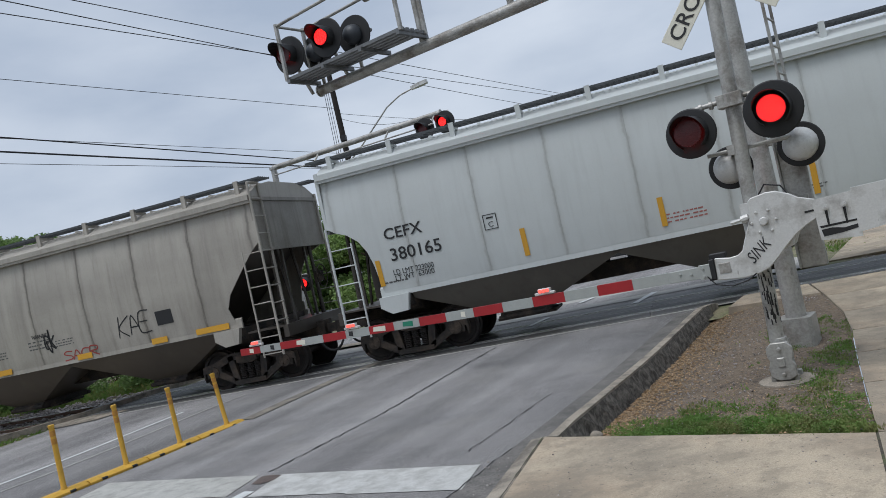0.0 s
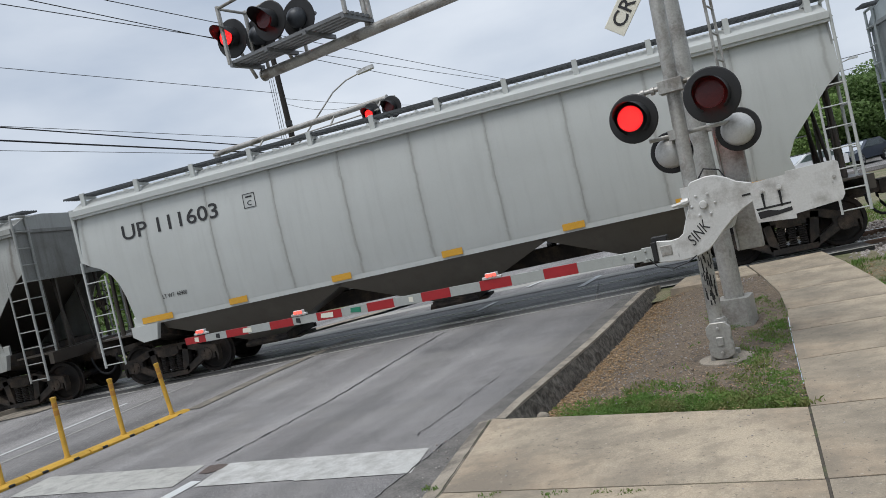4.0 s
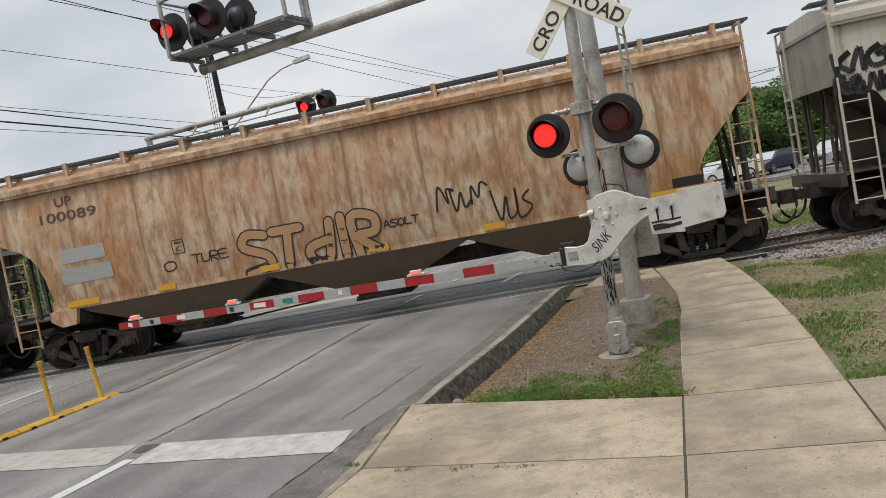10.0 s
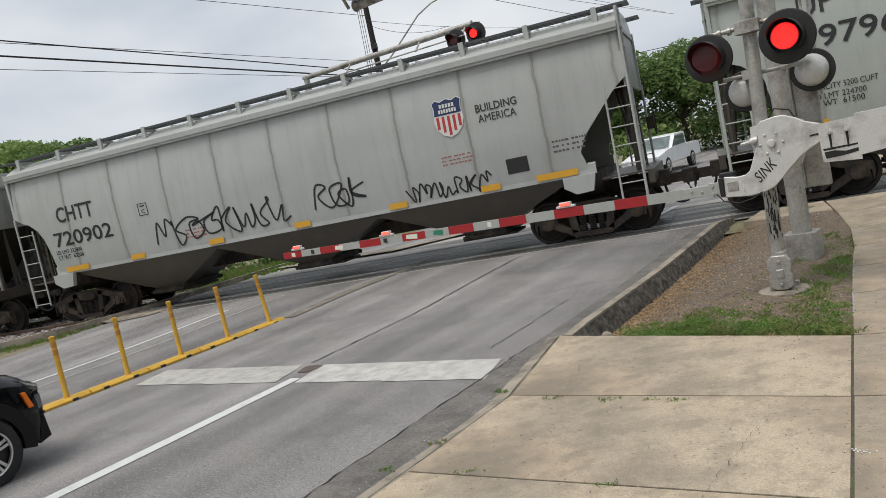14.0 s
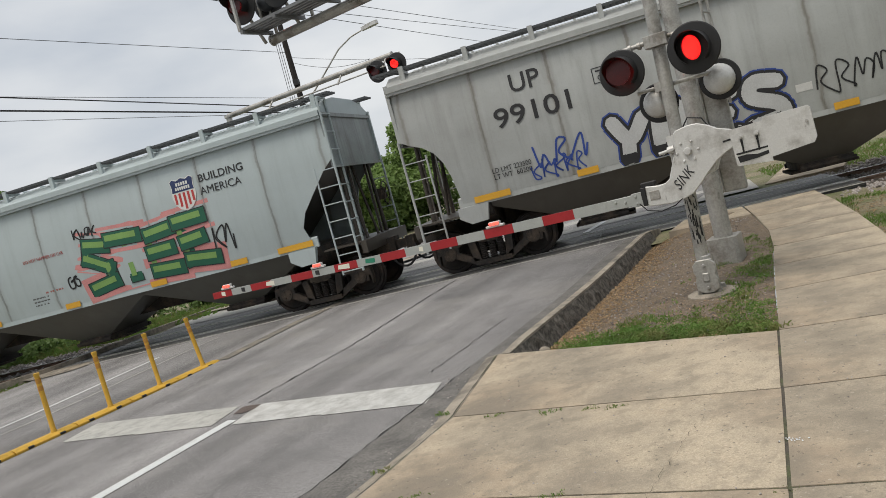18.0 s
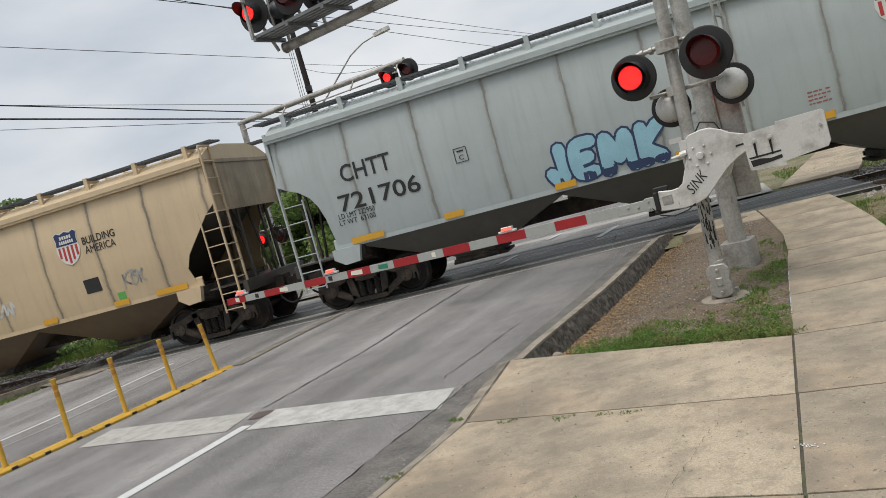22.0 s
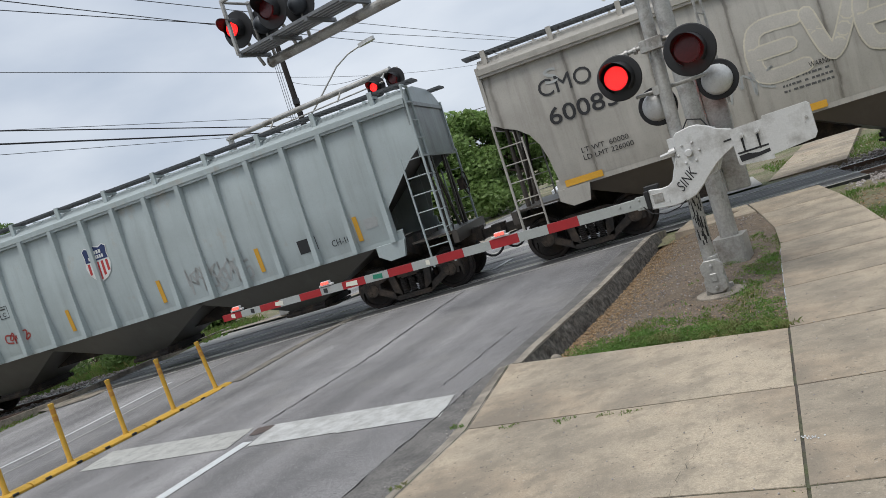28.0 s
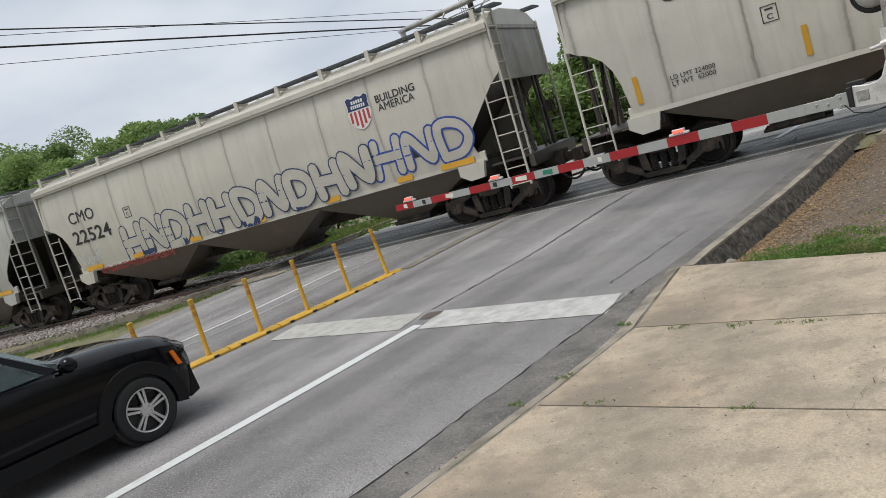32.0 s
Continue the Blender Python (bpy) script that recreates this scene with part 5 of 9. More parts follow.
# dark tone holds the shade of end recesses and underframe as well as grime
UNDER = car_paint("grimy_shaded_underframe", (0.078, 0.066, 0.055), dirt=(0.035, 0.030, 0.026), amount=0.5)
SEAM_TONES = [(0.18, 0.165, 0.14), (0.14, 0.125, 0.105), (0.20, 0.185, 0.16)]
PAINTS = [
    (0.558, 0.586, 0.577), (0.437, 0.409, 0.358), (0.375, 0.425, 0.44), (0.521, 0.539, 0.521), (0.409, 0.419, 0.400),
    (0.437, 0.442, 0.409), (0.558, 0.525, 0.446), (0.70, 0.585, 0.44), (0.60, 0.60, 0.55), (0.428, 0.465, 0.442),
    (0.437, 0.456, 0.446), (0.465, 0.465, 0.428), (0.428, 0.446, 0.437), (0.428, 0.493, 0.502), (0.456, 0.521, 0.530),
    (0.428, 0.484, 0.488), (0.632, 0.493, 0.321), (0.521, 0.502, 0.437), (0.419, 0.465, 0.484), (0.465, 0.442, 0.395),
    (0.419, 0.474, 0.474), (0.567, 0.539, 0.474), (0.595, 0.572, 0.502), (0.577, 0.549, 0.474), (0.493, 0.493, 0.456),
]
NAMES = ["pale grey", "grey-beige", "blue-grey", "light grey", "grey", "greenish grey", "cream", "rusty orange", "cream and grey", "grey-green", "grey", "light grey", "grey", "blue-grey", "blue-grey", "blue-grey", "tan", "orange and green", "blue-grey", "brownish grey", "ribbed pale blue-grey", "cream", "cream", "cream", "light grey"]

# paints of marks and graffiti
TONES = {
    "INK": INK, "INK_RED": INK_RED, "FAINT": plain("faded_black_print", (0.10, 0.10, 0.098)), "FAINT_RED": plain("faded_red_print", (0.36, 0.13, 0.11)), "REFLECTOR": REFLECTOR, "PATCH": plain("pale_patch", (0.62, 0.62, 0.6)), "PATCH2": plain("faded_beige", (0.56, 0.52, 0.42)),
    "PALE_YELLOW": plain("spray_yellow", (0.62, 0.56, 0.25)), "ORANGE": material("spray_orange", (0.55, 0.175, 0.04), 0.6, vary=0.12, scale=2, fine=40, bump=0.04, second=(0.46, 0.24, 0.06), second_at=0.52, second_scale=0.35, second_soft=0.14, layers=(((0.30, 0.14, 0.04), 1.6, 0.60, 0.08, 0.6, (1.5, 1, 0.25)),)), "BLUE": plain("spray_blue", (0.03, 0.07, 0.30)), "NAVY": plain("spray_navy", (0.03, 0.05, 0.12)),
    "GREEN": plain("green_label", (0.12, 0.42, 0.10)), "MAGENTA": plain("spray_magenta", (0.33, 0.03, 0.19)), "RED": plain("spray_red", (0.42, 0.035, 0.035)), "CREAM": plain("spray_cream", (0.64, 0.62, 0.54)),
    "BROWN": plain("brown_lettering", (0.09, 0.055, 0.035)), "GREYP": plain("grey_overpaint", (0.36, 0.37, 0.36)), "GREYBAND": plain("grey_band", (0.33, 0.315, 0.27)), "RUSTY": plain("rust_fill", (0.46, 0.27, 0.13)),
    "LAVENDER": plain("spray_lavender", (0.33, 0.32, 0.48)), "PURPLE": plain("spray_purple", (0.20, 0.17, 0.38)), "CYAN": plain("spray_cyan", (0.13, 0.42, 0.50)), "SILVER": plain("spray_silver", (0.52, 0.53, 0.53)), "LIME": plain("spray_lime", (0.34, 0.40, 0.05)),
    "YELLOWP": plain("spray_gold", (0.6, 0.42, 0.05)), "DKGREEN": plain("spray_green", (0.012, 0.105, 0.062)), "OCHRE": plain("spray_ochre", (0.44, 0.25, 0.055)), "LTGREEN": plain("spray_light_green", (0.19, 0.34, 0.10)), "PINK": plain("spray_pink", (0.60, 0.25, 0.24)), "LTBLUE": plain("spray_light_blue", (0.30, 0.55, 0.66)), "GBLUE": plain("blue_lettering", (0.06, 0.16, 0.45)),
    "CAR19": plain("beige_fill", (0.46, 0.435, 0.39)), "CAR23": plain("cream_fill", (0.50, 0.475, 0.41)),
}
# each car's marks: kind, place along the side, height over the rail, then what it says and its size
MARKS = {}


def mark(k, *item):
    MARKS.setdefault(k, []).append(item)


mark(0, 'text', -6.17, 2.6, 'CEFX', 0.23, 0.82, 'INK')
mark(0, 'text', -5.99, 2.17, '380165', 0.26, 1.09, 'INK')
mark(0, 'text', -6.13, 1.81, 'LD LMT 223000', 0.11, 0.87, 'INK')
mark(0, 'text', -6.13, 1.69, 'LT WT  63000', 0.11, 0.84, 'INK')
mark(0, 'boxc', -4.37, 2.38)
mark(0, 'small', -0.79, 1.71, 0.7, 0.21, 'INK_RED', 3)
mark(0, 'small', -6.55, 1.63, 0.5, 0.09, 'INK', 1)
mark(0, 'small', 1.35, 1.72, 0.46, 0.1, 'INK', 2)
mark(1, 'plate', -5.33, 3.46, 0.71, 0.33, 'PATCH')
mark(1, 'plate', -4.79, 2.86, 0.42, 0.37, 'PATCH')
mark(1, 'text', -5.79, 3.36, 'SMXX', 0.34, 1.38, 'INK')
mark(1, 'text', -5.59, 2.85, '100067', 0.35, 1.7, 'INK')
mark(1, 'text', -6.06, 1.89, 'LT WT  59900', 0.1, 0.88, 'INK')
mark(1, 'text', -6.07, 1.76, 'LD LMT 226100', 0.1, 0.95, 'INK')
mark(1, 'tag', -3.79, 1.80, 'BROKEN', 3.6, 0.88, 'PALE_YELLOW', 'INK', {'stroke': 0.27, 'border': 0.03})
mark(1, 'spray', -5.35, 2.16, 'OCD', 0.16, 0.42, 'INK', 0.02)
mark(1, 'spray', 4.29, 1.94, 'KAE', 0.48, 0.89, 'INK')
mark(1, 'plate', 5.12, 1.94, 0.43, 0.32, 'INK')
mark(1, 'small', 5.12, 1.94, 0.35, 0.21, 'PATCH', 2)
mark(1, 'scribble', -0.45, 1.92, 0.49, 0.47, 'INK', 0.02)
mark(1, 'text', 1.64, 2.13, 'WARNING', 0.1, 0.48, 'INK')
mark(1, 'small', 1.59, 1.93, 0.69, 0.25, 'INK', 3)
mark(1, 'text', -1.91, 2.14, 'WARNING', 0.1, 0.46, 'INK')
mark(1, 'small', -1.87, 1.91, 0.71, 0.26, 'INK', 3)
mark(1, 'spray', 2.67, 1.54, 'SACR', 0.24, 1.0, 'INK_RED')
mark(1, 'scribble', 1.88, 1.95, 0.32, 0.56, 'INK', 0.02)
mark(1, 'boxc', -4.06, 3.15)
mark(1, 'spray', -1.95, 1.49, 'PKAE', 0.17, 0.54, 'INK')
mark(1, 'small', 0.34, 1.85, 0.48, 0.21, 'INK', 3)
mark(1, 'small', 2.31, 1.87, 0.56, 0.18, 'INK', 3)
mark(2, 'text', -5.34, 3.41, 'UP', 0.34, 0.65, 'INK')
mark(2, 'text', -5.08, 2.84, '99503', 0.34, 1.71, 'INK')
mark(2, 'boxc', -3.66, 3.17)
mark(2, 'emblem', 3.69, 3.26, 0.8)
mark(2, 'text', 4.66, 3.36, 'BUILDING', 0.16, 0.87, 'INK')
mark(2, 'text', 4.68, 3.14, 'AMERICA', 0.16, 0.8, 'INK')
mark(2, 'scribble', -2.24, 1.73, 2.63, 0.38, 'ORANGE', 0.05)
mark(2, 'scribble', -2.33, 1.4, 2.91, 0.25, 'BLUE', 0.035)
mark(2, 'plate', 3.29, 1.92, 0.26, 0.14, 'PATCH')
mark(2, 'plate', 5.97, 1.83, 0.2, 0.11, 'GREEN')
mark(2, 'small', 4.88, 1.85, 0.75, 0.29, 'INK', 4)
mark(2, 'small', -0.25, 1.74, 0.46, 0.12, 'INK', 2)
mark(2, 'text', -5.6, 1.88, 'LD LMT 223300', 0.1, 0.81, 'INK')
mark(2, 'text', -5.61, 1.75, 'LT WT  60700', 0.1, 0.81, 'INK')
mark(3, 'text', -5.47, 3.39, 'UP 111603', 0.32, 2.32, 'INK')
mark(3, 'boxc', -3.57, 3.41)
mark(3, 'text', -5.74, 1.87, 'LT WT  60900', 0.09, 0.59, 'INK')
mark(4, 'emblem', 5.0, 2.95, 0.73)
mark(4, 'text', 5.94, 3.08, 'BUILDING', 0.18, 1.0, 'INK')
mark(4, 'text', 5.93, 2.87, 'AMERICA', 0.18, 0.94, 'INK')
mark(4, 'scribble', 3.8, 2.01, 0.5, 0.39, 'INK', 0.05)
mark(4, 'plate', 4.4, 2.02, 0.39, 0.28, 'INK')
mark(4, 'small', 5.05, 2.05, 0.72, 0.34, 'INK', 4)
mark(4, 'plate', 4.75, 1.79, 0.22, 0.11, 'GREEN')
mark(4, 'text', -0.53, 1.85, 'CH-110-06', 0.12, 0.72, 'INK')
mark(4, 'small', 0.23, 2.0, 0.69, 0.29, 'INK', 3)
mark(4, 'small', 1.93, 1.99, 0.52, 0.26, 'INK_RED', 4)
mark(4, 'small', -2.21, 1.99, 0.52, 0.25, 'INK_RED', 4)
mark(4, 'text', -5.16, 3.11, 'UP', 0.36, 0.62, 'INK')
mark(4, 'text', -4.82, 2.44, '92916', 0.37, 1.31, 'INK')
mark(4, 'text', -4.95, 2.05, 'LD LMT 225600', 0.1, 0.78, 'INK')
mark(4, 'text', -4.95, 1.92, 'LT WT  60400', 0.1, 0.76, 'INK')
mark(4, 'boxc', -3.83, 2.8)
mark(4, 'small', -2.04, 2.03, 0.53, 0.32, 'INK_RED', 4)
mark(4, 'small', -3.44, 2.03, 0.77, 0.18, 'INK', 2)
mark(4, 'scribble', -4.23, 1.28, 0.54, 0.24, 'BLUE', 0.025)
mark(5, 'text', -5.96, 2.96, 'CMO', 0.39, 1.11, 'INK')
mark(5, 'text', -5.96, 2.39, '20424', 0.44, 1.58, 'INK')
mark(5, 'boxc', -4.83, 2.65)
mark(5, 'text', -6.0, 1.77, 'LD LMT 223400 LD', 0.1, 1.09, 'INK')
mark(5, 'text', -5.69, 1.65, 'LT WT  62600 NEW 06-2003', 0.09, 1.66, 'INK')
mark(5, 'emblem', 4.59, 3.14, 0.75)
mark(5, 'plate', 5.38, 1.86, 0.49, 0.31, 'INK')
mark(5, 'small', -0.93, 1.71, 1.39, 0.16, 'INK', 2)
mark(5, 'small', -6.83, 1.8, 0.36, 0.2, 'INK', 3)
mark(6, 'text', -5.29, 3.57, 'CMO', 0.35, 1.05, 'INK')
mark(6, 'text', -3.5, 3.59, '101385', 0.35, 1.44, 'INK')
mark(6, 'boxc', -3.45, 2.62)
mark(6, 'emblem', 4.63, 3.47, 0.78)
mark(6, 'text', 5.47, 3.6, 'BUILDING', 0.15, 0.82, 'INK')
mark(6, 'text', 5.46, 3.42, 'AMERICA', 0.15, 0.76, 'INK')
mark(6, 'scribble', -7.08, 3.23, 1.22, 0.46, 'INK', 0.05)
mark(6, 'scribble', -7.19, 2.81, 1.16, 0.4, 'INK', 0.045)
mark(6, 'scribble', -6.45, 2.28, 0.72, 0.27, 'INK', 0.02)
mark(6, 'tag', -2.64, 1.80, 'YORE', 4.7, 1.0, 'MAGENTA', 'CREAM', {'stroke': 0.23, 'border': 0.04, 'halo': 'DKGREEN', 'reach': 0.10})
mark(6, 'tag', 2.55, 2.02, 'TREM', 5.9, 1.08, 'RED', 'CREAM', {'stroke': 0.27, 'border': 0.035, 'halo': 'INK', 'reach': 0.05, 'tilt': 0.03})
mark(6, 'plate', 5.7, 1.94, 0.2, 0.16, 'GREEN')
mark(6, 'small', 5.11, 2.07, 0.45, 0.14, 'INK', 3)
mark(6, 'plate', 6.55, 1.99, 0.51, 0.22, 'REFLECTOR')
mark(7, 'text', -6.27, 3.67, 'UP', 0.2, 0.4, 'BROWN')
mark(7, 'text', -6.2, 3.36, '100089', 0.21, 1.33, 'BROWN')
mark(7, 'plate', -6.05, 2.49, 1.04, 0.3, 'GREYP')
mark(7, 'plate', -6.04, 2.06, 1.17, 0.34, 'GREYP')
mark(7, 'tag', -1.04, 1.78, 'STdIR', 3.1, 1.02, 'RUSTY', 'INK', {'stroke': 0.17, 'border': 0.030})
mark(7, 'spray', -3.23, 1.93, 'TURE', 0.22, 0.79, 'INK')
mark(7, 'spray', -4.15, 1.86, 'O', 0.24, 0.28, 'INK')
mark(7, 'spray', 0.91, 1.89, 'ASOLT', 0.17, 0.75, 'INK')
mark(7, 'plate', 5.21, 1.73, 0.39, 0.34, 'INK')
mark(7, 'plate', 5.67, 1.61, 0.19, 0.18, 'GREEN')
mark(7, 'plate', 6.56, 1.62, 0.58, 0.18, 'INK')
mark(7, 'scribble', 3.22, 1.86, 0.78, 0.68, 'INK', 0.02)
mark(7, 'scribble', 4.88, 1.98, 0.76, 0.45, 'INK', 0.014)
mark(7, 'boxc', -3.88, 2.25)
mark(7, 'scribble', 2.2, 2.15, 1.0, 0.55, 'INK', 0.02)
mark(8, 'plate', -5.61, 2.42, 0.95, 0.7, 'PATCH')
mark(8, 'text', -5.61, 2.55, 'CEFX', 0.27, 0.83, 'INK')
mark(8, 'text', -5.57, 2.26, '319520', 0.27, 0.95, 'INK')
mark(8, 'small', -5.6, 1.98, 0.74, 0.24, 'INK', 3)
mark(8, 'plate', -7.41, 3.02, 1.17, 0.74, 'GREYBAND')
mark(8, 'plate', -3.94, 1.93, 2.24, 0.95, 'GREYBAND')
mark(8, 'plate', -1.84, 1.88, 1.9, 0.89, 'GREYBAND')
mark(8, 'plate', 1.15, 2.0, 1.66, 0.97, 'GREYBAND')
mark(8, 'plate', 2.78, 1.98, 1.51, 0.96, 'GREYBAND')
mark(8, 'boxc', -4.09, 2.44)
mark(9, 'text', -5.88, 3.55, 'UP', 0.38, 0.59, 'INK')
mark(9, 'text', -5.43, 2.96, '99796', 0.38, 1.57, 'INK')
mark(9, 'text', -5.64, 2.08, 'CAPACITY 5200 CUFT', 0.1, 1.13, 'INK')
mark(9, 'text', -5.71, 1.92, 'LD LMT 224700', 0.1, 0.87, 'INK')
mark(9, 'text', -5.74, 1.79, 'LT WT  61500', 0.1, 0.85, 'INK')
mark(9, 'boxc', -3.82, 3.23)
mark(9, 'small', 1.78, 1.97, 0.53, 0.46, 'INK_RED', 4)
mark(9, 'small', -1.7, 1.92, 0.56, 0.41, 'INK_RED', 4)
mark(9, 'small', -2.38, 1.79, 0.44, 0.12, 'INK', 2)
mark(9, 'small', 2.56, 1.85, 0.46, 0.14, 'INK', 2)
mark(9, 'emblem', 3.97, 3.26, 0.81)
mark(9, 'text', 4.99, 3.36, 'BUILDING', 0.18, 1.06, 'INK')
mark(9, 'text', 4.96, 3.13, 'AMERICA', 0.18, 0.99, 'INK')
mark(9, 'small', 5.69, 2.07, 0.63, 0.3, 'INK', 3)
mark(9, 'plate', 5.95, 1.76, 0.28, 0.13, 'GREEN')
mark(10, 'text', -5.91, 2.85, 'CHTT', 0.39, 1.19, 'INK')
mark(10, 'text', -5.82, 2.24, '720902', 0.37, 1.87, 'INK')
mark(10, 'boxc', -3.82, 2.55)
mark(10, 'emblem', 4.27, 3.06, 0.76)
mark(10, 'text', 5.3, 3.08, 'BUILDING', 0.16, 0.87, 'INK')
mark(10, 'text', 5.29, 2.87, 'AMERICA', 0.16, 0.8, 'INK')
mark(10, 'scribble', -1.77, 1.88, 3.73, 0.68, 'INK', 0.022)
mark(10, 'scribble', 1.41, 1.95, 1.37, 0.59, 'INK', 0.022)
mark(10, 'scribble', 3.94, 1.62, 1.91, 0.41, 'INK', 0.018)
mark(10, 'plate', 5.5, 1.8, 0.45, 0.31, 'INK')
mark(10, 'small', 6.63, 2.01, 0.71, 0.3, 'INK', 3)
mark(10, 'small', 4.28, 2.17, 0.68, 0.23, 'INK_RED', 3)
mark(10, 'small', -2.48, 1.75, 0.62, 0.26, 'INK_RED', 3)
mark(10, 'text', -6.4, 1.92, 'LD LMT 222800', 0.1, 0.83, 'INK')
mark(10, 'text', -6.38, 1.78, 'LT WT  63200', 0.11, 0.81, 'INK')
mark(11, 'scribble', 2.0, 2.85, 2.2, 1.0, 'LAVENDER', 0.10)
mark(11, 'scribble', 2.7, 3.1, 2.6, 0.9, 'LAVENDER', 0.09)
mark(11, 'scribble', 2.45, 2.7, 2.8, 0.8, 'LAVENDER', 0.09)
mark(11, 'scribble', 4.98, 2.92, 0.42, 0.8, 'PURPLE', 0.05)
mark(11, 'scribble', 2.51, 2.99, 2.83, 1.13, 'PURPLE', 0.05)
mark(11, 'emblem', 4.14, 2.88, 0.79)
mark(11, 'tag', 0.88, 1.73, 'HOWL', 2.7, 0.95, 'LAVENDER', 'NAVY', {'stroke': 0.26, 'border': 0.065})
mark(11, 'tag', 4.0, 1.66, 'AEKOL', 3.2, 1.02, 'CYAN', 'INK', {'stroke': 0.26, 'border': 0.058})
mark(11, 'tag', -3.67, 1.66, 'CMH', 3.42, 1.15, 'SILVER', 'INK', {'stroke': 0.24, 'border': 0.055})
mark(11, 'scribble', -1.45, 1.89, 1.25, 0.62, 'INK', 0.02)
mark(11, 'scribble', 5.09, 2.16, 0.95, 0.32, 'INK', 0.02)
mark(11, 'scribble', 6.04, 1.69, 0.91, 0.4, 'INK', 0.015)
mark(11, 'text', -6.71, 2.65, 'UP', 0.29, 0.6, 'INK')
mark(11, 'text', -6.59, 2.0, '90376', 0.26, 1.5, 'INK')
mark(11, 'scribble', -0.65, 2.66, 0.81, 0.46, 'GREYP', 0.02)
mark(11, 'scribble', -3.5, 2.85, 1.2, 0.45, 'GREYP', 0.11)
mark(12, 'text', -5.11, 3.48, 'UP', 0.36, 0.6, 'INK')
mark(12, 'text', -5.1, 2.89, '99101', 0.39, 1.53, 'INK')
mark(12, 'boxc', -3.7, 3.17)
mark(12, 'tag', -2.23, 1.84, 'YRES', 3.3, 1.1, 'SILVER', 'INK', {'stroke': 0.24, 'border': 0.055, 'halo': 'BLUE', 'reach': 0.06})
mark(12, 'scribble', -4.74, 1.98, 1.11, 0.49, 'BLUE', 0.02)
mark(12, 'scribble', -4.87, 1.7, 1.12, 0.37, 'BLUE', 0.015)
mark(12, 'tag', 3.78, 1.74, 'VESES', 4.75, 1.2, 'SILVER', 'INK', {'stroke': 0.26, 'border': 0.03, 'halo': 'LIME', 'reach': 0.14})
mark(12, 'emblem', 3.66, 3.34, 0.78)
mark(12, 'text', 4.59, 3.53, 'BUILDING', 0.16, 0.79, 'INK')
mark(12, 'text', 4.61, 3.33, 'AMERICA', 0.16, 0.73, 'INK')
mark(12, 'scribble', 0.54, 1.96, 1.23, 0.51, 'INK', 0.015)
mark(12, 'spray', 5.29, 2.23, 'Crew', 0.21, 0.67, 'YELLOWP')
mark(12, 'plate', -0.28, 1.93, 0.28, 0.14, 'PATCH')
mark(12, 'text', -5.77, 1.92, 'LD LMT 223500', 0.1, 0.8, 'INK')
mark(12, 'text', -5.77, 1.79, 'LT WT  60200', 0.1, 0.78, 'INK')
mark(13, 'text', -5.36, 3.47, 'CMO', 0.34, 0.92, 'INK')
mark(13, 'text', -5.18, 2.92, '112263', 0.34, 1.38, 'INK')
mark(13, 'boxc', -4.04, 3.25)
mark(13, 'tag', 2.68, 2.18, 'STEE', 3.45, 1.3, 'DKGREEN', 'INK', {'stroke': 0.25, 'border': 0.022, 'halo': 'PINK', 'reach': 0.26, 'inner': 'LTGREEN', 'block': True})
mark(13, 'emblem', 4.05, 3.24, 0.71)
mark(13, 'text', -0.01, 2.71, 'DO NOT HAMMER ON CAR', 0.08, 1.15, 'INK_RED')
mark(13, 'scribble', 4.69, 2.08, 0.55, 0.71, 'INK', 0.018)
mark(13, 'scribble', 0.6, 1.98, 0.35, 0.38, 'INK', 0.02)
mark(13, 'scribble', 1.27, 3.01, 0.64, 0.26, 'INK', 0.016)
mark(13, 'text', -5.36, 1.84, 'LD LMT 223700', 0.11, 0.82, 'INK')
mark(13, 'text', -5.44, 1.68, 'LT WT  62300', 0.1, 0.79, 'INK')
mark(13, 'plate', -6.37, 2.05, 0.37, 0.23, 'INK')
mark(13, 'plate', -6.37, 2.05, 0.25, 0.13, 'GREYP')
mark(13, 'scribble', -4.06, 1.91, 0.52, 0.24, 'GREYP', 0.02)
mark(13, 'small', 0.0, 1.9, 0.5, 0.11, 'INK_RED', 1)
mark(13, 'small', -0.44, 1.73, 0.46, 0.25, 'INK', 3)
mark(13, 'text', 5.04, 3.45, 'BUILDING', 0.17, 1.11, 'INK')
mark(13, 'text', 4.97, 3.17, 'AMERICA', 0.17, 1.03, 'INK')
mark(14, 'text', -5.35, 3.48, 'CMO', 0.37, 0.98, 'INK')
mark(14, 'text', -5.19, 2.96, '112120', 0.35, 1.45, 'INK')
mark(14, 'boxc', -3.98, 3.26)
mark(14, 'emblem', 4.09, 3.28, 0.79)
mark(14, 'text', 5.13, 3.38, 'BUILDING', 0.18, 0.95, 'INK')
mark(14, 'text', 5.12, 3.14, 'AMERICA', 0.18, 0.89, 'INK')
mark(14, 'text', 0.06, 2.68, 'DO NOT HAMMER ON CAR', 0.07, 1.14, 'INK_RED')
mark(14, 'small', 0.13, 1.9, 0.53, 0.1, 'INK_RED', 1)
mark(14, 'small', -0.28, 1.82, 0.54, 0.25, 'INK', 3)
mark(14, 'small', 0.62, 1.71, 0.45, 0.17, 'INK', 3)
mark(14, 'small', 5.5, 2.03, 0.65, 0.27, 'INK', 3)
mark(14, 'plate', 6.2, 1.88, 0.13, 0.11, 'CYAN')
mark(14, 'plate', 6.2, 1.74, 0.13, 0.09, 'RED')
mark(14, 'text', -5.35, 1.77, 'LD LMT 223400', 0.09, 0.86, 'INK')
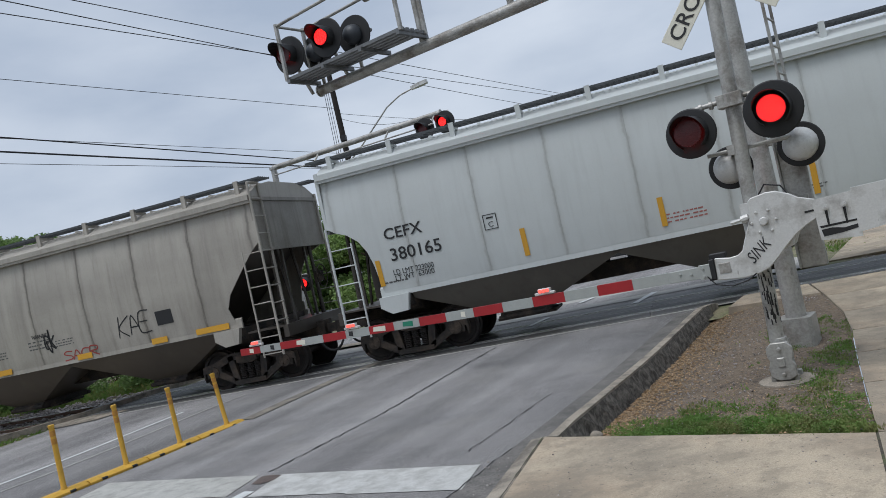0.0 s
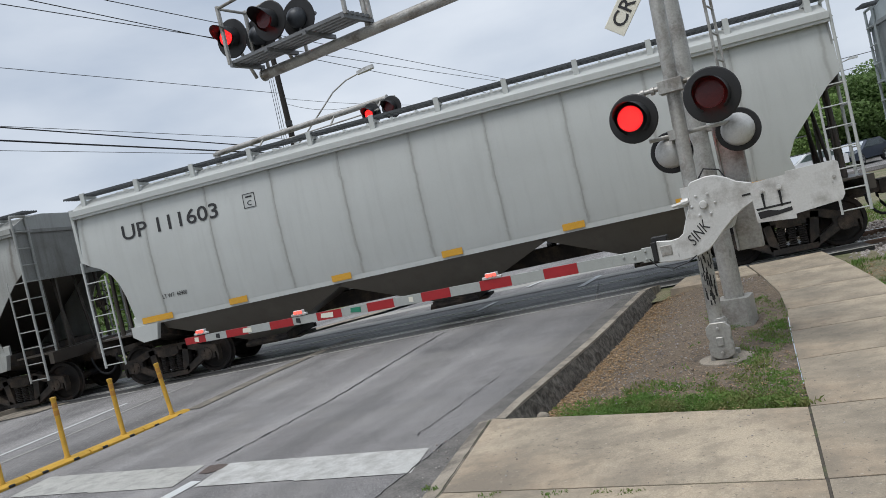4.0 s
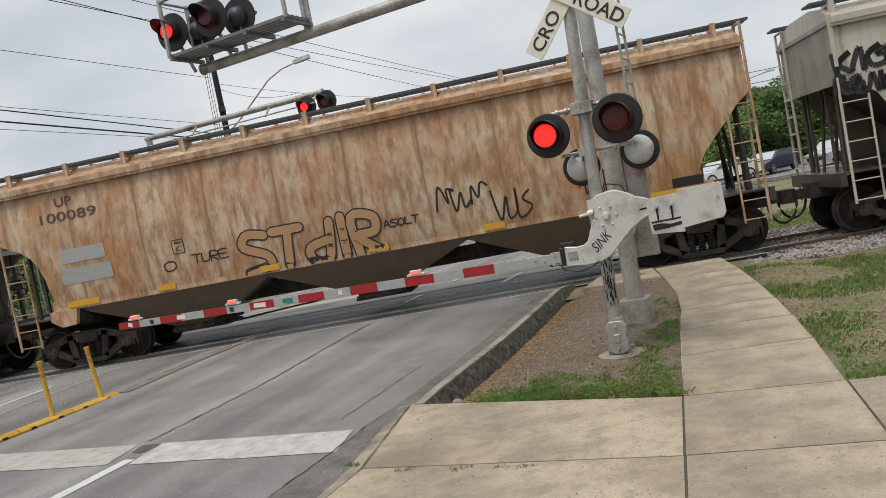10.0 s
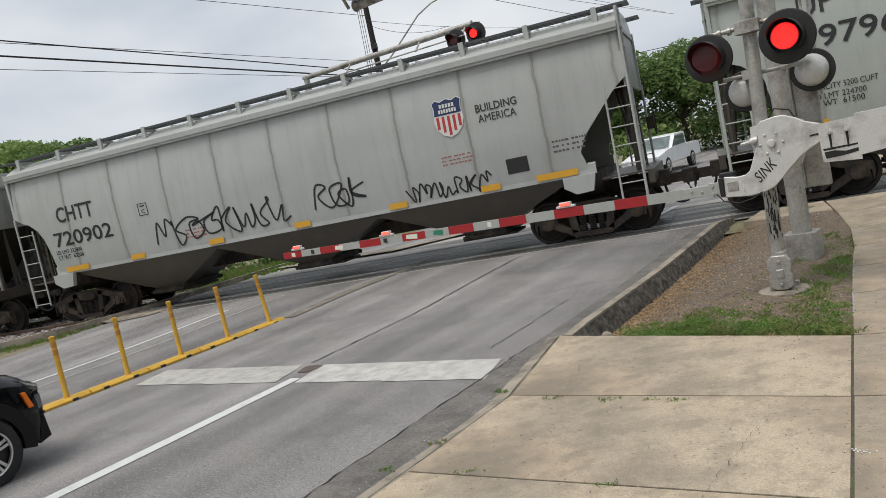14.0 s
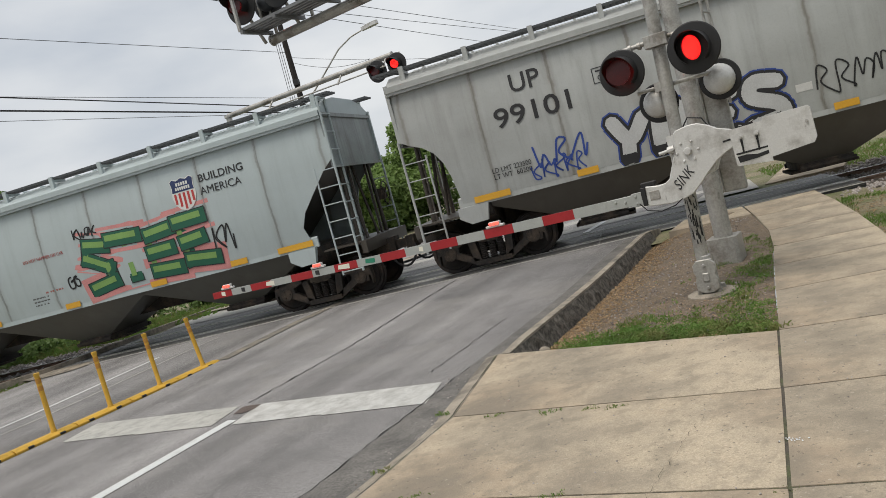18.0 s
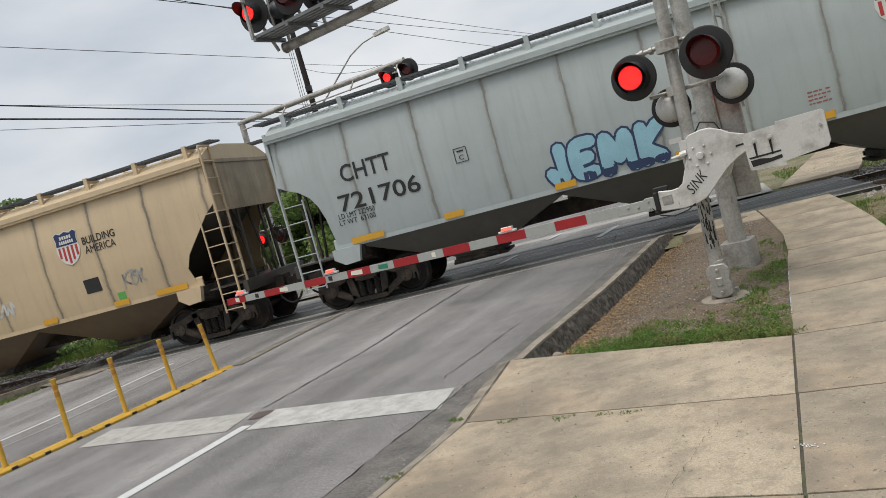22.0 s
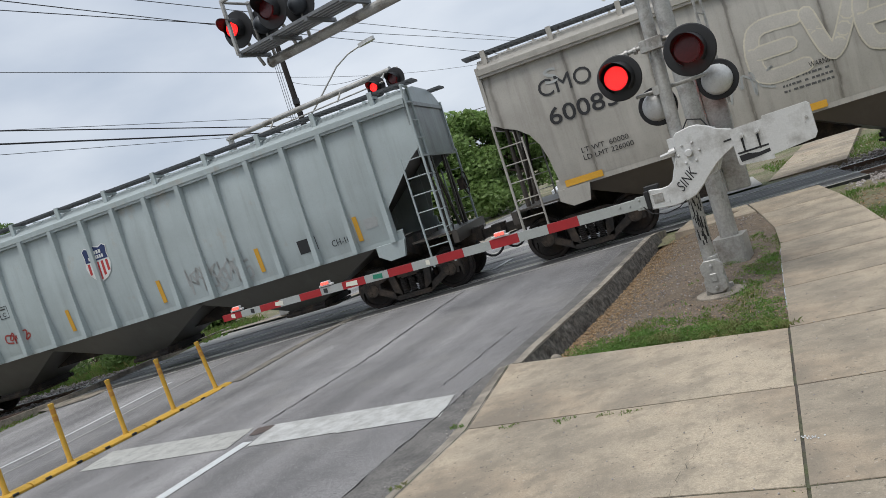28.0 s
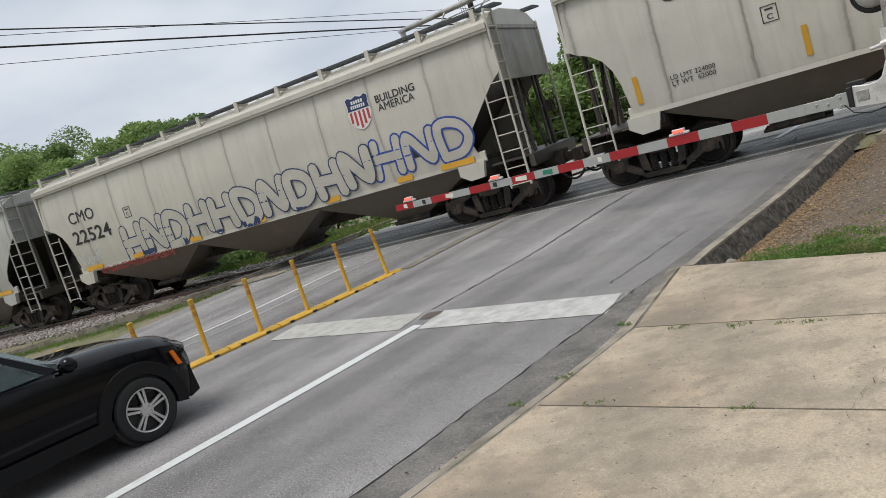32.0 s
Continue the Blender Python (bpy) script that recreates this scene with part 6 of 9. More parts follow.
mark(14, 'text', -5.4, 1.63, 'LT WT  62500', 0.1, 0.8, 'INK')
mark(14, 'plate', 5.63, 1.74, 0.24, 0.11, 'PATCH')
mark(15, 'text', -5.92, 2.88, 'CHTT', 0.37, 1.15, 'INK')
mark(15, 'text', -5.78, 2.28, '721706', 0.36, 1.84, 'INK')
mark(15, 'boxc', -3.87, 2.58)
mark(15, 'emblem', 4.26, 3.11, 0.78)
mark(15, 'text', 5.31, 3.13, 'BUILDING', 0.17, 0.87, 'INK')
mark(15, 'text', 5.3, 2.9, 'AMERICA', 0.16, 0.81, 'INK')
mark(15, 'tag', -1.18, 1.83, 'JEMK', 2.4, 0.92, 'LTBLUE', 'NAVY', {'stroke': 0.26, 'border': 0.045})
mark(15, 'plate', 5.5, 1.85, 0.45, 0.33, 'INK')
mark(15, 'small', 2.77, 1.82, 0.38, 0.28, 'INK_RED', 4)
mark(15, 'text', -6.38, 2.02, 'LD LMT 222950', 0.11, 0.83, 'INK')
mark(15, 'text', -6.4, 1.88, 'LT WT  63100', 0.11, 0.83, 'INK')
mark(15, 'scribble', 0.54, 2.04, 0.46, 0.29, 'GREYP', 0.02)
mark(15, 'plate', 0.19, 1.72, 0.23, 0.1, 'PATCH')
mark(16, 'text', -5.28, 2.99, 'CMO', 0.34, 0.88, 'INK')
mark(16, 'text', -5.11, 2.48, '265252', 0.35, 1.48, 'INK')
mark(16, 'text', -5.3, 2.0, 'LD LMT 223300', 0.12, 0.97, 'INK')
mark(16, 'text', -5.31, 1.84, 'LT WT  62700', 0.12, 0.94, 'INK')
mark(16, 'boxc', -3.85, 2.76)
mark(16, 'emblem', 3.91, 3.05, 0.78)
mark(16, 'text', 4.8, 3.08, 'BUILDING', 0.18, 0.92, 'INK')
mark(16, 'text', 4.79, 2.86, 'AMERICA', 0.18, 0.86, 'INK')
mark(16, 'plate', 4.25, 2.02, 0.44, 0.34, 'INK')
mark(16, 'scribble', 1.13, 1.98, 1.54, 0.35, 'PATCH', 0.03)
mark(16, 'plate', 4.92, 1.61, 0.21, 0.18, 'GREEN')
mark(16, 'scribble', 5.4, 1.95, 0.63, 0.37, 'GREYP', 0.02)
mark(16, 'small', -0.09, 1.88, 0.64, 0.1, 'INK', 2)
mark(16, 'scribble', -2.24, 1.96, 0.36, 0.35, 'INK', 0.012)
mark(17, 'poly', 'ORANGE', [(-5.86, 4.01), (6.44, 3.98), (7.23, 2.04), (5.72, 1.53), (1.42, 1.53), (-6.4, 1.38)])
mark(17, 'poly', 'DKGREEN', [(-6.32, 4.01), (-5.83, 4.01), (-6.49, 2.25), (-6.48, 1.45), (-6.99, 1.46), (-7.0, 2.37)])
mark(17, 'poly', 'DKGREEN', [(-4.8, 4.07), (-4.37, 4.06), (-4.7, 3.15)])
mark(17, 'poly', 'DKGREEN', [(-4.61, 2.17), (-3.9, 2.12), (-4.15, 1.43), (-4.37, 1.39)])
mark(17, 'poly', 'DKGREEN', [(-3.46, 4.03), (-2.34, 4.04), (-2.74, 2.94), (-3.67, 3.03)])
mark(17, 'poly', 'DKGREEN', [(-2.87, 2.92), (-2.73, 2.93), (-2.34, 1.41), (-2.5, 1.39)])
mark(17, 'poly', 'DKGREEN', [(-1.71, 3.53), (-1.18, 3.51), (-1.23, 3.01), (-1.79, 3.04)])
mark(17, 'poly', 'DKGREEN', [(-1.84, 2.3), (-1.04, 2.37), (-1.35, 1.59), (-1.26, 1.35), (-1.4, 1.34)])
mark(17, 'poly', 'DKGREEN', [(-0.62, 4.06), (-0.03, 4.07), (-0.27, 3.31), (-0.4, 3.27)])
mark(17, 'poly', 'DKGREEN', [(-0.38, 3.34), (-0.25, 3.3), (0.44, 1.43), (0.29, 1.42)])
mark(17, 'poly', 'DKGREEN', [(0.85, 3.75), (1.52, 3.72), (1.47, 3.48), (0.81, 3.5)])
mark(17, 'poly', 'DKGREEN', [(2.17, 4.08), (2.33, 4.08), (2.21, 3.64), (2.52, 3.59), (2.17, 1.46), (1.54, 1.43), (2.19, 3.65)])
mark(17, 'poly', 'DKGREEN', [(0.96, 2.96), (1.98, 2.95), (1.55, 1.46)])
mark(17, 'poly', 'DKGREEN', [(3.61, 4.11), (4.01, 4.11), (3.78, 3.24), (3.66, 3.39)])
mark(17, 'poly', 'DKGREEN', [(3.68, 3.44), (3.8, 3.32), (4.02, 1.45), (3.89, 1.44)])
mark(17, 'poly', 'DKGREEN', [(5.2, 3.19), (5.65, 3.37), (5.42, 2.21), (5.01, 2.22)])
mark(17, 'poly', 'DKGREEN', [(6.44, 4.04), (6.59, 4.06), (7.18, 2.26), (7.05, 2.24)])
mark(17, 'poly', 'CREAM', [(-3.4, 3.96), (-2.74, 3.98), (-3.04, 3.07), (-3.57, 3.11)])
mark(17, 'poly', 'CREAM', [(1.13, 2.89), (1.88, 2.88), (1.59, 1.73)])
mark(17, 'poly', 'CREAM', [(0.96, 3.71), (1.13, 3.71), (1.09, 3.56), (0.94, 3.56)])
mark(17, 'poly', 'OCHRE', [(-5.86, 4.0), (-4.5, 4.0), (-4.15, 3.3), (-4.45, 2.5), (-3.95, 2.0), (-4.4, 1.46), (-6.38, 1.46)])
mark(17, 'plate', -5.69, 2.62, 0.76, 0.25, 'PATCH2')
mark(17, 'plate', -5.51, 2.18, 1.10, 0.25, 'PATCH2')
mark(17, 'text', -5.69, 2.62, 'TILX', 0.21, 0.68, 'INK')
mark(17, 'text', -5.51, 2.18, '519657', 0.22, 1.05, 'INK')
mark(17, 'spray', 7.0, 3.62, 'DBR', 0.26, 0.95, 'DKGREEN', 0.05)
mark(17, 'spray', 7.1, 3.28, 'HAP', 0.26, 0.85, 'DKGREEN', 0.06)
mark(17, 'plate', -3.92, 2.41, 0.26, 0.23, 'PATCH')
mark(17, 'plate', 4.64, 1.83, 0.38, 0.29, 'INK')
mark(18, 'emblem', 3.93, 3.31, 0.8)
mark(18, 'text', 4.96, 3.43, 'BUILDING', 0.18, 1.13, 'INK')
mark(18, 'text', 4.91, 3.19, 'AMERICA', 0.18, 1.05, 'INK')
mark(18, 'spray', -0.87, 1.95, 'RiOT', 0.58, 1.47, 'RED', 0.065)
mark(18, 'spray', 0.22, 1.9, 'Z', 0.43, 0.5, 'INK', 0.065)
mark(18, 'spray', 0.92, 1.92, 'in', 0.42, 0.52, 'GREYP', 0.065)
mark(18, 'spray', 2.23, 2.02, 'CAGE', 0.52, 1.46, 'BLUE', 0.065)
mark(18, 'spray', 3.35, 1.88, 'Z', 0.49, 0.58, 'RED', 0.065)
mark(18, 'plate', 4.57, 2.02, 0.54, 0.32, 'INK')
mark(18, 'plate', 5.47, 1.89, 0.27, 0.13, 'GREEN')
mark(18, 'plate', 5.72, 1.87, 0.26, 0.13, 'PATCH')
mark(18, 'scribble', 4.07, 1.83, 0.94, 0.54, 'INK', 0.012)
mark(18, 'text', -6.69, 3.12, 'UP', 0.32, 0.66, 'INK')
mark(18, 'text', -6.56, 2.5, '95698', 0.32, 1.69, 'INK')
mark(19, 'text', -6.12, 3.35, 'CMO', 0.33, 1.05, 'INK')
mark(19, 'text', -5.92, 2.78, '60083', 0.34, 1.35, 'INK')
mark(19, 'text', -6.34, 3.54, 'S', 0.3, 0.27, 'GREYP')
mark(19, 'text', -5.73, 1.98, 'LT WT  60000', 0.1, 0.92, 'INK')
mark(19, 'text', -5.7, 1.83, 'LD LMT 226000', 0.1, 0.98, 'INK')
mark(19, 'tag', -1.43, 2.64, 'EVE', 2.79, 1.12, 'CAR19', 'PATCH2', {'stroke': 0.2, 'border': 0.03})
mark(19, 'text', -1.69, 2.19, 'WARNING', 0.1, 0.47, 'INK')
mark(19, 'small', -2.0, 1.96, 0.86, 0.31, 'INK', 3)
mark(19, 'scribble', -2.92, 2.17, 0.79, 0.52, 'GREYP', 0.02)
mark(20, 'text', -4.93, 2.78, 'U P', 0.31, 0.86, 'INK')
mark(20, 'text', -5.31, 2.22, '89', 0.31, 0.46, 'INK')
mark(20, 'text', -4.56, 2.17, '99', 0.31, 0.48, 'INK')
mark(20, 'text', -3.84, 2.24, '8', 0.31, 0.2, 'INK')
mark(20, 'text', -4.85, 1.93, 'LD LMT 222700', 0.11, 1.14, 'INK')
mark(20, 'text', -4.87, 1.78, 'LT WT  63800', 0.11, 1.12, 'INK')
mark(20, 'boxc', -2.92, 2.52)
mark(20, 'scribble', -2.8, 1.85, 0.73, 0.32, 'INK_RED', 0.02)
mark(20, 'emblem', 0.07, 2.94, 0.8)
mark(20, 'plate', 5.19, 1.84, 0.44, 0.3, 'INK')
mark(20, 'text', 5.99, 1.71, 'CH-100', 0.14, 0.51, 'INK')
mark(20, 'scribble', 2.97, 1.77, 1.61, 0.52, 'GREYP', 0.025)
mark(20, 'scribble', 2.81, 1.93, 1.42, 0.42, 'GREYP', 0.02)
mark(20, 'plate', 6.72, 1.89, 0.29, 0.22, 'GREYP')
mark(21, 'poly', 'GBLUE', [(4.61, 3.71), (4.94, 3.7), (5.06, 4.08), (4.73, 4.09)])
mark(21, 'poly', 'GBLUE', [(5.03, 3.7), (5.36, 3.69), (5.48, 4.07), (5.15, 4.08)])
mark(21, 'poly', 'GBLUE', [(5.44, 3.69), (5.77, 3.68), (5.88, 4.06), (5.56, 4.07)])
mark(21, 'poly', 'GBLUE', [(5.85, 3.69), (6.17, 3.68), (6.29, 4.05), (5.97, 4.06)])
mark(21, 'plate', 4.43, 1.79, 0.47, 0.28, 'INK')
mark(21, 'plate', 6.12, 1.67, 0.22, 0.13, 'GREEN')
mark(21, 'small', 5.73, 1.91, 0.64, 0.24, 'INK', 3)
mark(21, 'text', -5.74, 2.74, 'CMO', 0.28, 0.72, 'INK')
mark(21, 'text', -5.65, 2.28, '22386', 0.3, 0.89, 'INK')
mark(21, 'boxc', -4.11, 2.57)
mark(21, 'text', -5.62, 1.8, 'LD LMT 225200', 0.1, 0.82, 'INK')
mark(21, 'text', -5.69, 1.67, 'LT WT  60800', 0.1, 0.77, 'INK')
mark(21, 'small', -2.57, 1.75, 0.42, 0.17, 'INK_RED', 3)
mark(22, 'emblem', 5.15, 3.21, 0.81)
mark(22, 'text', 6.02, 3.29, 'BUILDING', 0.16, 1.06, 'INK')
mark(22, 'text', 5.99, 3.09, 'AMERICA', 0.16, 0.98, 'INK')
mark(22, 'text', -5.45, 3.44, 'CMO', 0.35, 1.17, 'INK')
mark(22, 'text', -3.71, 3.46, '101208', 0.34, 1.64, 'INK')
mark(22, 'boxc', -4.28, 2.49)
mark(22, 'text', -5.78, 1.9, 'LD LMT 224000', 0.09, 0.83, 'INK')
mark(22, 'text', -5.78, 1.78, 'LT WT  62000', 0.09, 0.81, 'INK')
mark(22, 'small', 5.78, 1.84, 0.66, 0.25, 'INK', 3)
mark(22, 'small', 0.65, 1.65, 0.63, 0.19, 'INK_RED', 3)
mark(23, 'text', -6.03, 3.02, 'CMO', 0.34, 1.13, 'INK')
mark(23, 'text', -5.83, 2.43, '22524', 0.4, 1.68, 'INK')
mark(23, 'boxc', -4.12, 2.71)
mark(23, 'emblem', 4.24, 3.23, 0.76)
mark(23, 'text', 5.26, 3.36, 'BUILDING', 0.17, 1.05, 'INK')
mark(23, 'text', 5.24, 3.16, 'AMERICA', 0.17, 0.97, 'INK')
mark(23, 'tag', -0.3, 1.92, 'HNDHHDNDHN', 8.9, 1.05, 'CAR23', 'NAVY', {'stroke': 0.24, 'border': 0.034, 'tilt': 0.012})
mark(23, 'tag', 5.46, 2.02, 'HND', 2.68, 1.0, 'CAR23', 'BLUE', {'stroke': 0.2, 'border': 0.045})
mark(23, 'plate', 5.37, 1.95, 0.36, 0.23, 'INK')
mark(23, 'scribble', -4.49, 1.28, 3.16, 0.2, 'INK_RED', 0.014)
mark(23, 'scribble', -6.26, 1.78, 1.04, 0.41, 'PATCH', 0.02)

# letter shapes are made once, while the scene is still small
for k, items in MARKS.items():
    for item in items:
        if item[0] == "text":
            text_mesh(item[3], TONES[item[6]], item[5], item[4], 0.010 if item[4] > 0.15 and "M" not in item[3] else 0.0)

# ---------------------------------------------------------------- the train
CAR_PITCH, LEAD = 17.2, -3.3


# small changes of pace: seconds and metres ahead of the steady run
PACE = [(0, -0.00), (1, 0.17), (2.2, 0.40), (5, 0.69), (6, 0.64), (7.2, 0.54), (8, 0.63), (8.3, 0.63), (9, 0.57), (10.1, 0.37), (12, -0.03), (13, -0.14), (14.2, -0.26), (15, -0.29), (17.6, -0.36), (19, -0.25), (20, -0.19), (21.5, -0.19), (23, -0.07), (24, 0.17), (24.4, 0.20), (25, 0.08), (28, 0.09), (29, 0.11), (30.5, 0.51), (31, 0.96), (31.6, 1.42), (32, 1.75)]
SHIFT = [-0.05, -0.1, 0.06, 0.29, 0.1, -0.5, -0.66, -0.6, -0.86, -0.82, -0.76, -0.95, -1.11, -0.93, -0.58, -0.69, -1.01, -0.77, -0.26, -0.02, -0.32, -0.8, -0.99, -1.09, -1.09]
LONGER = [0.0, 0.04, -0.17, -0.05, 0.26, 0.36, -0.17, 0.11, 0.13, -0.16, 0.09, 0.08, 0.08, -0.18, -0.08, 0.17, 0.13, -0.28, -0.11, -0.11, 0.41, 0.05, 0.21, 0.0, -0.0]


def train_at(t):
    """How far the train has rolled."""
    extra = float(np.interp(t, [p[0] for p in PACE], [p[1] for p in PACE]))
    return LEAD + 11.45 * t + 0.0135 * t * t + extra


def car_x(k, t):
    return train_at(t) - CAR_PITCH * k + SHIFT[k] + TRUCKS


CARS = []
for k in range(25):
    rust = {7: ((0.43, 0.20, 0.078), 0.50), 8: ((0.30, 0.14, 0.07), 0.74), 20: ((0.36, 0.22, 0.10), 0.72)}.get(k)
    soil = {0: 0.12, 3: 0.12, 5: 0.3, 9: 0.2, 10: 0.2, 13: 0.14, 14: 0.14, 15: 0.18, 16: 0.2, 18: 0.18, 21: 0.2, 22: 0.22, 23: 0.2}.get(k, (0.32, 0.42, 0.25)[k % 3])
    grime = dict(dirt=(0.22, 0.125, 0.07) if k == 7 else (0.09, 0.075, 0.06), amount=soil, rust=rust[0] if rust else None, rust_at=rust[1] if rust else 0.7)
    paint = car_paint("hopper_paint", PAINTS[k], **grime)
    side = paint if k == 20 else car_paint("hopper_side_paint", PAINTS[k], seams=((0.27, 0.14, 0.07) if k == 7 else SEAM_TONES[k % 3], {0: 0.3, 3: 0.35, 8: 0.25, 9: 0.55, 10: 0.5, 11: 0.55, 13: 0.55, 21: 0.45, 22: 0.6, 23: 0.4}.get(k, (0.85, 0.95, 0.7)[k % 3])), **grime)
    # bays: body colour cut to a quarter for underbody shade, with grime on top
    spec = {"paint": paint, "side": side, "end": car_paint("hopper_end_shade_grime", tuple(c * 0.72 for c in PAINTS[k]), amount=0.85), "sill": TONES["ORANGE"] if k == 17 else paint, "label": NAMES[k] + " covered hopper car rolling on the rails", "ribs": k == 20, "upright": k in (0, 20, 21, 22), "longer": LONGER[k], "bays": car_paint("hopper_bay_shade_grime", tuple(c * f for c, f in zip(PAINTS[k], (0.27, 0.24, 0.21))), amount=0.5), "marks": MARKS.get(k, ())}
    CARS.append(hopper_car(spec, k))

# ---------------------------------------------------------------- crossing signal with gate
LEVEL_TURN = math.degrees(math.atan2(-ALONG.x, ALONG.y))     # things square to the road


def flasher_lamp(parent, m, disc=0.25, visor=0.30, back=True, housing=None):
    """A round signal lamp: black disc, hood and red lens with a lit panel that swings to the front."""
    lamp = put("flasher", mesh_of(disc_shape(disc), BLACK, True), parent, m, "round black signal disc with hood")
    bm = bmesh.new()
    n = 26
    for i in range(n):
        a0, a1 = math.radians(-55 + 290 * i / n), math.radians(-55 + 290 * (i + 1) / n)
        r0, r1 = 0.172, 0.160
        d0 = visor * (0.35 + 0.65 * max(0, math.sin(a0)) ** 0.6)
        d1 = visor * (0.35 + 0.65 * max(0, math.sin(a1)) ** 0.6)
        q = []
        for a, d in ((a0, d0), (a1, d1)):
            q.append((r0 * math.cos(a), -0.02, r0 * math.sin(a)))
            q.append((r1 * math.cos(a), -0.02 - d, r1 * math.sin(a)))
        sheet(bm, [q[0], q[1], q[3], q[2]])
    bmesh.ops.remove_doubles(bm, verts=bm.verts, dist=0.0005)
    bmesh.ops.solidify(bm, geom=bm.faces[:], thickness=0.004)
    part("hood", bm, BLACK, lamp, smooth=True)
    bm = bmesh.new()
    lathe(bm, [(0.158, -0.010), (0.150, -0.012), (0.05, -0.010), (0.004, -0.010)], 28)
    part("lens", bm, LENS_DARK, lamp, "dark red lens", smooth=True)
    if back:
        bm = bmesh.new()
        lathe(bm, [(0.16, 0.01), (0.165, 0.05), (0.14, 0.13), (0.08, 0.18), (0.02, 0.195)], 22)
        part("housing", bm, housing or ALU, lamp, smooth=True)
    bm = bmesh.new()
    lathe(bm, [(0.128, -0.002), (0.126, 0.002)], 26)
    lit = part("lit_panel", bm, LENS_LIT, lamp, "turning lamp panel, glowing red on one face", pose(0, -0.15, 0))
    bm = bmesh.new()
    lathe(bm, [(0.132, 0.003), (0.132, 0.008), (0.06, 0.014), (0.01, 0.015)], 26)
    part("panel_back", bm, LENS_DARK, lit, "dark red back of the panel", smooth=True)
    bm = bmesh.new()
    for i in range(-8, 9):
        for j in range(-9, 10):
            x, z = i * 0.0185 + (j % 2) * 0.00925, j * 0.016
            if x * x + z * z < 0.118 ** 2:
                box(bm, (x, -0.004, z), (0.0085, 0.002, 0.0085))
    put("led_dots", shared_mesh("led_dots", bm, LED_DOT), lit)
    return lit


DARK_HOUSING = material("dark_lamp_housing", (0.045, 0.05, 0.058), 0.5, 0.2, vary=0.2, bump=0.05)


def shared_mesh(key, bm, mat):
    if key not in SHARED:
        SHARED[key] = mesh_of(bm, mat)
    else:
        bm.free()
    return SHARED[key]


def disc_shape(r):
    bm = bmesh.new()
    lathe(bm, [(0.158, -0.020), (r - 0.012, -0.012), (r, 0.0), (r - 0.01, 0.010), (0.10, 0.016)], 36)
    return bm


FLASH_R, FLASH_L = [], []
MAST = (2.97, 1.06, 0.10)
signal = root("crossing_signal", pose(*MAST, 0, 0, LEVEL_TURN), "crossing signal with red flashers on a slim grey post", "crossing signal")
bm = bmesh.new()
rod(bm, (-0.02, 0, 0.42), (0.11, 0, 4.6), 0.072, 18)
part("post", bm, GALV, signal, "slim grey steel post", smooth=True)
bm = bmesh.new()
rod(bm, (0, 0, 0.03), (0, 0, 0.46), 0.105, 14, 0.075)
for i in range(4):
    a = math.radians(45 + 90 * i)
    rod(bm, (0.1 * math.cos(a), 0.1 * math.sin(a), 0.03), (0.085 * math.cos(a), 0.085 * math.sin(a), 0.42), 0.026, 8)
    box(bm, (0.15 * math.cos(a), 0.15 * math.sin(a), 0.07), (0.05, 0.05, 0.06))
prism(bm, [(-0.12, 0.10), (-0.12, 0.20), (-0.10, 0.25), (-0.12, 0.30), (-0.12, 0.38), (-0.07, 0.43), (0.07, 0.43), (0.12, 0.38), (0.12, 0.30), (0.10, 0.25), (0.12, 0.20), (0.12, 0.10), (0.05, 0.06), (-0.05, 0.06)], -0.15, -0.10)
box(bm, (0, -0.155, 0.24), (0.07, 0.02, 0.09))
for z in (0.12, 0.37):
    rod(bm, (0, -0.15, z), (0, -0.175, z), 0.02, 8)
part("base_casting", bm, GALV, signal, "cast junction box base", bevel=0.006)
rnd = random.Random(8)
bm = bmesh.new()
for _ in range(46):
    a, z, hgt = radians(-90 + rnd.gauss(0, 42)), rnd.uniform(0.62, 1.25), rnd.uniform(0.02, 0.11)
    ring = []
    for da, dz in ((-0.10, -1), (0.10, -1.2), (0.07, 1), (-0.06, 1.1)):
        x = -0.018 + 0.031 * (z - 0.42)
        ring.append((x + 0.0735 * math.cos(a + da), 0.0735 * math.sin(a + da), z + dz * hgt / 2))
    sheet(bm, ring)
part("scuff", bm, BLACK, signal, "black scuffed paint on the post")["kind"] = "stuff"
bm = bmesh.new()
lathe(bm, [(0.27, 0.0), (0.27, 0.035), (0.20, 0.05), (0.05, 0.05)], 20, "z")
part("footing", bm, KERB, signal, "round concrete footing", smooth=True)
bm = bmesh.new()
box(bm, (0.05, -0.02, 2.84), (0.24, 0.19, 0.13))
for x in (-0.14, 0.23, -0.24, 0.33):
    rod(bm, (x - 0.02, -0.02, 2.84), (x + 0.02, -0.02, 2.84), 0.042, 10)
rod(bm, (-0.38, -0.02, 2.84), (0.42, -0.02, 2.86), 0.026, 10)
for x in (-0.37, 0.41):
    rod(bm, (x, -0.02, 2.85), (x, -0.04, 2.60), 0.024, 8)
part("crossarm", bm, GALV, signal, "grey lamp bracket", bevel=0.004)
FLASH_R.append(flasher_lamp(signal, pose(0.42, -0.14, 2.64), 0.272))
FLASH_L.append(flasher_lamp(signal, pose(-0.36, -0.14, 2.61), 0.25))
bm = bmesh.new()
box(bm, (0.0, 0.05, 2.36), (0.16, 0.2, 0.10))
rod(bm, (-0.3, 0.1, 2.36), (0.5, 0.1, 2.36), 0.022, 10)
part("rear_crossarm", bm, GALV, signal)
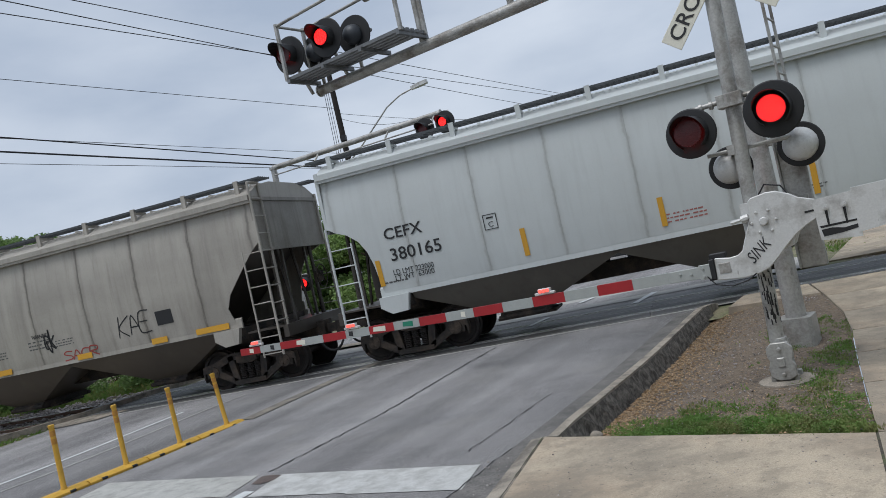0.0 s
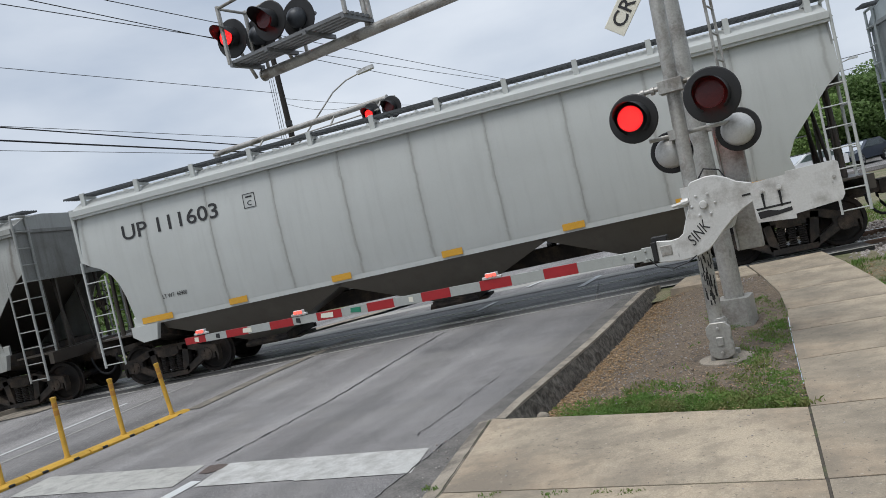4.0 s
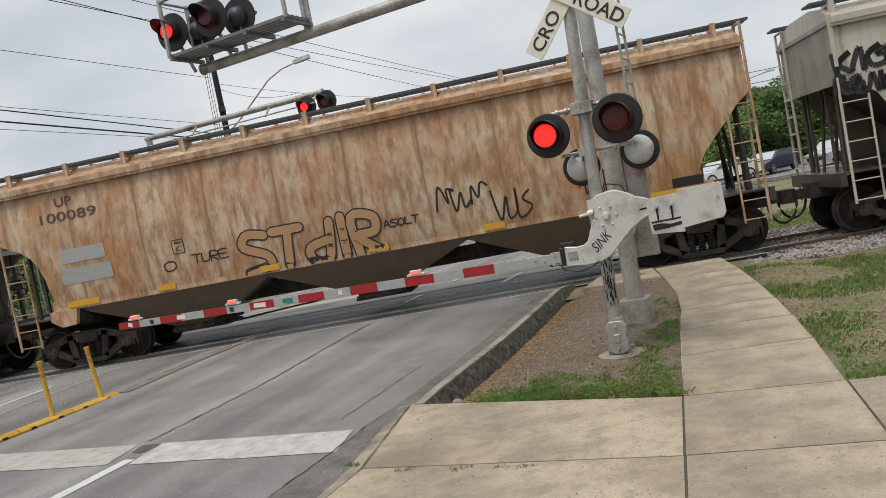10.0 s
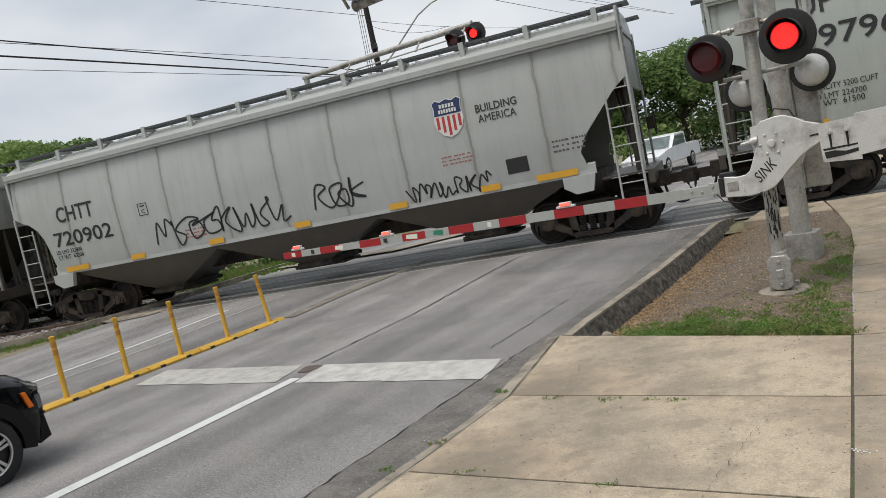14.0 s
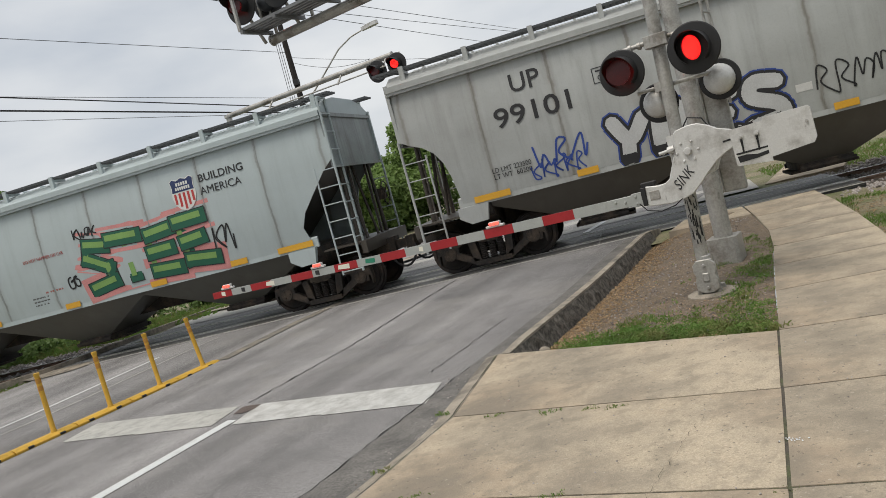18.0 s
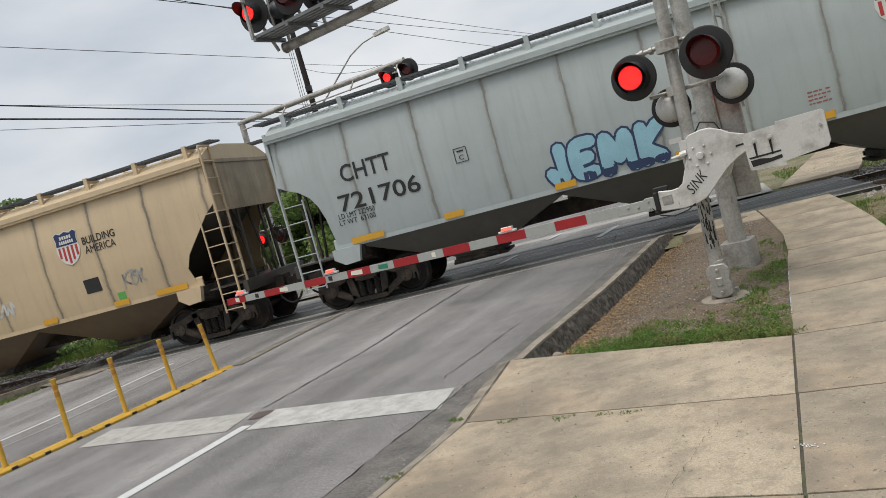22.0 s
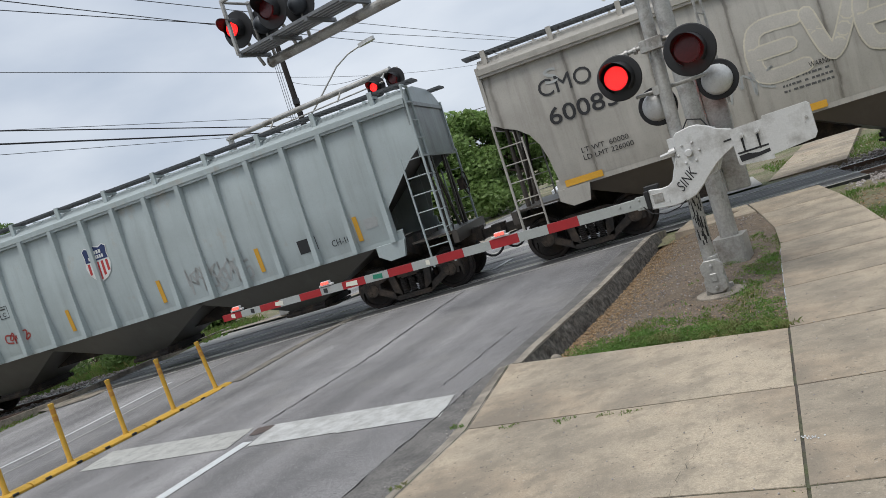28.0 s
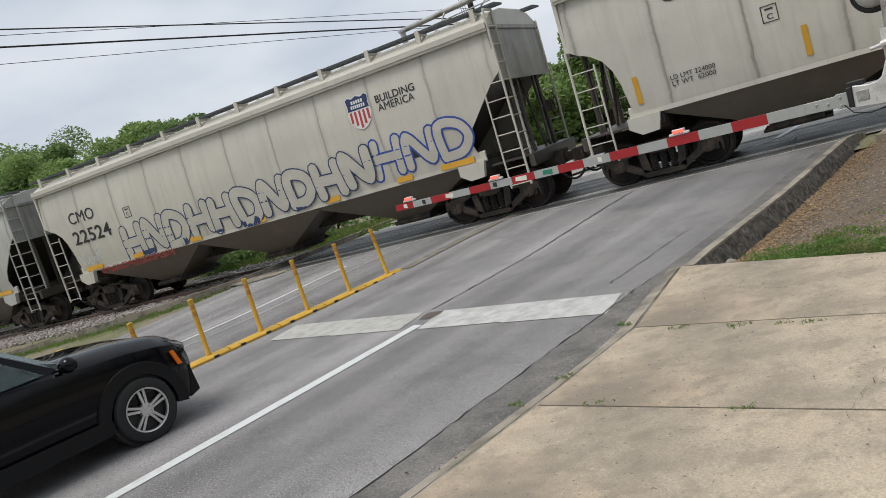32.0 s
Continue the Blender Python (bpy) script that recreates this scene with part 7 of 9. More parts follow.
FLASH_L.append(flasher_lamp(signal, pose(0.55, 0.24, 2.27, 0, 0, 180), 0.22))
FLASH_R.append(flasher_lamp(signal, pose(-0.13, 0.24, 2.20, 0, 0, 180), 0.22))
# crossbuck
for turn, words in ((51, "CROSSING"), (-37, "RAILROAD")):
    bm = bmesh.new()
    box(bm, (0, 0, 0), (1.5, 0.012, 0.225))
    blade = part("crossbuck_blade", bm, SIGN_WHITE, signal, "white crossbuck blade with black letters", pose(0.10, -0.085 - (0.02 if turn < 0 else 0), 4.10, 0, -turn, 0), bevel=0.004)
    if words == "CROSSING":
        put("letters", text_mesh("CRO", INK, 0.46, 0.15, 0.01), blade, pose(-0.45, -0.009, 0, 90, 0, 0))
        put("letters", text_mesh("SSING", INK, 0.72, 0.15, 0.01), blade, pose(0.38, -0.009, 0, 90, 0, 0))
    else:
        put("letters", text_mesh("RAIL", INK, 0.52, 0.15, 0.01), blade, pose(-0.42, -0.009, 0, 90, 0, 0))
        put("letters", text_mesh("ROAD", INK, 0.58, 0.15, 0.01), blade, pose(0.42, -0.009, 0, 90, 0, 0))

# the signal of the other approach, beyond the rails
far_signal = root("crossing_signal", pose(-8.28, 12.95, rise(12.95) - 0.02), "far crossing signal with red flashers on a pale post", "crossing signal")
bm = bmesh.new()
rod(bm, (0, 0, 0), (0, 0, 3.9), 0.075, 14)
part("post", bm, ALU, far_signal, "pale grey steel post", smooth=True)
bm = bmesh.new()
box(bm, (0, 0, 0.55), (0.42, 0.36, 0.9))
part("gate_box", bm, ALU, far_signal, "pale gate motor housing", bevel=0.03)
bm = bmesh.new()
rod(bm, (-0.36, -0.05, 2.3), (0.36, -0.05, 2.3), 0.025, 8)
part("crossarm", bm, GALV, far_signal)
FLASH_R.append(flasher_lamp(far_signal, pose(0.3, -0.14, 2.06), 0.25))
FLASH_L.append(flasher_lamp(far_signal, pose(-0.3, -0.14, 2.06), 0.25))

# gate mechanism: curved cast arms, counterweights, and the striped arm
GA = math.degrees(math.atan2(0.41, -0.91))
gate = root("crossing_gate", pose(MAST[0], MAST[1], 0.10), "lowered red and white striped crossing gate with counterweight", "crossing gate")
TIP = Vector((-3.87, 2.69, 1.325))
HINGE = Vector((3.09, 0.96, 1.66))
gm = Matrix.Translation(HINGE - Vector(MAST[:2] + (0.10,))) @ pose(0, 0, 0, 0, 0, math.degrees(math.atan2(TIP.y - HINGE.y, TIP.x - HINGE.x)) + 180)
# along +x of this space lies the counterweight, along -x the arm; -y is the camera's side
bm = bmesh.new()
for y in (-0.17,):
    pts = [(-0.08, 0.30), (0.06, 0.325), (0.15, 0.32), (0.26, 0.27), (0.33, 0.22), (0.47, 0.17), (0.47, 0.0), (0.36, -0.05), (0.25, -0.12), (0.15, -0.21), (0.06, -0.30), (-0.04, -0.39), (-0.14, -0.425), (-0.28, -0.445), (-0.54, -0.425), (-0.525, -0.205), (-0.38, -0.225), (-0.30, -0.215), (-0.25, -0.18), (-0.20, -0.06), (-0.15, 0.05), (-0.12, 0.15), (-0.11, 0.27)]
    prism(bm, pts, y - 0.02, y + 0.02)
for i in range(6):
    a = 2 * math.pi * i / 6
    rod(bm, (0.0 + 0.11 * math.cos(a), -0.185, 0.06 + 0.11 * math.sin(a)), (0.11 * math.cos(a), -0.21, 0.06 + 0.11 * math.sin(a)), 0.016, 6)
rod(bm, (0, -0.18, 0.06), (0, -0.225, 0.06), 0.042, 10)
part("arm_support", bm, ALU, gate, "curved cast aluminium gate arm support", gm, bevel=0.008)
bm = bmesh.new()
prism(bm, [(-0.20, 0.26), (0.26, 0.24), (0.30, 0.0), (0.2, -0.22), (-0.02, -0.26), (-0.2, -0.1)], -0.12, 0.20)
part("mechanism_box", bm, ALU, gate, "grey gate motor housing", gm, bevel=0.03)
bm = bmesh.new()
prism(bm, [(0.44, 0.165), (0.80, 0.18), (0.79, -0.24), (0.45, -0.215)], -0.215, -0.195)
part("weight_bracket", bm, ALU, gate, "flat plate with bolts and black drips", gm, bevel=0.004)
bm = bmesh.new()
for x in (0.54, 0.69):
    prism(bm, [(x - 0.012, 0.06), (x + 0.012, 0.06), (x + 0.007, -0.10), (x - 0.009, -0.10)], -0.218, -0.2145)
prism(bm, [(0.46, -0.085), (0.78, -0.075), (0.78, -0.092), (0.47, -0.105)], -0.218, -0.2145)
prism(bm, [(0.47, -0.12), (0.56, -0.115), (0.66, -0.135), (0.78, -0.12), (0.78, -0.155), (0.64, -0.175), (0.48, -0.185)], -0.218, -0.2145)
prism(bm, [(0.36, 0.075), (0.44, 0.08), (0.44, 0.062), (0.36, 0.057)], -0.194, -0.189)
part("stain", bm, BLACK, gate, "black paint drips below the bolts", gm)
for x in (0.54, 0.69):
    bm = bmesh.new()
    rod(bm, (x, -0.21, 0.075), (x, -0.245, 0.075), 0.026, 8)
    rod(bm, (x, -0.24, 0.075), (x, -0.27, 0.075), 0.012, 8)
    part("bolt", bm, ALU, gate, "", gm)
bm = bmesh.new()
box(bm, (-0.44, -0.193, -0.315), (0.11, 0.008, 0.10))
part("name_plate", bm, GALV, gate, "small cast plate", gm, bevel=0.003)
bm = bmesh.new()
tube(bm, [(-0.02, -0.10, 0.30), (0.06, -0.12, 0.40), (0.20, -0.14, 0.36), (0.27, -0.14, 0.22)], 0.008, 6)
part("cable_loop", bm, CABLE, gate, "thin cable loops over the housing", gm)
bm = bmesh.new()
rod(bm, (-0.30, -0.16, 0.10), (-0.14, -0.16, 0.12), 0.018, 8)
rod(bm, (-0.20, -0.16, 0.11), (-0.13, -0.16, 0.12), 0.04, 10)
part("latch_pin", bm, ALU, gate, "", gm)
bm = bmesh.new()
prism(bm, [(0.77, 0.205), (1.19, 0.215), (1.215, 0.19), (1.22, -0.10), (1.19, -0.15), (0.77, -0.20)], -0.22, -0.12)
part("counterweight", bm, ALU, gate, "grey steel counterweight plate", gm, bevel=0.01)
bm = bmesh.new()
rod(bm, (1.16, -0.215, 0.07), (1.16, -0.235, 0.07), 0.016, 8)
part("weight_bolt", bm, GALV, gate, "", gm)
tagged(put("gate_tag", text_mesh("SINK", INK, 0.26, 0.11, 0.0, 0.3), gate, gm @ pose(-0.10, -0.193, -0.20, 90, -40, 0)), "scrawled black marker tag")

bm = bmesh.new()
box(bm, (-0.555, -0.16, -0.31), (0.05, 0.10, 0.20))
box(bm, (-0.50, -0.10, -0.19), (0.16, 0.10, 0.05))
part("clamp", bm, BLACK, gate, "dark greasy arm clamp", gm, bevel=0.006)
bm = bmesh.new()
tube(bm, [(-0.62, -0.20, -0.37), (-0.55, -0.21, -0.46), (-0.40, -0.21, -0.50), (-0.25, -0.20, -0.47), (-0.14, -0.18, -0.40)], 0.007, 6)
part("arm_cable", bm, CABLE, gate, "black cable drooping below the support", gm)
arm_len = (TIP - HINGE).length
arm0 = Vector((-0.52, -0.17, -0.325))
arm_m = gm @ Matrix.Translation(arm0)
drop = math.degrees(math.asin(((TIP.z) - (HINGE.z - 0.325)) / arm_len))
arm_m = arm_m @ pose(0, 0, 0, 0, drop, 0)
L_ARM = arm_len - 0.52
bm = bmesh.new()
prism(bm, [(-0.02, -0.075), (-0.02, 0.075), (-0.17, 0.075), (-0.17, 0.06), (-0.477, 0.057), (-0.477, -0.057), (-0.17, -0.06), (-0.17, -0.075)], -0.02, 0.02)
for bx, bz in ((-0.05, 0.04), (-0.05, -0.04), (-0.13, 0.04), (-0.13, -0.04), (-0.25, 0.0), (-0.36, 0.02)):
    rod(bm, (bx, -0.018, bz), (bx, -0.034, bz), 0.014, 6)
root_piece = part("arm_root", bm, STRIPE_WHITE, gate, "bolted arm adapter", arm_m, bevel=0.004)
arm = new("gate_arm")
arm.parent, arm.matrix_basis = gate, arm_m
N_STRIPE = 16
for i in range(N_STRIPE):
    x0, x1 = -0.477 - (L_ARM - 0.477) * i / N_STRIPE, -0.477 - (L_ARM - 0.477) * (i + 1) / N_STRIPE
    h = 0.057 - 0.010 * i / N_STRIPE
    bm = bmesh.new()
    prism(bm, [(x0 - 0.001, -h), (x0 - 0.001, h), (x1 + 0.001, h), (x1 + 0.001, -h)], -0.016, 0.016)
    part("stripe", bm, STRIPE_RED if i % 2 else STRIPE_WHITE, arm, "red band" if i % 2 else "grey-white band")
for x in (-1.86, -L_ARM + 2.05, -L_ARM + 0.32):
    bm = bmesh.new()
    box(bm, (x, 0, 0.075), (0.24, 0.05, 0.03))
    box(bm, (x, 0, 0.105), (0.15, 0.05, 0.05))
    part("arm_lamp_base", bm, ALU, arm, bevel=0.006)
    bm = bmesh.new()
    for dx in (-0.045, 0.0, 0.045):
        lathe(bm, [(0.02, -0.03), (0.022, 0.03)], 8)
        for v in bm.verts[-16:]:
            v.co += Vector((x + dx, -0.012, 0.105))
    part("arm_lamp", bm, RED_LAMP, arm, "small glowing red gate lamp")
for x, sx, mt in ((-L_ARM + 2.48, 0.20, SIGN_WHITE), (-L_ARM + 2.92, 0.16, plain("green_sticker", (0.02, 0.20, 0.12))), (-L_ARM + 1.15, 0.16, SIGN_WHITE), (-L_ARM + 0.62, 0.07, INK), (-L_ARM + 2.02, 0.07, INK), (-L_ARM + 0.22, 0.08, SIGN_WHITE), (-L_ARM + 3.72, 0.06, SIGN_WHITE)):
    bm = bmesh.new()
    prism(bm, [(-sx / 2, -0.02), (-sx / 2.4, 0.035), (sx / 2, 0.03), (sx / 2.2, -0.035)], -0.0015, 0.0015)
    part("sticker", bm, mt, arm, "small sticker", pose(x, -0.0185, 0))

# ---------------------------------------------------------------- cantilevers
def cantilever(mast, tip, z_arm, pole_top, lamps, face, name_label, front=1, full=True, r_pole=0.118):
    """A steel mast with a horizontal tube over the road. lamps: metres from the tip, height, and whether it looks back. front: the side of the platform."""
    base = Vector((mast[0], mast[1], 0.10 + rise(mast[1])))
    way = Vector((tip[0] - mast[0], tip[1] - mast[1], 0))
    length = way.length
    turn = math.degrees(math.atan2(way.y, way.x))
    ob = root("signal_cantilever", Matrix.Translation(base) @ pose(0, 0, 0, 0, 0, turn), name_label, "cantilever signal")
    z = z_arm - base.z
    bm = bmesh.new()
    rod(bm, (0, 0, 0.1), (0, 0, pole_top), r_pole, 22, r_pole * 0.82)
    lathe(bm, [(r_pole + 0.02, pole_top - 0.02), (r_pole + 0.02, pole_top + 0.05), (0.03, pole_top + 0.08)], 22, "z")
    part("mast", bm, GALV, ob, "thick grey steel mast", smooth=True)
    bm = bmesh.new()
    prism(bm, [(-0.19, -0.155), (-0.15, -0.19), (0.15, -0.19), (0.19, -0.155), (0.19, 0.155), (0.15, 0.19), (-0.15, 0.19), (-0.19, 0.155)], -0.06, 0.36, "z")
    part("base_cover", bm, GALV, ob, "grey metal base cover", bevel=0.012)
    bm = bmesh.new()
    rod(bm, (0, 0, z), (length, 0, z), 0.085, 18)
    rod(bm, (length, 0, z), (length + 0.025, 0, z), 0.10, 18)
    part("arm_tube", bm, GALV, ob, "long grey cantilever tube", smooth=True)
    if full:
        bm = bmesh.new()
        rod(bm, (0, 0, z + 1.12), (length * 0.80, 0, z + 1.12), 0.085, 16)
        part("top_tube", bm, GALV, ob, smooth=True)
        for f in (0.2, 0.42, 0.66):
            bm = bmesh.new()
            rod(bm, (length * f, 0, z), (length * f, 0, z + 1.12), 0.05, 12)
            part("strut", bm, GALV, ob, smooth=True)
        p0, p1 = length - 2.35, length + 0.06
        bm = bmesh.new()
        for y in (0.12, 0.24, 0.36, 0.48, 0.60):
            box(bm, ((p0 + p1) / 2, front * y, z + 0.18), (p1 - p0, 0.07, 0.05))
        for f in (0.02, 0.33, 0.66, 0.98):
            box(bm, (p0 + (p1 - p0) * f, front * 0.33, z + 0.13), (0.06, 0.72, 0.06))
        part("platform", bm, DARKSTEEL, ob, "slatted service platform")
        for y, name in ((0.66, "handrail"), (0.06, "handrail")):
            bm = bmesh.new()
            rod(bm, (p0, front * y, z + 1.12), (p1, front * y, z + 1.05), 0.026, 8)
            for f in (0.0, 1.0):
                box(bm, (p0 + (p1 - p0) * f, front * y, z + 0.62), (0.05, 0.05, 0.94))
            part(name, bm, GALV, ob)
        bm = bmesh.new()
        rod(bm, (p1, front * 0.06, z + 1.05), (p1, front * 0.66, z + 1.05), 0.024, 8)
        part("end_rail", bm, GALV, ob)
        bm = bmesh.new()
        for dy in (-0.19, 0.19):
            rod(bm, (-0.42, dy, 2.0), (-0.42, dy, pole_top + 0.2), 0.018, 8)
        for i in range(int((pole_top - 2.0) / 0.32)):
            rod(bm, (-0.42, -0.19, 2.2 + i * 0.32), (-0.42, 0.19, 2.2 + i * 0.32), 0.012, 6)
        for h in (2.4, 4.2, pole_top - 0.2):
            rod(bm, (-0.42, 0, h), (0, 0, h), 0.02, 6)
        part("ladder", bm, GALV, ob, "thin steel ladder")
    else:
        bm = bmesh.new()
        rod(bm, (0.3, front * 0.35, z - 0.30), (length - 0.1, front * 0.35, z - 0.30), 0.022, 8)
        part("lower_rail", bm, GALV, ob)
        for f in (0.3, 0.72, 0.97):
            bm = bmesh.new()
            rod(bm, (length * f, 0, z), (length * f, front * 0.35, z - 0.32), 0.028, 8)
            part("strut", bm, GALV, ob)
    for n, (d, off, up, rear) in enumerate(lamps):
        at = (length - d, front * off, z + up)
        lit = flasher_lamp(ob, pose(*at, 0, 0, face - turn + (180 if rear else 0)), 0.315, 0.40, housing=DARK_HOUSING)
        (FLASH_R if n % 2 == 0 else FLASH_L).append(lit)
        bm = bmesh.new()
        rod(bm, at, (length - d, 0, z), 0.03, 8)
        part("lamp_bracket", bm, GALV, ob)
    return ob


cantilever((3.35, 2.74), (-2.86, 4.88), 5.20, 6.5, ((0.68, 0.36, 0.64, 0), (-0.18, 0.36, 0.64, 0), (0.98, 0.02, 0.62, 1), (0.12, 0.02, 0.62, 1)), LEVEL_TURN, "grey cantilever mast with a service platform and red flashers")
cantilever((-9.6, 15.5), (-3.35, 14.0), 6.0, 5.85, ((-0.25, 0.3, -0.34, 0), (0.42, 0.3, -0.36, 0)), LEVEL_TURN, "far grey cantilever with red flashers beyond the track", front=-1, full=False)
bm = bmesh.new()
box(bm, (0.40, 0.63, 1.95), (0.25, 0.10, 1.85))
box(bm, (0.27, 0.60, 1.95), (0.02, 0.16, 1.85))
part("conduit_channel", bm, GALV, signal, "grey steel channel beside the post", bevel=0.01)
bm = bmesh.new()
box(bm, (0.24, 0.5, 1.75), (0.5, 0.06, 0.06))
box(bm, (0.1, 0.25, 1.75), (0.06, 0.5, 0.06))
part("channel_bracket", bm, GALV, signal)

# ---------------------------------------------------------------- median posts
curb = root("median_curb", pose(0, 0, 0), "yellow rubber median curb on the asphalt", "median curb")
P0, PSTEP = Vector((-5.54, 4.17, 0)), Vector((-0.2475, -0.957, 0))
n_seg = 14
seg_mesh = None
for i in range(n_seg):
    c = P0 + PSTEP * (i - 0.15 + 0.34)
    if seg_mesh is None:
        bm = bmesh.new()
        prism(bm, [(-0.12, 0), (-0.12, 0.03), (-0.06, 0.065), (0.06, 0.065), (0.12, 0.03), (0.12, 0)], -0.485, 0.485, "y")
        seg_mesh = mesh_of(bm, YELLOW)
    put("segment", seg_mesh, curb, pose(c.x, c.y, 0.004, 0, 0, LEVEL_TURN))
    for k in (-0.26, 0.24):
        bm = bmesh.new()
        prism(bm, [(0.095, 0.004), (0.124, 0.002), (0.124, 0.028), (0.105, 0.038)], -0.045, 0.045, "y")
        put("slot", shared_mesh("curb_slot", bm, BLACK), curb, pose(c.x + k * ALONG.x, c.y + k * ALONG.y, 0.006, 0, 0, LEVEL_TURN), "black drainage slot")
post_master = None
for i, lean in enumerate((-5.0, -1.5, -0.5, 0.4, 0.2, 0.5, -0.4, 0.6, 0.0, -0.5)):
    p = P0 + PSTEP * i
    at = pose(p.x, p.y, 0.055, 0, lean, 0)
    if post_master is None:
        post_master = root("delineator_post", at, "yellow plastic delineator post with faded bands on a median curb", "delineator post", "yellow median posts")
        bm = bmesh.new()
        lathe(bm, [(0.045, 0), (0.046, 0.03), (0.037, 0.05), (0.036, 0.86), (0.043, 0.875), (0.042, 0.905), (0.02, 0.91)], 14, "z")
        part("tube", bm, YELLOW, post_master, smooth=True)
        for z in (0.64, 0.75):
            bm = bmesh.new()
            lathe(bm, [(0.0372, z), (0.0382, z + 0.005), (0.0382, z + 0.07), (0.0372, z + 0.075)], 14, "z")
            part("band", bm, YBAND, post_master, "faded reflective band", smooth=True)
    else:
        copy_thing(post_master, at)

# ---------------------------------------------------------------- dark SUV waiting in the lane

def suv(m, paint, label, category="car", wheel_r=0.335, length=4.17, width=1.80, height=1.56):
    """A small crossover: origin on the ground under the front axle, nose to +x."""
    car = root("suv", m, label, category)
    hw = width / 2
    # body by stations along x: (x, half width, sill z, belt z)
    stations = [(0.87, 0.60, 0.34, 0.66), (0.83, 0.74, 0.27, 0.79), (0.66, 0.84, 0.24, 0.875), (0.38, 0.885, 0.24, 0.93), (0.0, 0.90, 0.26, 0.985), (-0.45, 0.90, 0.27, 1.02), (-0.9, 0.895, 0.28, 1.05), (-1.6, 0.895, 0.28, 1.07), (-2.3, 0.895, 0.28, 1.10), (-2.85, 0.87, 0.30, 1.12), (-3.2, 0.78, 0.38, 1.08), (-3.3, 0.6, 0.5, 0.98)]
    bm = bmesh.new()
    rings = []
    for x, w, lo, hi in stations:
        prof = [(-w * 0.55, hi + 0.055), (-w * 0.84, hi + 0.02), (-w * 0.97, hi - 0.07), (-w, (lo + hi) / 2 + 0.05), (-w * 0.985, lo + 0.15), (-w * 0.93, lo), (w * 0.93, lo), (w * 0.985, lo + 0.15), (w, (lo + hi) / 2 + 0.05), (w * 0.97, hi - 0.07), (w * 0.84, hi + 0.02), (w * 0.55, hi + 0.055)]
        rings.append([bm.verts.new((x, y, z)) for y, z in prof])
    for p, q in zip(rings[:-1], rings[1:]):
        for i in range(12):
            j = (i + 1) % 12
            bm.faces.new((p[i], p[j], q[j], q[i]))
    bm.faces.new(rings[0])
    bm.faces.new(rings[-1][::-1])
    part("body", bm, paint, car, "glossy painted body", smooth=True)
    # cabin
    bm = bmesh.new()
    cab = [(-0.55, 0.80, 1.03), (-1.15, 0.68, 1.47), (-1.7, 0.66, 1.56), (-2.4, 0.65, 1.54), (-2.9, 0.66, 1.44), (-3.22, 0.76, 1.08)]
    base = [(-0.55, 0.84, 1.0), (-1.15, 0.86, 1.03), (-1.7, 0.86, 1.05), (-2.4, 0.86, 1.07), (-2.9, 0.84, 1.08), (-3.22, 0.77, 1.05)]
    rr = []
    for (x, w, z), (xb, wb, zb) in zip(cab, base):
        rr.append([bm.verts.new(p) for p in ((xb, -wb, zb), (x, -w, z - 0.03), (x, -w * 0.85, z), (x, w * 0.85, z), (x, w, z - 0.03), (xb, wb, zb))])
    for p, q in zip(rr[:-1], rr[1:]):
        for i in range(5):
            bm.faces.new((p[i], p[i + 1], q[i + 1], q[i]))
    part("cabin", bm, paint, car, smooth=True)
    # glazing a little proud of the cabin
    for side in (-1, 1):
        for pts in ([(-0.80, 0.855, 1.075), (-1.20, 0.73, 1.41), (-1.62, 0.70, 1.46), (-1.66, 0.87, 1.085)], [(-1.74, 0.87, 1.085), (-1.70, 0.70, 1.465), (-2.45, 0.69, 1.45), (-2.62, 0.865, 1.10)]):
            bm = bmesh.new()
            sheet(bm, [(x, side * (y + 0.012), z) for x, y, z in pts])
            bmesh.ops.solidify(bm, geom=bm.faces[:], thickness=0.006)
            part("side_window", bm, CARGLASS, car, "greenish side window")
    bm = bmesh.new()
    sheet(bm, [(-0.60, -0.72, 1.075), (-0.60, 0.72, 1.075), (-1.13, 0.60, 1.46), (-1.13, -0.60, 1.46)])
    for v in bm.verts:
        v.co += Vector((0.02, 0, 0.02))
    part("windscreen", bm, CARGLASS, car)
    # arches, sills
    for x in (0.0, -2.6):
        for side in (-1, 1):
            bm = bmesh.new()
            n = 16
            prev = None
            for i in range(n + 1):
                a = math.radians(-12 + 204 * i / n)
                ring = [bm.verts.new((x + r * math.cos(a), side * y, wheel_r + r * math.sin(a))) for r, y in ((wheel_r + 0.035, 0.80), (wheel_r + 0.035, 0.915), (wheel_r + 0.16, 0.916), (wheel_r + 0.18, 0.85))]
                if prev:
                    for k in range(4):
                        bm.faces.new((prev[k], prev[(k + 1) % 4], ring[(k + 1) % 4], ring[k]))
                prev = ring
            part("wheel_arch", bm, CLADDING, car, "black plastic arch trim", smooth=True)
            bm = bmesh.new()
            lathe(bm, [(wheel_r + 0.04, -0.06), (wheel_r + 0.04, 0.085)], 26)
            part("wheel_well", bm, INTERIOR, car, "", pose(x, side * 0.80, wheel_r))
            tyre_wheel(car, pose(x, side * 0.845, wheel_r, 0, 0, 0 if side < 0 else 180), wheel_r)
    for side in (-1, 1):
        bm = bmesh.new()
        prism(bm, [(-2.2, 0.24), (-0.4, 0.24), (-0.44, 0.40), (-2.16, 0.42)], side * 0.90 - 0.02, side * 0.90 + 0.02)
        part("sill_cladding", bm, CLADDING, car, "black plastic sill", bevel=0.01)
        bm = bmesh.new()
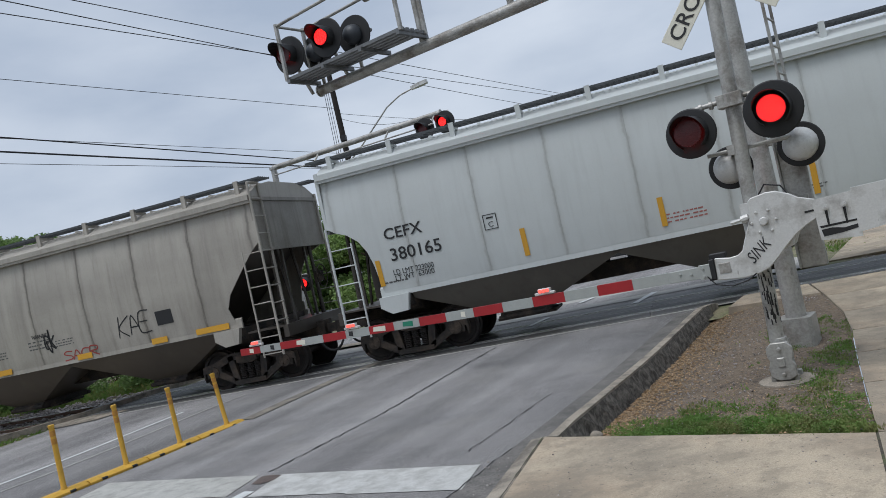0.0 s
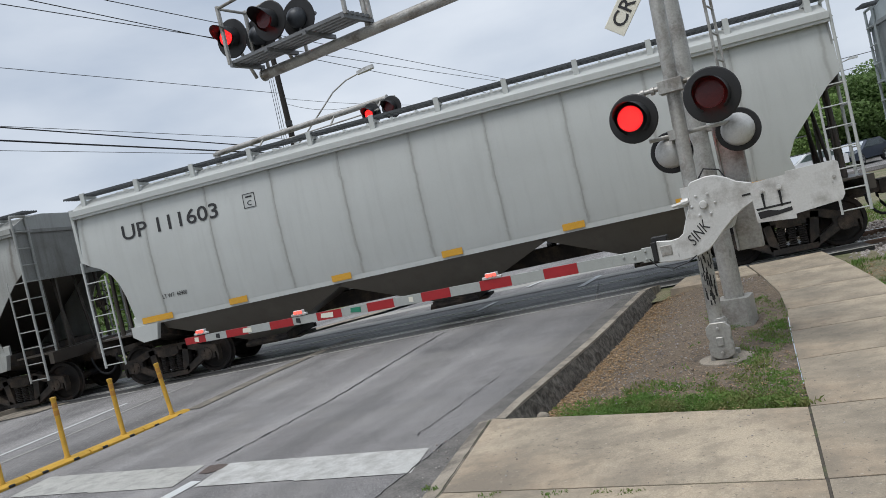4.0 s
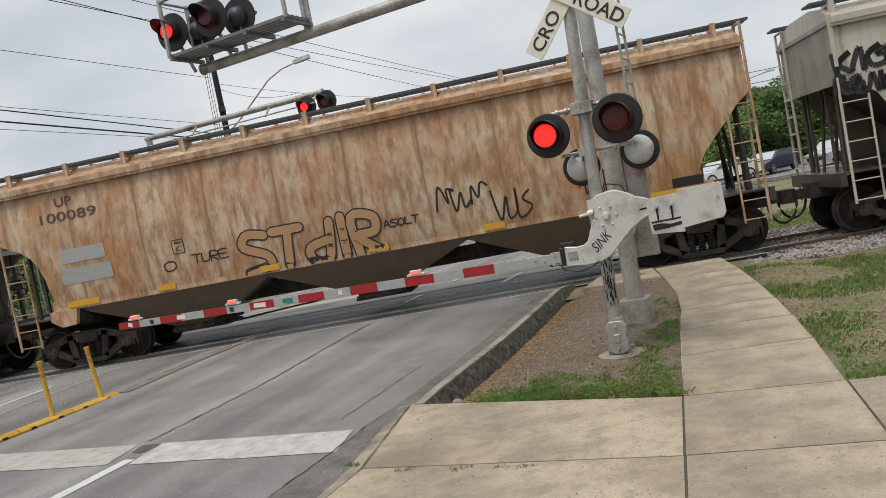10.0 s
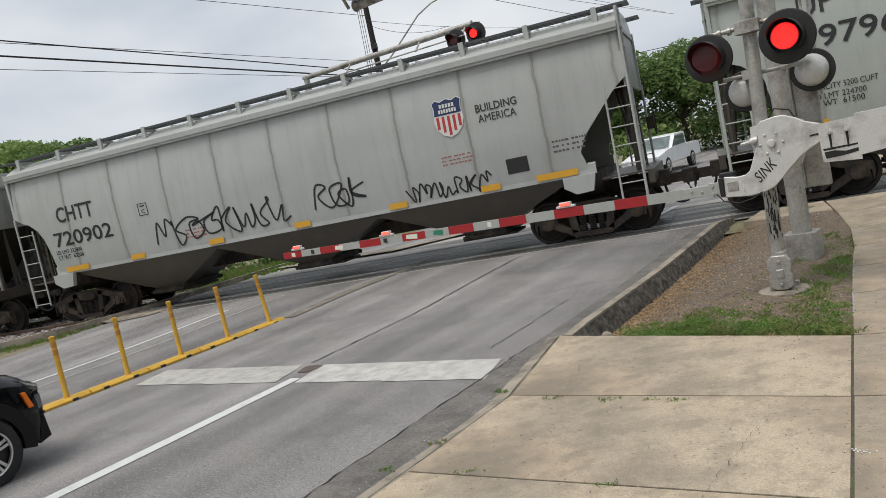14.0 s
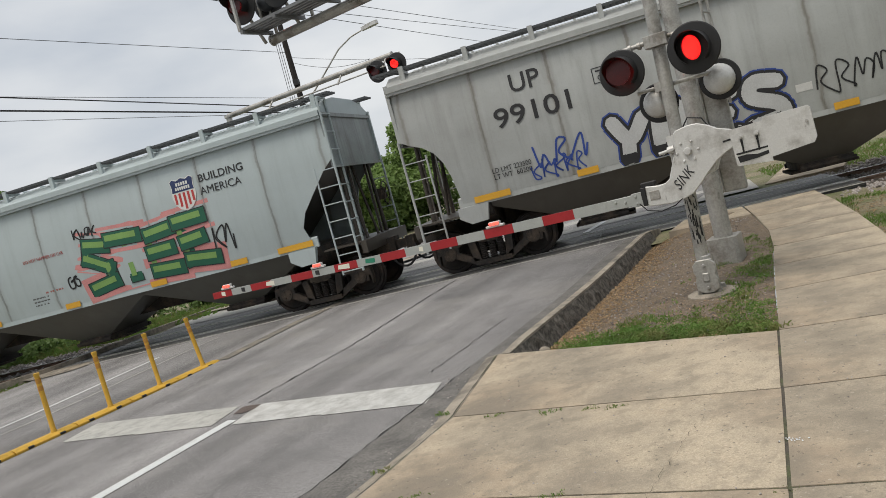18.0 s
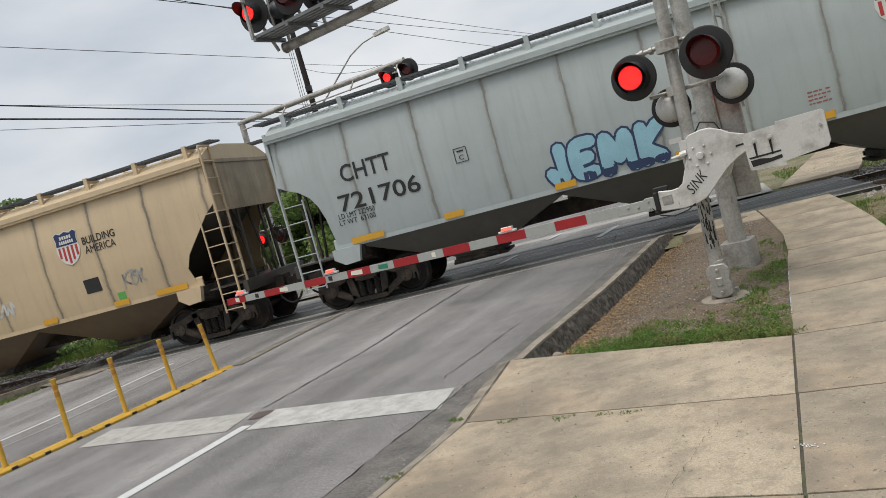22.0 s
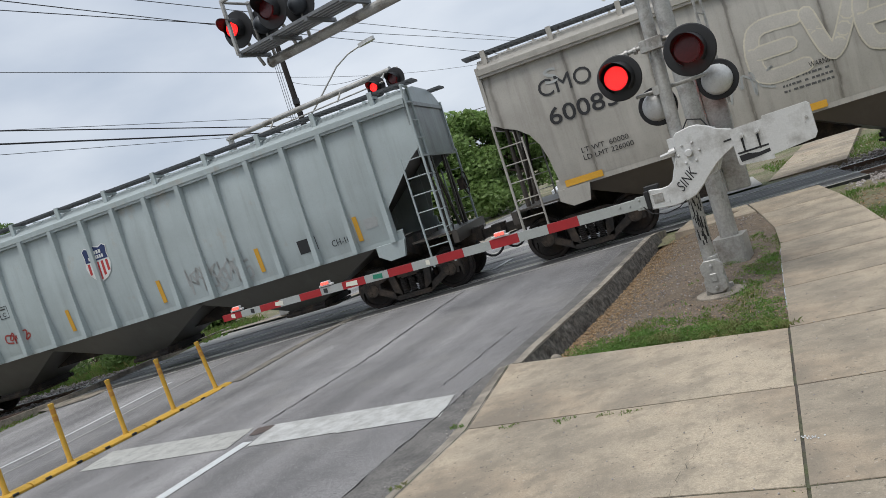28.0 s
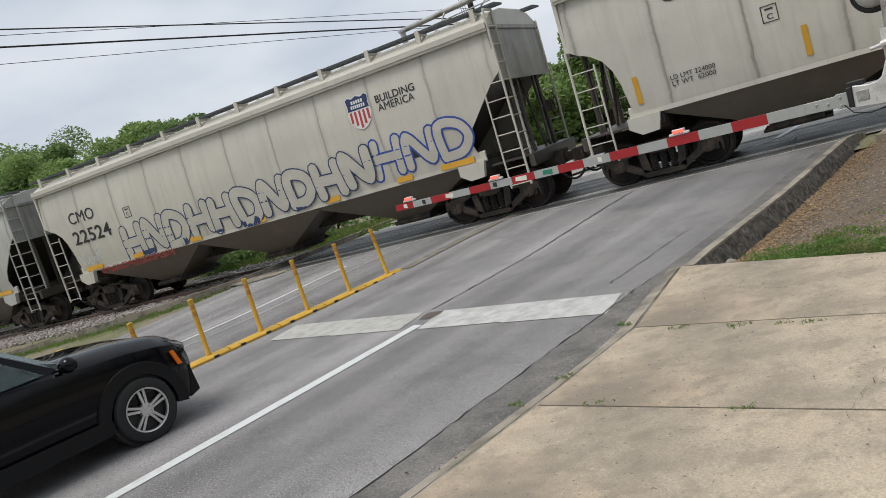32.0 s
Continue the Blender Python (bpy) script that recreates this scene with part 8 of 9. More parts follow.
        prism(bm, [(0.855, 0.72), (0.80, 0.74), (0.50, 0.84), (0.54, 0.885), (0.74, 0.845), (0.858, 0.785)], side * 0.50, side * 0.765)
        part("headlight", bm, HEADLAMP, car, "slim clear headlamp", bevel=0.012)
        bm = bmesh.new()
        prism(bm, [(0.862, 0.755), (0.62, 0.845), (0.63, 0.858), (0.862, 0.772)], side * 0.54, side * 0.768)
        part("lamp_strip", bm, RIM, car, "bright strip in the headlamp")
        bm = bmesh.new()
        prism(bm, [(0.872, 0.53), (0.76, 0.55), (0.77, 0.68), (0.866, 0.69)], side * 0.62, side * 0.755)
        part("lower_lamp", bm, HEADLAMP, car, "square lower lamp in the bumper", bevel=0.015)
        bm = bmesh.new()
        prism(bm, [(0.865, 0.50), (0.68, 0.52), (0.69, 0.71), (0.858, 0.72)], side * 0.60, side * 0.745)
        part("lamp_surround", bm, CLADDING, car, "black surround of the lower lamp", bevel=0.02)
        bm = bmesh.new()
        prism(bm, [(0.67, 0.60), (0.60, 0.76), (0.54, 0.76), (0.60, 0.60)], side * 0.80, side * 0.875)
        part("side_marker", bm, AMBER, car, "orange side marker", bevel=0.006)
        bm = bmesh.new()
        vs = bmesh.ops.create_uvsphere(bm, u_segments=14, v_segments=8, radius=0.11)["verts"]
        for v in vs:
            v.co = Vector((v.co.x * 0.8 - 0.62, v.co.y * 1.1 + side * 1.02, v.co.z * 0.75 + 1.10))
        box(bm, (-0.66, side * 0.90, 1.06), (0.08, 0.12, 0.04))
        part("wing_mirror", bm, paint, car, smooth=True)
        bm = bmesh.new()
        for x0, x1 in ((-0.72, -1.68), (-1.70, -2.35)):
            box(bm, (x1, side * 0.902, 0.72), (0.008, 0.006, 0.62))
        part("door_gap", bm, INTERIOR, car)
    bm = bmesh.new()
    prism(bm, [(0.90, 0.24), (0.72, 0.20), (0.60, 0.26), (0.66, 0.44), (0.86, 0.50)], -0.74, 0.74)
    part("front_bumper", bm, CLADDING, car, "black lower bumper", bevel=0.03)
    bm = bmesh.new()
    prism(bm, [(0.885, 0.54), (0.875, 0.70), (0.80, 0.72), (0.80, 0.52)], -0.42, 0.42)
    part("grille", bm, BLACK, car, bevel=0.01)
    # a short, tall nose ahead of the axle
    for ob in car.children:
        if ob.name.split(".")[0] in ("body", "headlight", "lamp_strip", "lower_lamp", "lamp_surround", "side_marker", "front_bumper", "grille"):
            for v in ob.data.vertices:
                if v.co.x > 0.3:
                    v.co.x = 0.3 + (v.co.x - 0.3) * 0.72
                v.co.z *= 1.045
    return car


def tyre_wheel(parent, m, r):
    w = put("wheel", shared(("tyre", r), lambda bm: lathe(bm, [(r * 0.68, -0.095), (r * 0.80, -0.105), (r * 0.96, -0.09), (r, -0.06), (r, 0.06), (r * 0.95, 0.10), (r * 0.66, 0.10), (r * 0.68, -0.095)], 36, "y", False), TYRE, True), parent, m, "black tyre on alloy wheel")

    def spokes(bm):
        for i in range(5):
            a = 2 * math.pi * i / 5 + 0.3
            for off in (-0.13, 0.13):
                p0 = Vector((0.055 * math.cos(a + off * 2), -0.088, 0.055 * math.sin(a + off * 2)))
                p1 = Vector((r * 0.66 * math.cos(a + off), -0.078, r * 0.66 * math.sin(a + off)))
                d = (p1 - p0)
                side = Vector((-d.z, 0, d.x)).normalized() * 0.013
                q = [p0 - side, p0 + side, p1 + side * 1.1, p1 - side * 1.1]
                lo = [bm.verts.new(v + Vector((0, 0.03, 0))) for v in q]
                hi = [bm.verts.new(v) for v in q]
                bm.faces.new(hi)
                for k in range(4):
                    bm.faces.new((hi[k], lo[k], lo[(k + 1) % 4], hi[(k + 1) % 4]))
        for i in range(5):
            a = 2 * math.pi * (i + 0.5) / 5 + 0.3
            rod(bm, (0.045 * math.cos(a), -0.09, 0.045 * math.sin(a)), (0.045 * math.cos(a), -0.108, 0.045 * math.sin(a)), 0.011, 6)
        lathe(bm, [(0.02, -0.095), (0.07, -0.09), (0.08, -0.06)], 16)
        lathe(bm, [(r * 0.64, -0.07), (r * 0.65, -0.098), (r * 0.695, -0.102), (r * 0.70, -0.08)], 36, "y", False)

    put("rim", shared(("rim", r), spokes, RIM, False), w)
    put("hub", shared(("hub", r), lambda bm: lathe(bm, [(r * 0.66, -0.03), (0.05, -0.035)], 24), BLACK), w)
    return w


suv(pose(-5.36 + 0.16 * ALONG.x, -2.56 + 0.16 * ALONG.y, 0.0, 0, 0, math.degrees(math.atan2(ALONG.y, ALONG.x))), CAR_BLACK, "black compact crossover waiting behind the stop bar")

# ---------------------------------------------------------------- trees and bushes


def leaf_cloud(centre, radii, count, size, rnd, verts, faces):
    for _ in range(count):
        while True:
            d = Vector((rnd.uniform(-1, 1), rnd.uniform(-1, 1), rnd.uniform(-1, 1)))
            if 0.25 < d.length < 1:
                break
        p = Vector((centre[0] + d.x * radii[0], centre[1] + d.y * radii[1], centre[2] + d.z * radii[2]))
        a = Vector((rnd.uniform(-1, 1), rnd.uniform(-1, 1), rnd.uniform(-0.6, 0.6))).normalized() * size * rnd.uniform(0.6, 1.3)
        b = a.cross(Vector((rnd.uniform(-1, 1), rnd.uniform(-1, 1), rnd.uniform(-1, 1)))).normalized() * size * rnd.uniform(0.35, 0.7)
        i = len(verts)
        verts += [p - a, p + b, p + a, p - b]
        faces.append((i, i + 1, i + 2, i + 3))


def tree(x, y, h, spread, seed, mat=LEAF, label="leafy green tree with an uneven crown", low=0.25, leaf=0.22, dense=1.0, z=-0.03):
    rnd = random.Random(seed)
    t = root("tree", pose(x, y, z), label, "tree", "trees beyond the track")
    bm = bmesh.new()
    tops = []
    rod(bm, (0, 0, 0), (rnd.uniform(-0.2, 0.2), 0, h * 0.45), h * 0.028, 10, h * 0.018)
    for i in range(7):
        a = rnd.uniform(0, 6.28)
        r = spread * rnd.uniform(0.35, 0.75)
        zz = h * rnd.uniform(max(low + 0.1, 0.35), 0.88)
        tip = (r * math.cos(a), r * math.sin(a), zz)
        rod(bm, (0, 0, h * rnd.uniform(0.25, 0.45)), tip, h * 0.012, 6, h * 0.004)
        tops.append(tip)
    part("trunk", bm, BARK, t)
    verts, faces = [], []
    for tip in tops + [(0, 0, h * 0.8), (0, 0, h * 0.6)]:
        for _ in range(3):
            c = (tip[0] + rnd.uniform(-0.3, 0.3) * spread, tip[1] + rnd.uniform(-0.3, 0.3) * spread, tip[2] + rnd.uniform(-0.12, 0.12) * h)
            rr = spread * rnd.uniform(0.22, 0.42)
            leaf_cloud(c, (rr, rr, rr * 0.75), int(150 * dense), leaf, rnd, verts, faces)
    if low < 0.2:
        for _ in range(5):
            a = rnd.uniform(0, 6.28)
            leaf_cloud((spread * 0.6 * math.cos(a), spread * 0.6 * math.sin(a), h * rnd.uniform(0.1, 0.35)), (spread * 0.45, spread * 0.45, h * 0.18), int(150 * dense), leaf, rnd, verts, faces)
    me = bpy.data.meshes.new("crown")
    me.from_pydata(verts, [], faces)
    me.materials.append(mat)
    put("crown", me, t)
    return t


def bush(x, y, h, spread, seed, mat=LEAF_DARK, z=-0.03, leaf=0.1):
    rnd = random.Random(seed)
    b = root("bush", pose(x, y, z), "low wild green bush on the embankment", "bush", "bushes along the track")
    verts, faces = [], []
    for _ in range(9):
        a, r = rnd.uniform(0, 6.28), spread * rnd.uniform(0, 0.7)
        hh = h * rnd.uniform(0.35, 0.75)
        leaf_cloud((r * math.cos(a), r * math.sin(a), hh * 0.6), (spread * 0.42, spread * 0.35, hh * 0.6), 170, leaf, rnd, verts, faces)
    me = bpy.data.meshes.new("foliage")
    me.from_pydata(verts, [], faces)
    me.materials.append(mat)
    put("foliage", me, b)
    bm = bmesh.new()
    for i in range(5):
        a = rnd.uniform(0, 6.28)
        rod(bm, (0, 0, 0), (spread * 0.4 * math.cos(a), spread * 0.4 * math.sin(a), h * 0.5), 0.02, 5)
    part("stem", bm, BARK, b)


TREES = [(-54, 33, 10.3, 5.0), (-47, 31, 9.4, 4.6), (-40, 33, 10.6, 4.8), (-35, 32, 8.6, 4.0), (-29, 36, 7.5, 4.4), (-23, 38, 6.6, 4.2), (-18, 38, 6.8, 4.0), (-13.5, 34, 6.0, 3.6), (6.0, 42, 6.4, 4.6), (1.0, 44, 6.8, 5.0), (-4.0, 40, 6.2, 4.4), (-9.0, 36, 6.4, 4.0), (11, 56, 5.5, 4.6), (18, 72, 6.5, 5.4), (26, 74, 7.0, 6), (34, 76, 7.5, 6), (42, 76, 8.0, 6), (-62, 38, 13, 6), (-72, 44, 14, 7), (-84, 50, 15, 8), (15, 52, 6.0, 4.2), (22, 55, 6.5, 4.4), (29, 56, 6.4, 4.4), (36, 58, 6.8, 4.6)]
for n, (x, y, h, sp) in enumerate(TREES):
    tree(x, y, h, sp, 100 + n, LEAF if n % 3 else LEAF_DARK, low=0.12, leaf=0.16, dense=6.0)
# unseen trees added behind the camera to block low sky from reflections
for n, (x, y, h, sp) in enumerate([(-3, -26, 9, 4.6), (4, -24, 8.5, 4.4), (11, -25, 9.5, 4.8), (18, -22, 9, 4.6), (25, -18, 9, 4.6), (-26, -20, 8, 4.4), (-33, -12, 8, 4.4), (31, -12, 9, 4.6)]):
    tree(x, y, h, sp, 180 + n, LEAF_DARK, "unseen leafy tree behind the camera, added to darken reflections", low=0.12, leaf=0.30, dense=1.2)
for n, (x, y, h, sp) in enumerate([(-14.5, 13.6, 1.3, 1.3), (-17.5, 13.2, 1.2, 1.4), (-20.5, 13.6, 1.4, 1.6), (-24, 13.8, 1.5, 1.7), (-28, 14.2, 1.7, 1.9), (-13.0, 16.5, 1.5, 1.4), (-33, 14.5, 1.8, 2.1), (-16, 17.5, 2.4, 2.2), (-20, 18.5, 2.6, 2.4), (-25, 19, 2.8, 2.6)]):
    bush(x, y, h, sp, 300 + n)

# ---------------------------------------------------------------- left side: kerb, grass strip, ballast, ties
bm = bmesh.new()
prev = None
for x, y in ((-11.2, 14.5), (-11.6, 10.9), (-11.95, 8.6), (-12.45, 7.6), (-13.2, 6.6), (-14.6, 5.6), (-17, 4.6), (-24, 3.2), (-40, 1.5)):
    ring = [bm.verts.new((x + dx, y + dx * 0.6, z + rise(y))) for dx, z in ((0.0, -0.05), (0.0, 0.12), (-0.18, 0.12), (-0.18, -0.05))]
    if prev:
        for i in range(4):
            bm.faces.new((prev[i], prev[(i + 1) % 4], ring[(i + 1) % 4], ring[i]))
    prev = ring
tagged(new("far_kerb", mesh_of(bm, KERB)), "grey concrete kerb beside the grass verge", "kerb", kind="structure")
bm = bmesh.new()
ribbon(bm, [((-12.6, 7.4), (-12.2, 8.0)), ((-11.9, 7.0), (-11.3, 8.1)), ((-11.0, 7.2), (-10.6, 7.9))], 0.02)
tagged(new("kerb_apron", mesh_of(bm, KERB)), "pale concrete apron where the kerb meets the rails", "pavement", kind="structure")

tie_mesh = None
track_ties = tagged(new("track_ties", None), "dark wooden ties set in the ballast", "railway tie", kind="structure")
for x0, x1 in ((-48, -13.2), (6.6, 34)):
    n = int((x1 - x0) / 0.53)
    for i in range(n):
        if tie_mesh is None:
            bm = bmesh.new()
            box(bm, (0, 0, 0), (0.22, 2.6, 0.10))
            tie_mesh = mesh_of(bm, TIE, bevel=0.01)
        put("tie", tie_mesh, track_ties, pose(x0 + i * 0.53, TRACK_Y, -0.012))

STONE = []
for s in range(4):
    rnd = random.Random(40 + s)
    bm = bmesh.new()
    bmesh.ops.create_icosphere(bm, subdivisions=1, radius=0.034)
    for v in bm.verts:
        v.co *= rnd.uniform(0.65, 1.25)
        v.co.z *= 0.75
    STONE.append(mesh_of(bm, BALLAST))


def scatter(name, spots, shape, mat, label, category):
    """Many small pieces in one mesh: each spot is (x, y, z, size, turn)."""
    verts, faces = [], []
    src = [tuple(v.co) for v in shape.vertices]
    polys = [tuple(p.vertices) for p in shape.polygons]
    for x, y, z, s, a in spots:
        i = len(verts)
        ca, sa = math.cos(a) * s, math.sin(a) * s
        verts += [(x + vx * ca - vy * sa, y + vx * sa + vy * ca, z + vz * s) for vx, vy, vz in src]
        faces += [tuple(i + k for k in p) for p in polys]
    me = bpy.data.meshes.new(name)
    me.from_pydata(verts, [], faces)
    me.materials.append(mat)
    return tagged(new(name, me), label, category, kind="stuff")


rnd = random.Random(9)
BALLAST_LOOSE = material("ballast_loose", (0.36, 0.335, 0.315), 0.9, vary=0.5, scale=11, fine=60, bump=0.3, second=(0.17, 0.14, 0.125), second_at=0.52, second_scale=13)
spots = []
for _ in range(9000):
    x = rnd.uniform(5.45, 22)
    y = rnd.choice((rnd.uniform(6.7, 8.3), rnd.uniform(8.5, 9.8), rnd.uniform(10.0, 12.2)))
    spots.append((x, y, rnd.uniform(0.0, 0.05), rnd.uniform(0.6, 1.5), rnd.uniform(0, 6.28)))
scatter("ballast_stones", spots, STONE[0], BALLAST_LOOSE, "loose grey crushed stone beside the rails", "ballast")
spots = []
for _ in range(9000):
    x = rnd.uniform(-36, -12.4)
    y = rnd.choice((rnd.uniform(6.3, 8.3), rnd.uniform(6.3, 8.3), rnd.uniform(8.5, 9.8), rnd.uniform(10.0, 12.5)))
    spots.append((x, y, rnd.uniform(-0.01, 0.04), rnd.uniform(0.8, 1.8), rnd.uniform(0, 6.28)))
scatter("ballast_stones", spots, STONE[1], BALLAST_LOOSE, "loose grey crushed stone beside the rails", "ballast")


# ---------------------------------------------------------------- grass, litter and tufts
def blades(name, spots, mat, label, category="grass"):
    """Spots are (x, y, z, height, spread); each grows a few bent blades."""
    verts, faces = [], []
    rnd = random.Random(len(spots))
    for x, y, z, h, sp in spots:
        for _ in range(4):
            a, lean = rnd.uniform(0, 6.28), rnd.uniform(0.15, 0.9)
            hh, w = h * rnd.uniform(0.6, 1.2), rnd.uniform(0.003, 0.0065) + h * 0.02
            px, py = x + rnd.uniform(-sp, sp), y + rnd.uniform(-sp, sp)
            dx, dy = math.cos(a), math.sin(a)
            i = len(verts)
            verts += [(px - dy * w, py + dx * w, z), (px + dy * w, py - dx * w, z), (px + dx * hh * lean * 0.45 + dy * w * 0.7, py + dy * hh * lean * 0.45 - dx * w * 0.7, z + hh * 0.62), (px + dx * hh * lean, py + dy * hh * lean, z + hh * (1 - lean * 0.35))]
            faces += [(i, i + 1, i + 2), (i, i + 2, i + 3)]
    me = bpy.data.meshes.new(name)
    me.from_pydata(verts, [], faces)
    me.materials.append(mat)
    return tagged(new(name, me), label, category, kind="stuff")


def bed_z(x, y):
    """The dirt bed's height at a place."""
    v = max(0.0, min(1.0, (y - 0.0) / 7.2))
    xl = road(0.76, 0.35 + 7.4 * v).x
    u = max(0.0, min(1.0, (x - xl) / 2.2))
    return -0.13 + 0.25 * min(1, u * 1.5) ** 0.7 + rise(y)


rnd = random.Random(12)
front, sparse, litter, pebbles = [], [], [], []
def front_edge(x):
    return 0.13 - (x - 0.75) * 0.44
for _ in range(9500):
    x = rnd.uniform(1.0, 3.3)
    d = abs(rnd.gauss(0, 0.50))
    k = max(0.03, 1.6 * noise.noise((x * 2.6, d * 2.4, 3)) + 0.58 - 0.35 * d)
    if d < 1.3 and rnd.random() < k:
        y = front_edge(x) + 0.04 + d
        front.append((x, y, min(bed_z(x, y), 0.10), rnd.uniform(0.02, 0.055) * (1.8 if rnd.random() < 0.06 else 1), 0.03))
for _ in range(2200):
    y = rnd.uniform(-0.9, 4.2)
    xr = 3.3 + (y + 1.0) * 0.157
    x = xr - abs(rnd.gauss(0, 0.45))
    if noise.noise((x * 3, y * 1.6, 7)) > 0.02:
        sparse.append((x, y, bed_z(x, y), rnd.uniform(0.015, 0.05), 0.03))
for _ in range(4200):
    y = rnd.uniform(0.2, 6.5)
    xl = road(0.86, y / 0.97).x
    x = xl + abs(rnd.gauss(0, 0.34)) + 0.03
    litter.append((x, y, bed_z(x, y) + rnd.uniform(0.004, 0.03), rnd.uniform(0.6, 1.5), rnd.uniform(0, 6.28)))
for _ in range(1300):
    x = rnd.uniform(1.1, 3.6)
    y = front_edge(x) + abs(rnd.gauss(0, 1.5))
    litter.append((x, y, bed_z(x, y) + 0.012, rnd.uniform(0.4, 1.1), rnd.uniform(0, 6.28)))
for _ in range(1100):
    y = rnd.uniform(-0.3, 6.5)
    x = rnd.uniform(road(0.85, y / 0.97).x, 3.4 + y * 0.13)
    pebbles.append((x, y, bed_z(x, y) + 0.004, rnd.uniform(0.15, 0.5), rnd.uniform(0, 6.28)))
debris = []
for _ in range(420):
    y = rnd.uniform(-6.5, 0.0)
    debris.append((edge_front(y) - 0.12 + rnd.gauss(0, 0.16), y, 0.02 if rnd.random() < 0.5 else 0.05, rnd.uniform(0.12, 0.38), rnd.uniform(0, 6.28)))
for _ in range(260):
    y = rnd.uniform(-6.5, 0.0)
    debris.append((rnd.uniform(0.8, 4.4), y, 0.152, rnd.uniform(0.08, 0.26), rnd.uniform(0, 6.28)))
scatter("gutter_debris", debris, STONE[3], BALLAST_LOOSE, "tiny pebbles and grit in the gutter", "gravel")
blades("grass_tufts", front, GRASS, "short bright green grass along the slab edge")
blades("grass_tufts", sparse, GRASS, "sparse weeds beside the walk")
verts, faces = [], []
for _ in range(150):
    x = 1.25 + 2.0 * rnd.random() ** 1.4
    y = front_edge(x) + 0.08 + abs(rnd.gauss(0, 0.28))
    leaf_cloud((x, y, bed_z(x, y) + 0.035), (0.09, 0.09, 0.045), 70, 0.012, rnd, verts, faces)
for _ in range(60):
    y = rnd.uniform(-0.8, 3.4)
    x = 3.3 + (y + 1.0) * 0.157 - abs(rnd.gauss(0, 0.4))
    leaf_cloud((x, y, bed_z(x, y) + 0.02), (0.08, 0.08, 0.03), 50, 0.011, rnd, verts, faces)
me = bpy.data.meshes.new("clover")
me.from_pydata(verts, [], faces)
me.materials.append(GRASS)
tagged(new("clover_patch", me), "low bright green clover and weeds on the dirt bed", "weeds", kind="stuff")
bm = bmesh.new()
sheet(bm, [(-0.02, 0, 0), (0, -0.010, 0.006), (0.022, 0, 0.002), (0, 0.010, 0.008)])
leaf_shape = mesh_of(bm, DRYLEAF)
scatter("leaf_litter", litter, leaf_shape, DRYLEAF, "dry brown fallen leaves on the dirt", "leaf litter")
scatter("pebbles", pebbles, STONE[2], BALLAST_LOOSE, "small pale pebbles in the dirt", "gravel")

spots, dry = [], []
for _ in range(24000):
    x, y = rnd.uniform(4.7, 12), rnd.uniform(-3.5, 6.4)
    edge = 4.6 + 0.24 * (y + 1.2) if y < 0.4 else 4.9 + 0.1 * (y - 0.4)
    if x > edge + 0.06 and noise.noise((x * 0.9, y * 0.9, 1)) > 0.02 + rnd.uniform(-0.15, 0.15):
        spots.append((x, y, rise(y) * level(x) - 0.03, rnd.uniform(0.03, 0.085), 0.05))
    elif x > edge + 0.05 and rnd.random() < 0.7:
        dry.append((x, y, rise(y) * level(x) - 0.02, rnd.uniform(0.6, 1.6), rnd.uniform(0, 6.28)))
blades("verge_grass", spots, GRASS, "patchy green grass beside the walk")
scatter("verge_litter", dry, leaf_shape, DRYLEAF, "dry leaves and twigs on the verge", "leaf litter")
spots = []
for _ in range(4200):
    f = rnd.random()
    x = -12.4 - 14 * f
    y = 7.2 - 3.2 * min(1, f * 2.2) + rnd.gauss(0, 0.45)
    spots.append((x, y, -0.01, rnd.uniform(0.05, 0.17), 0.10))
for _ in range(7000):
    x, y = rnd.uniform(-40, -10.5), rnd.uniform(12.2, 16)
    spots.append((x, y, -0.02, rnd.uniform(0.10, 0.32), 0.10))
for _ in range(5000):
    x, y = rnd.uniform(5.8, 26), rnd.uniform(12.2, 17)
    spots.append((x, y, -0.02, rnd.uniform(0.06, 0.16), 0.10))
blades("tall_grass", spots, GRASS, "taller grass along the track")
for n, (x, y, h) in enumerate(((0.40, -1.42, 0.06), (0.18, -2.55, 0.05), (1.42, -1.98, 0.035), (1.95, -2.16, 0.04), (1.75, -2.09, 0.03), (0.95, -1.82, 0.03), (3.34, -0.93, 0.12), (3.25, -0.88, 0.12), (2.84, -3.9, 0.05), (1.6, -3.5, 0.025), (-0.05, -3.0, 0.05), (0.62, -3.2, 0.03))):
    r2 = random.Random(n)
    blades("joint_weed", [(x + r2.gauss(0, 0.05), y + r2.gauss(0, 0.02), 0.13 if x > 0.5 else 0.09, h * 0.65, 0.02) for _ in range(9)], GRASS, "small weed growing in a slab joint", "weed")

# a pale stone at the bed's corner
bm = bmesh.new()
bmesh.ops.create_icosphere(bm, subdivisions=2, radius=0.06)
for v in bm.verts:
    v.co = Vector((v.co.x * 1.1, v.co.y * 0.8, v.co.z * 0.8)) * (1 + 0.2 * noise.noise(v.co * 14))
stone = tagged(new("stone", mesh_of(bm, KERB)), "pale lump of broken concrete at the kerb", "stone")
stone.matrix_basis = pose(1.10, 0.42, 0.02)

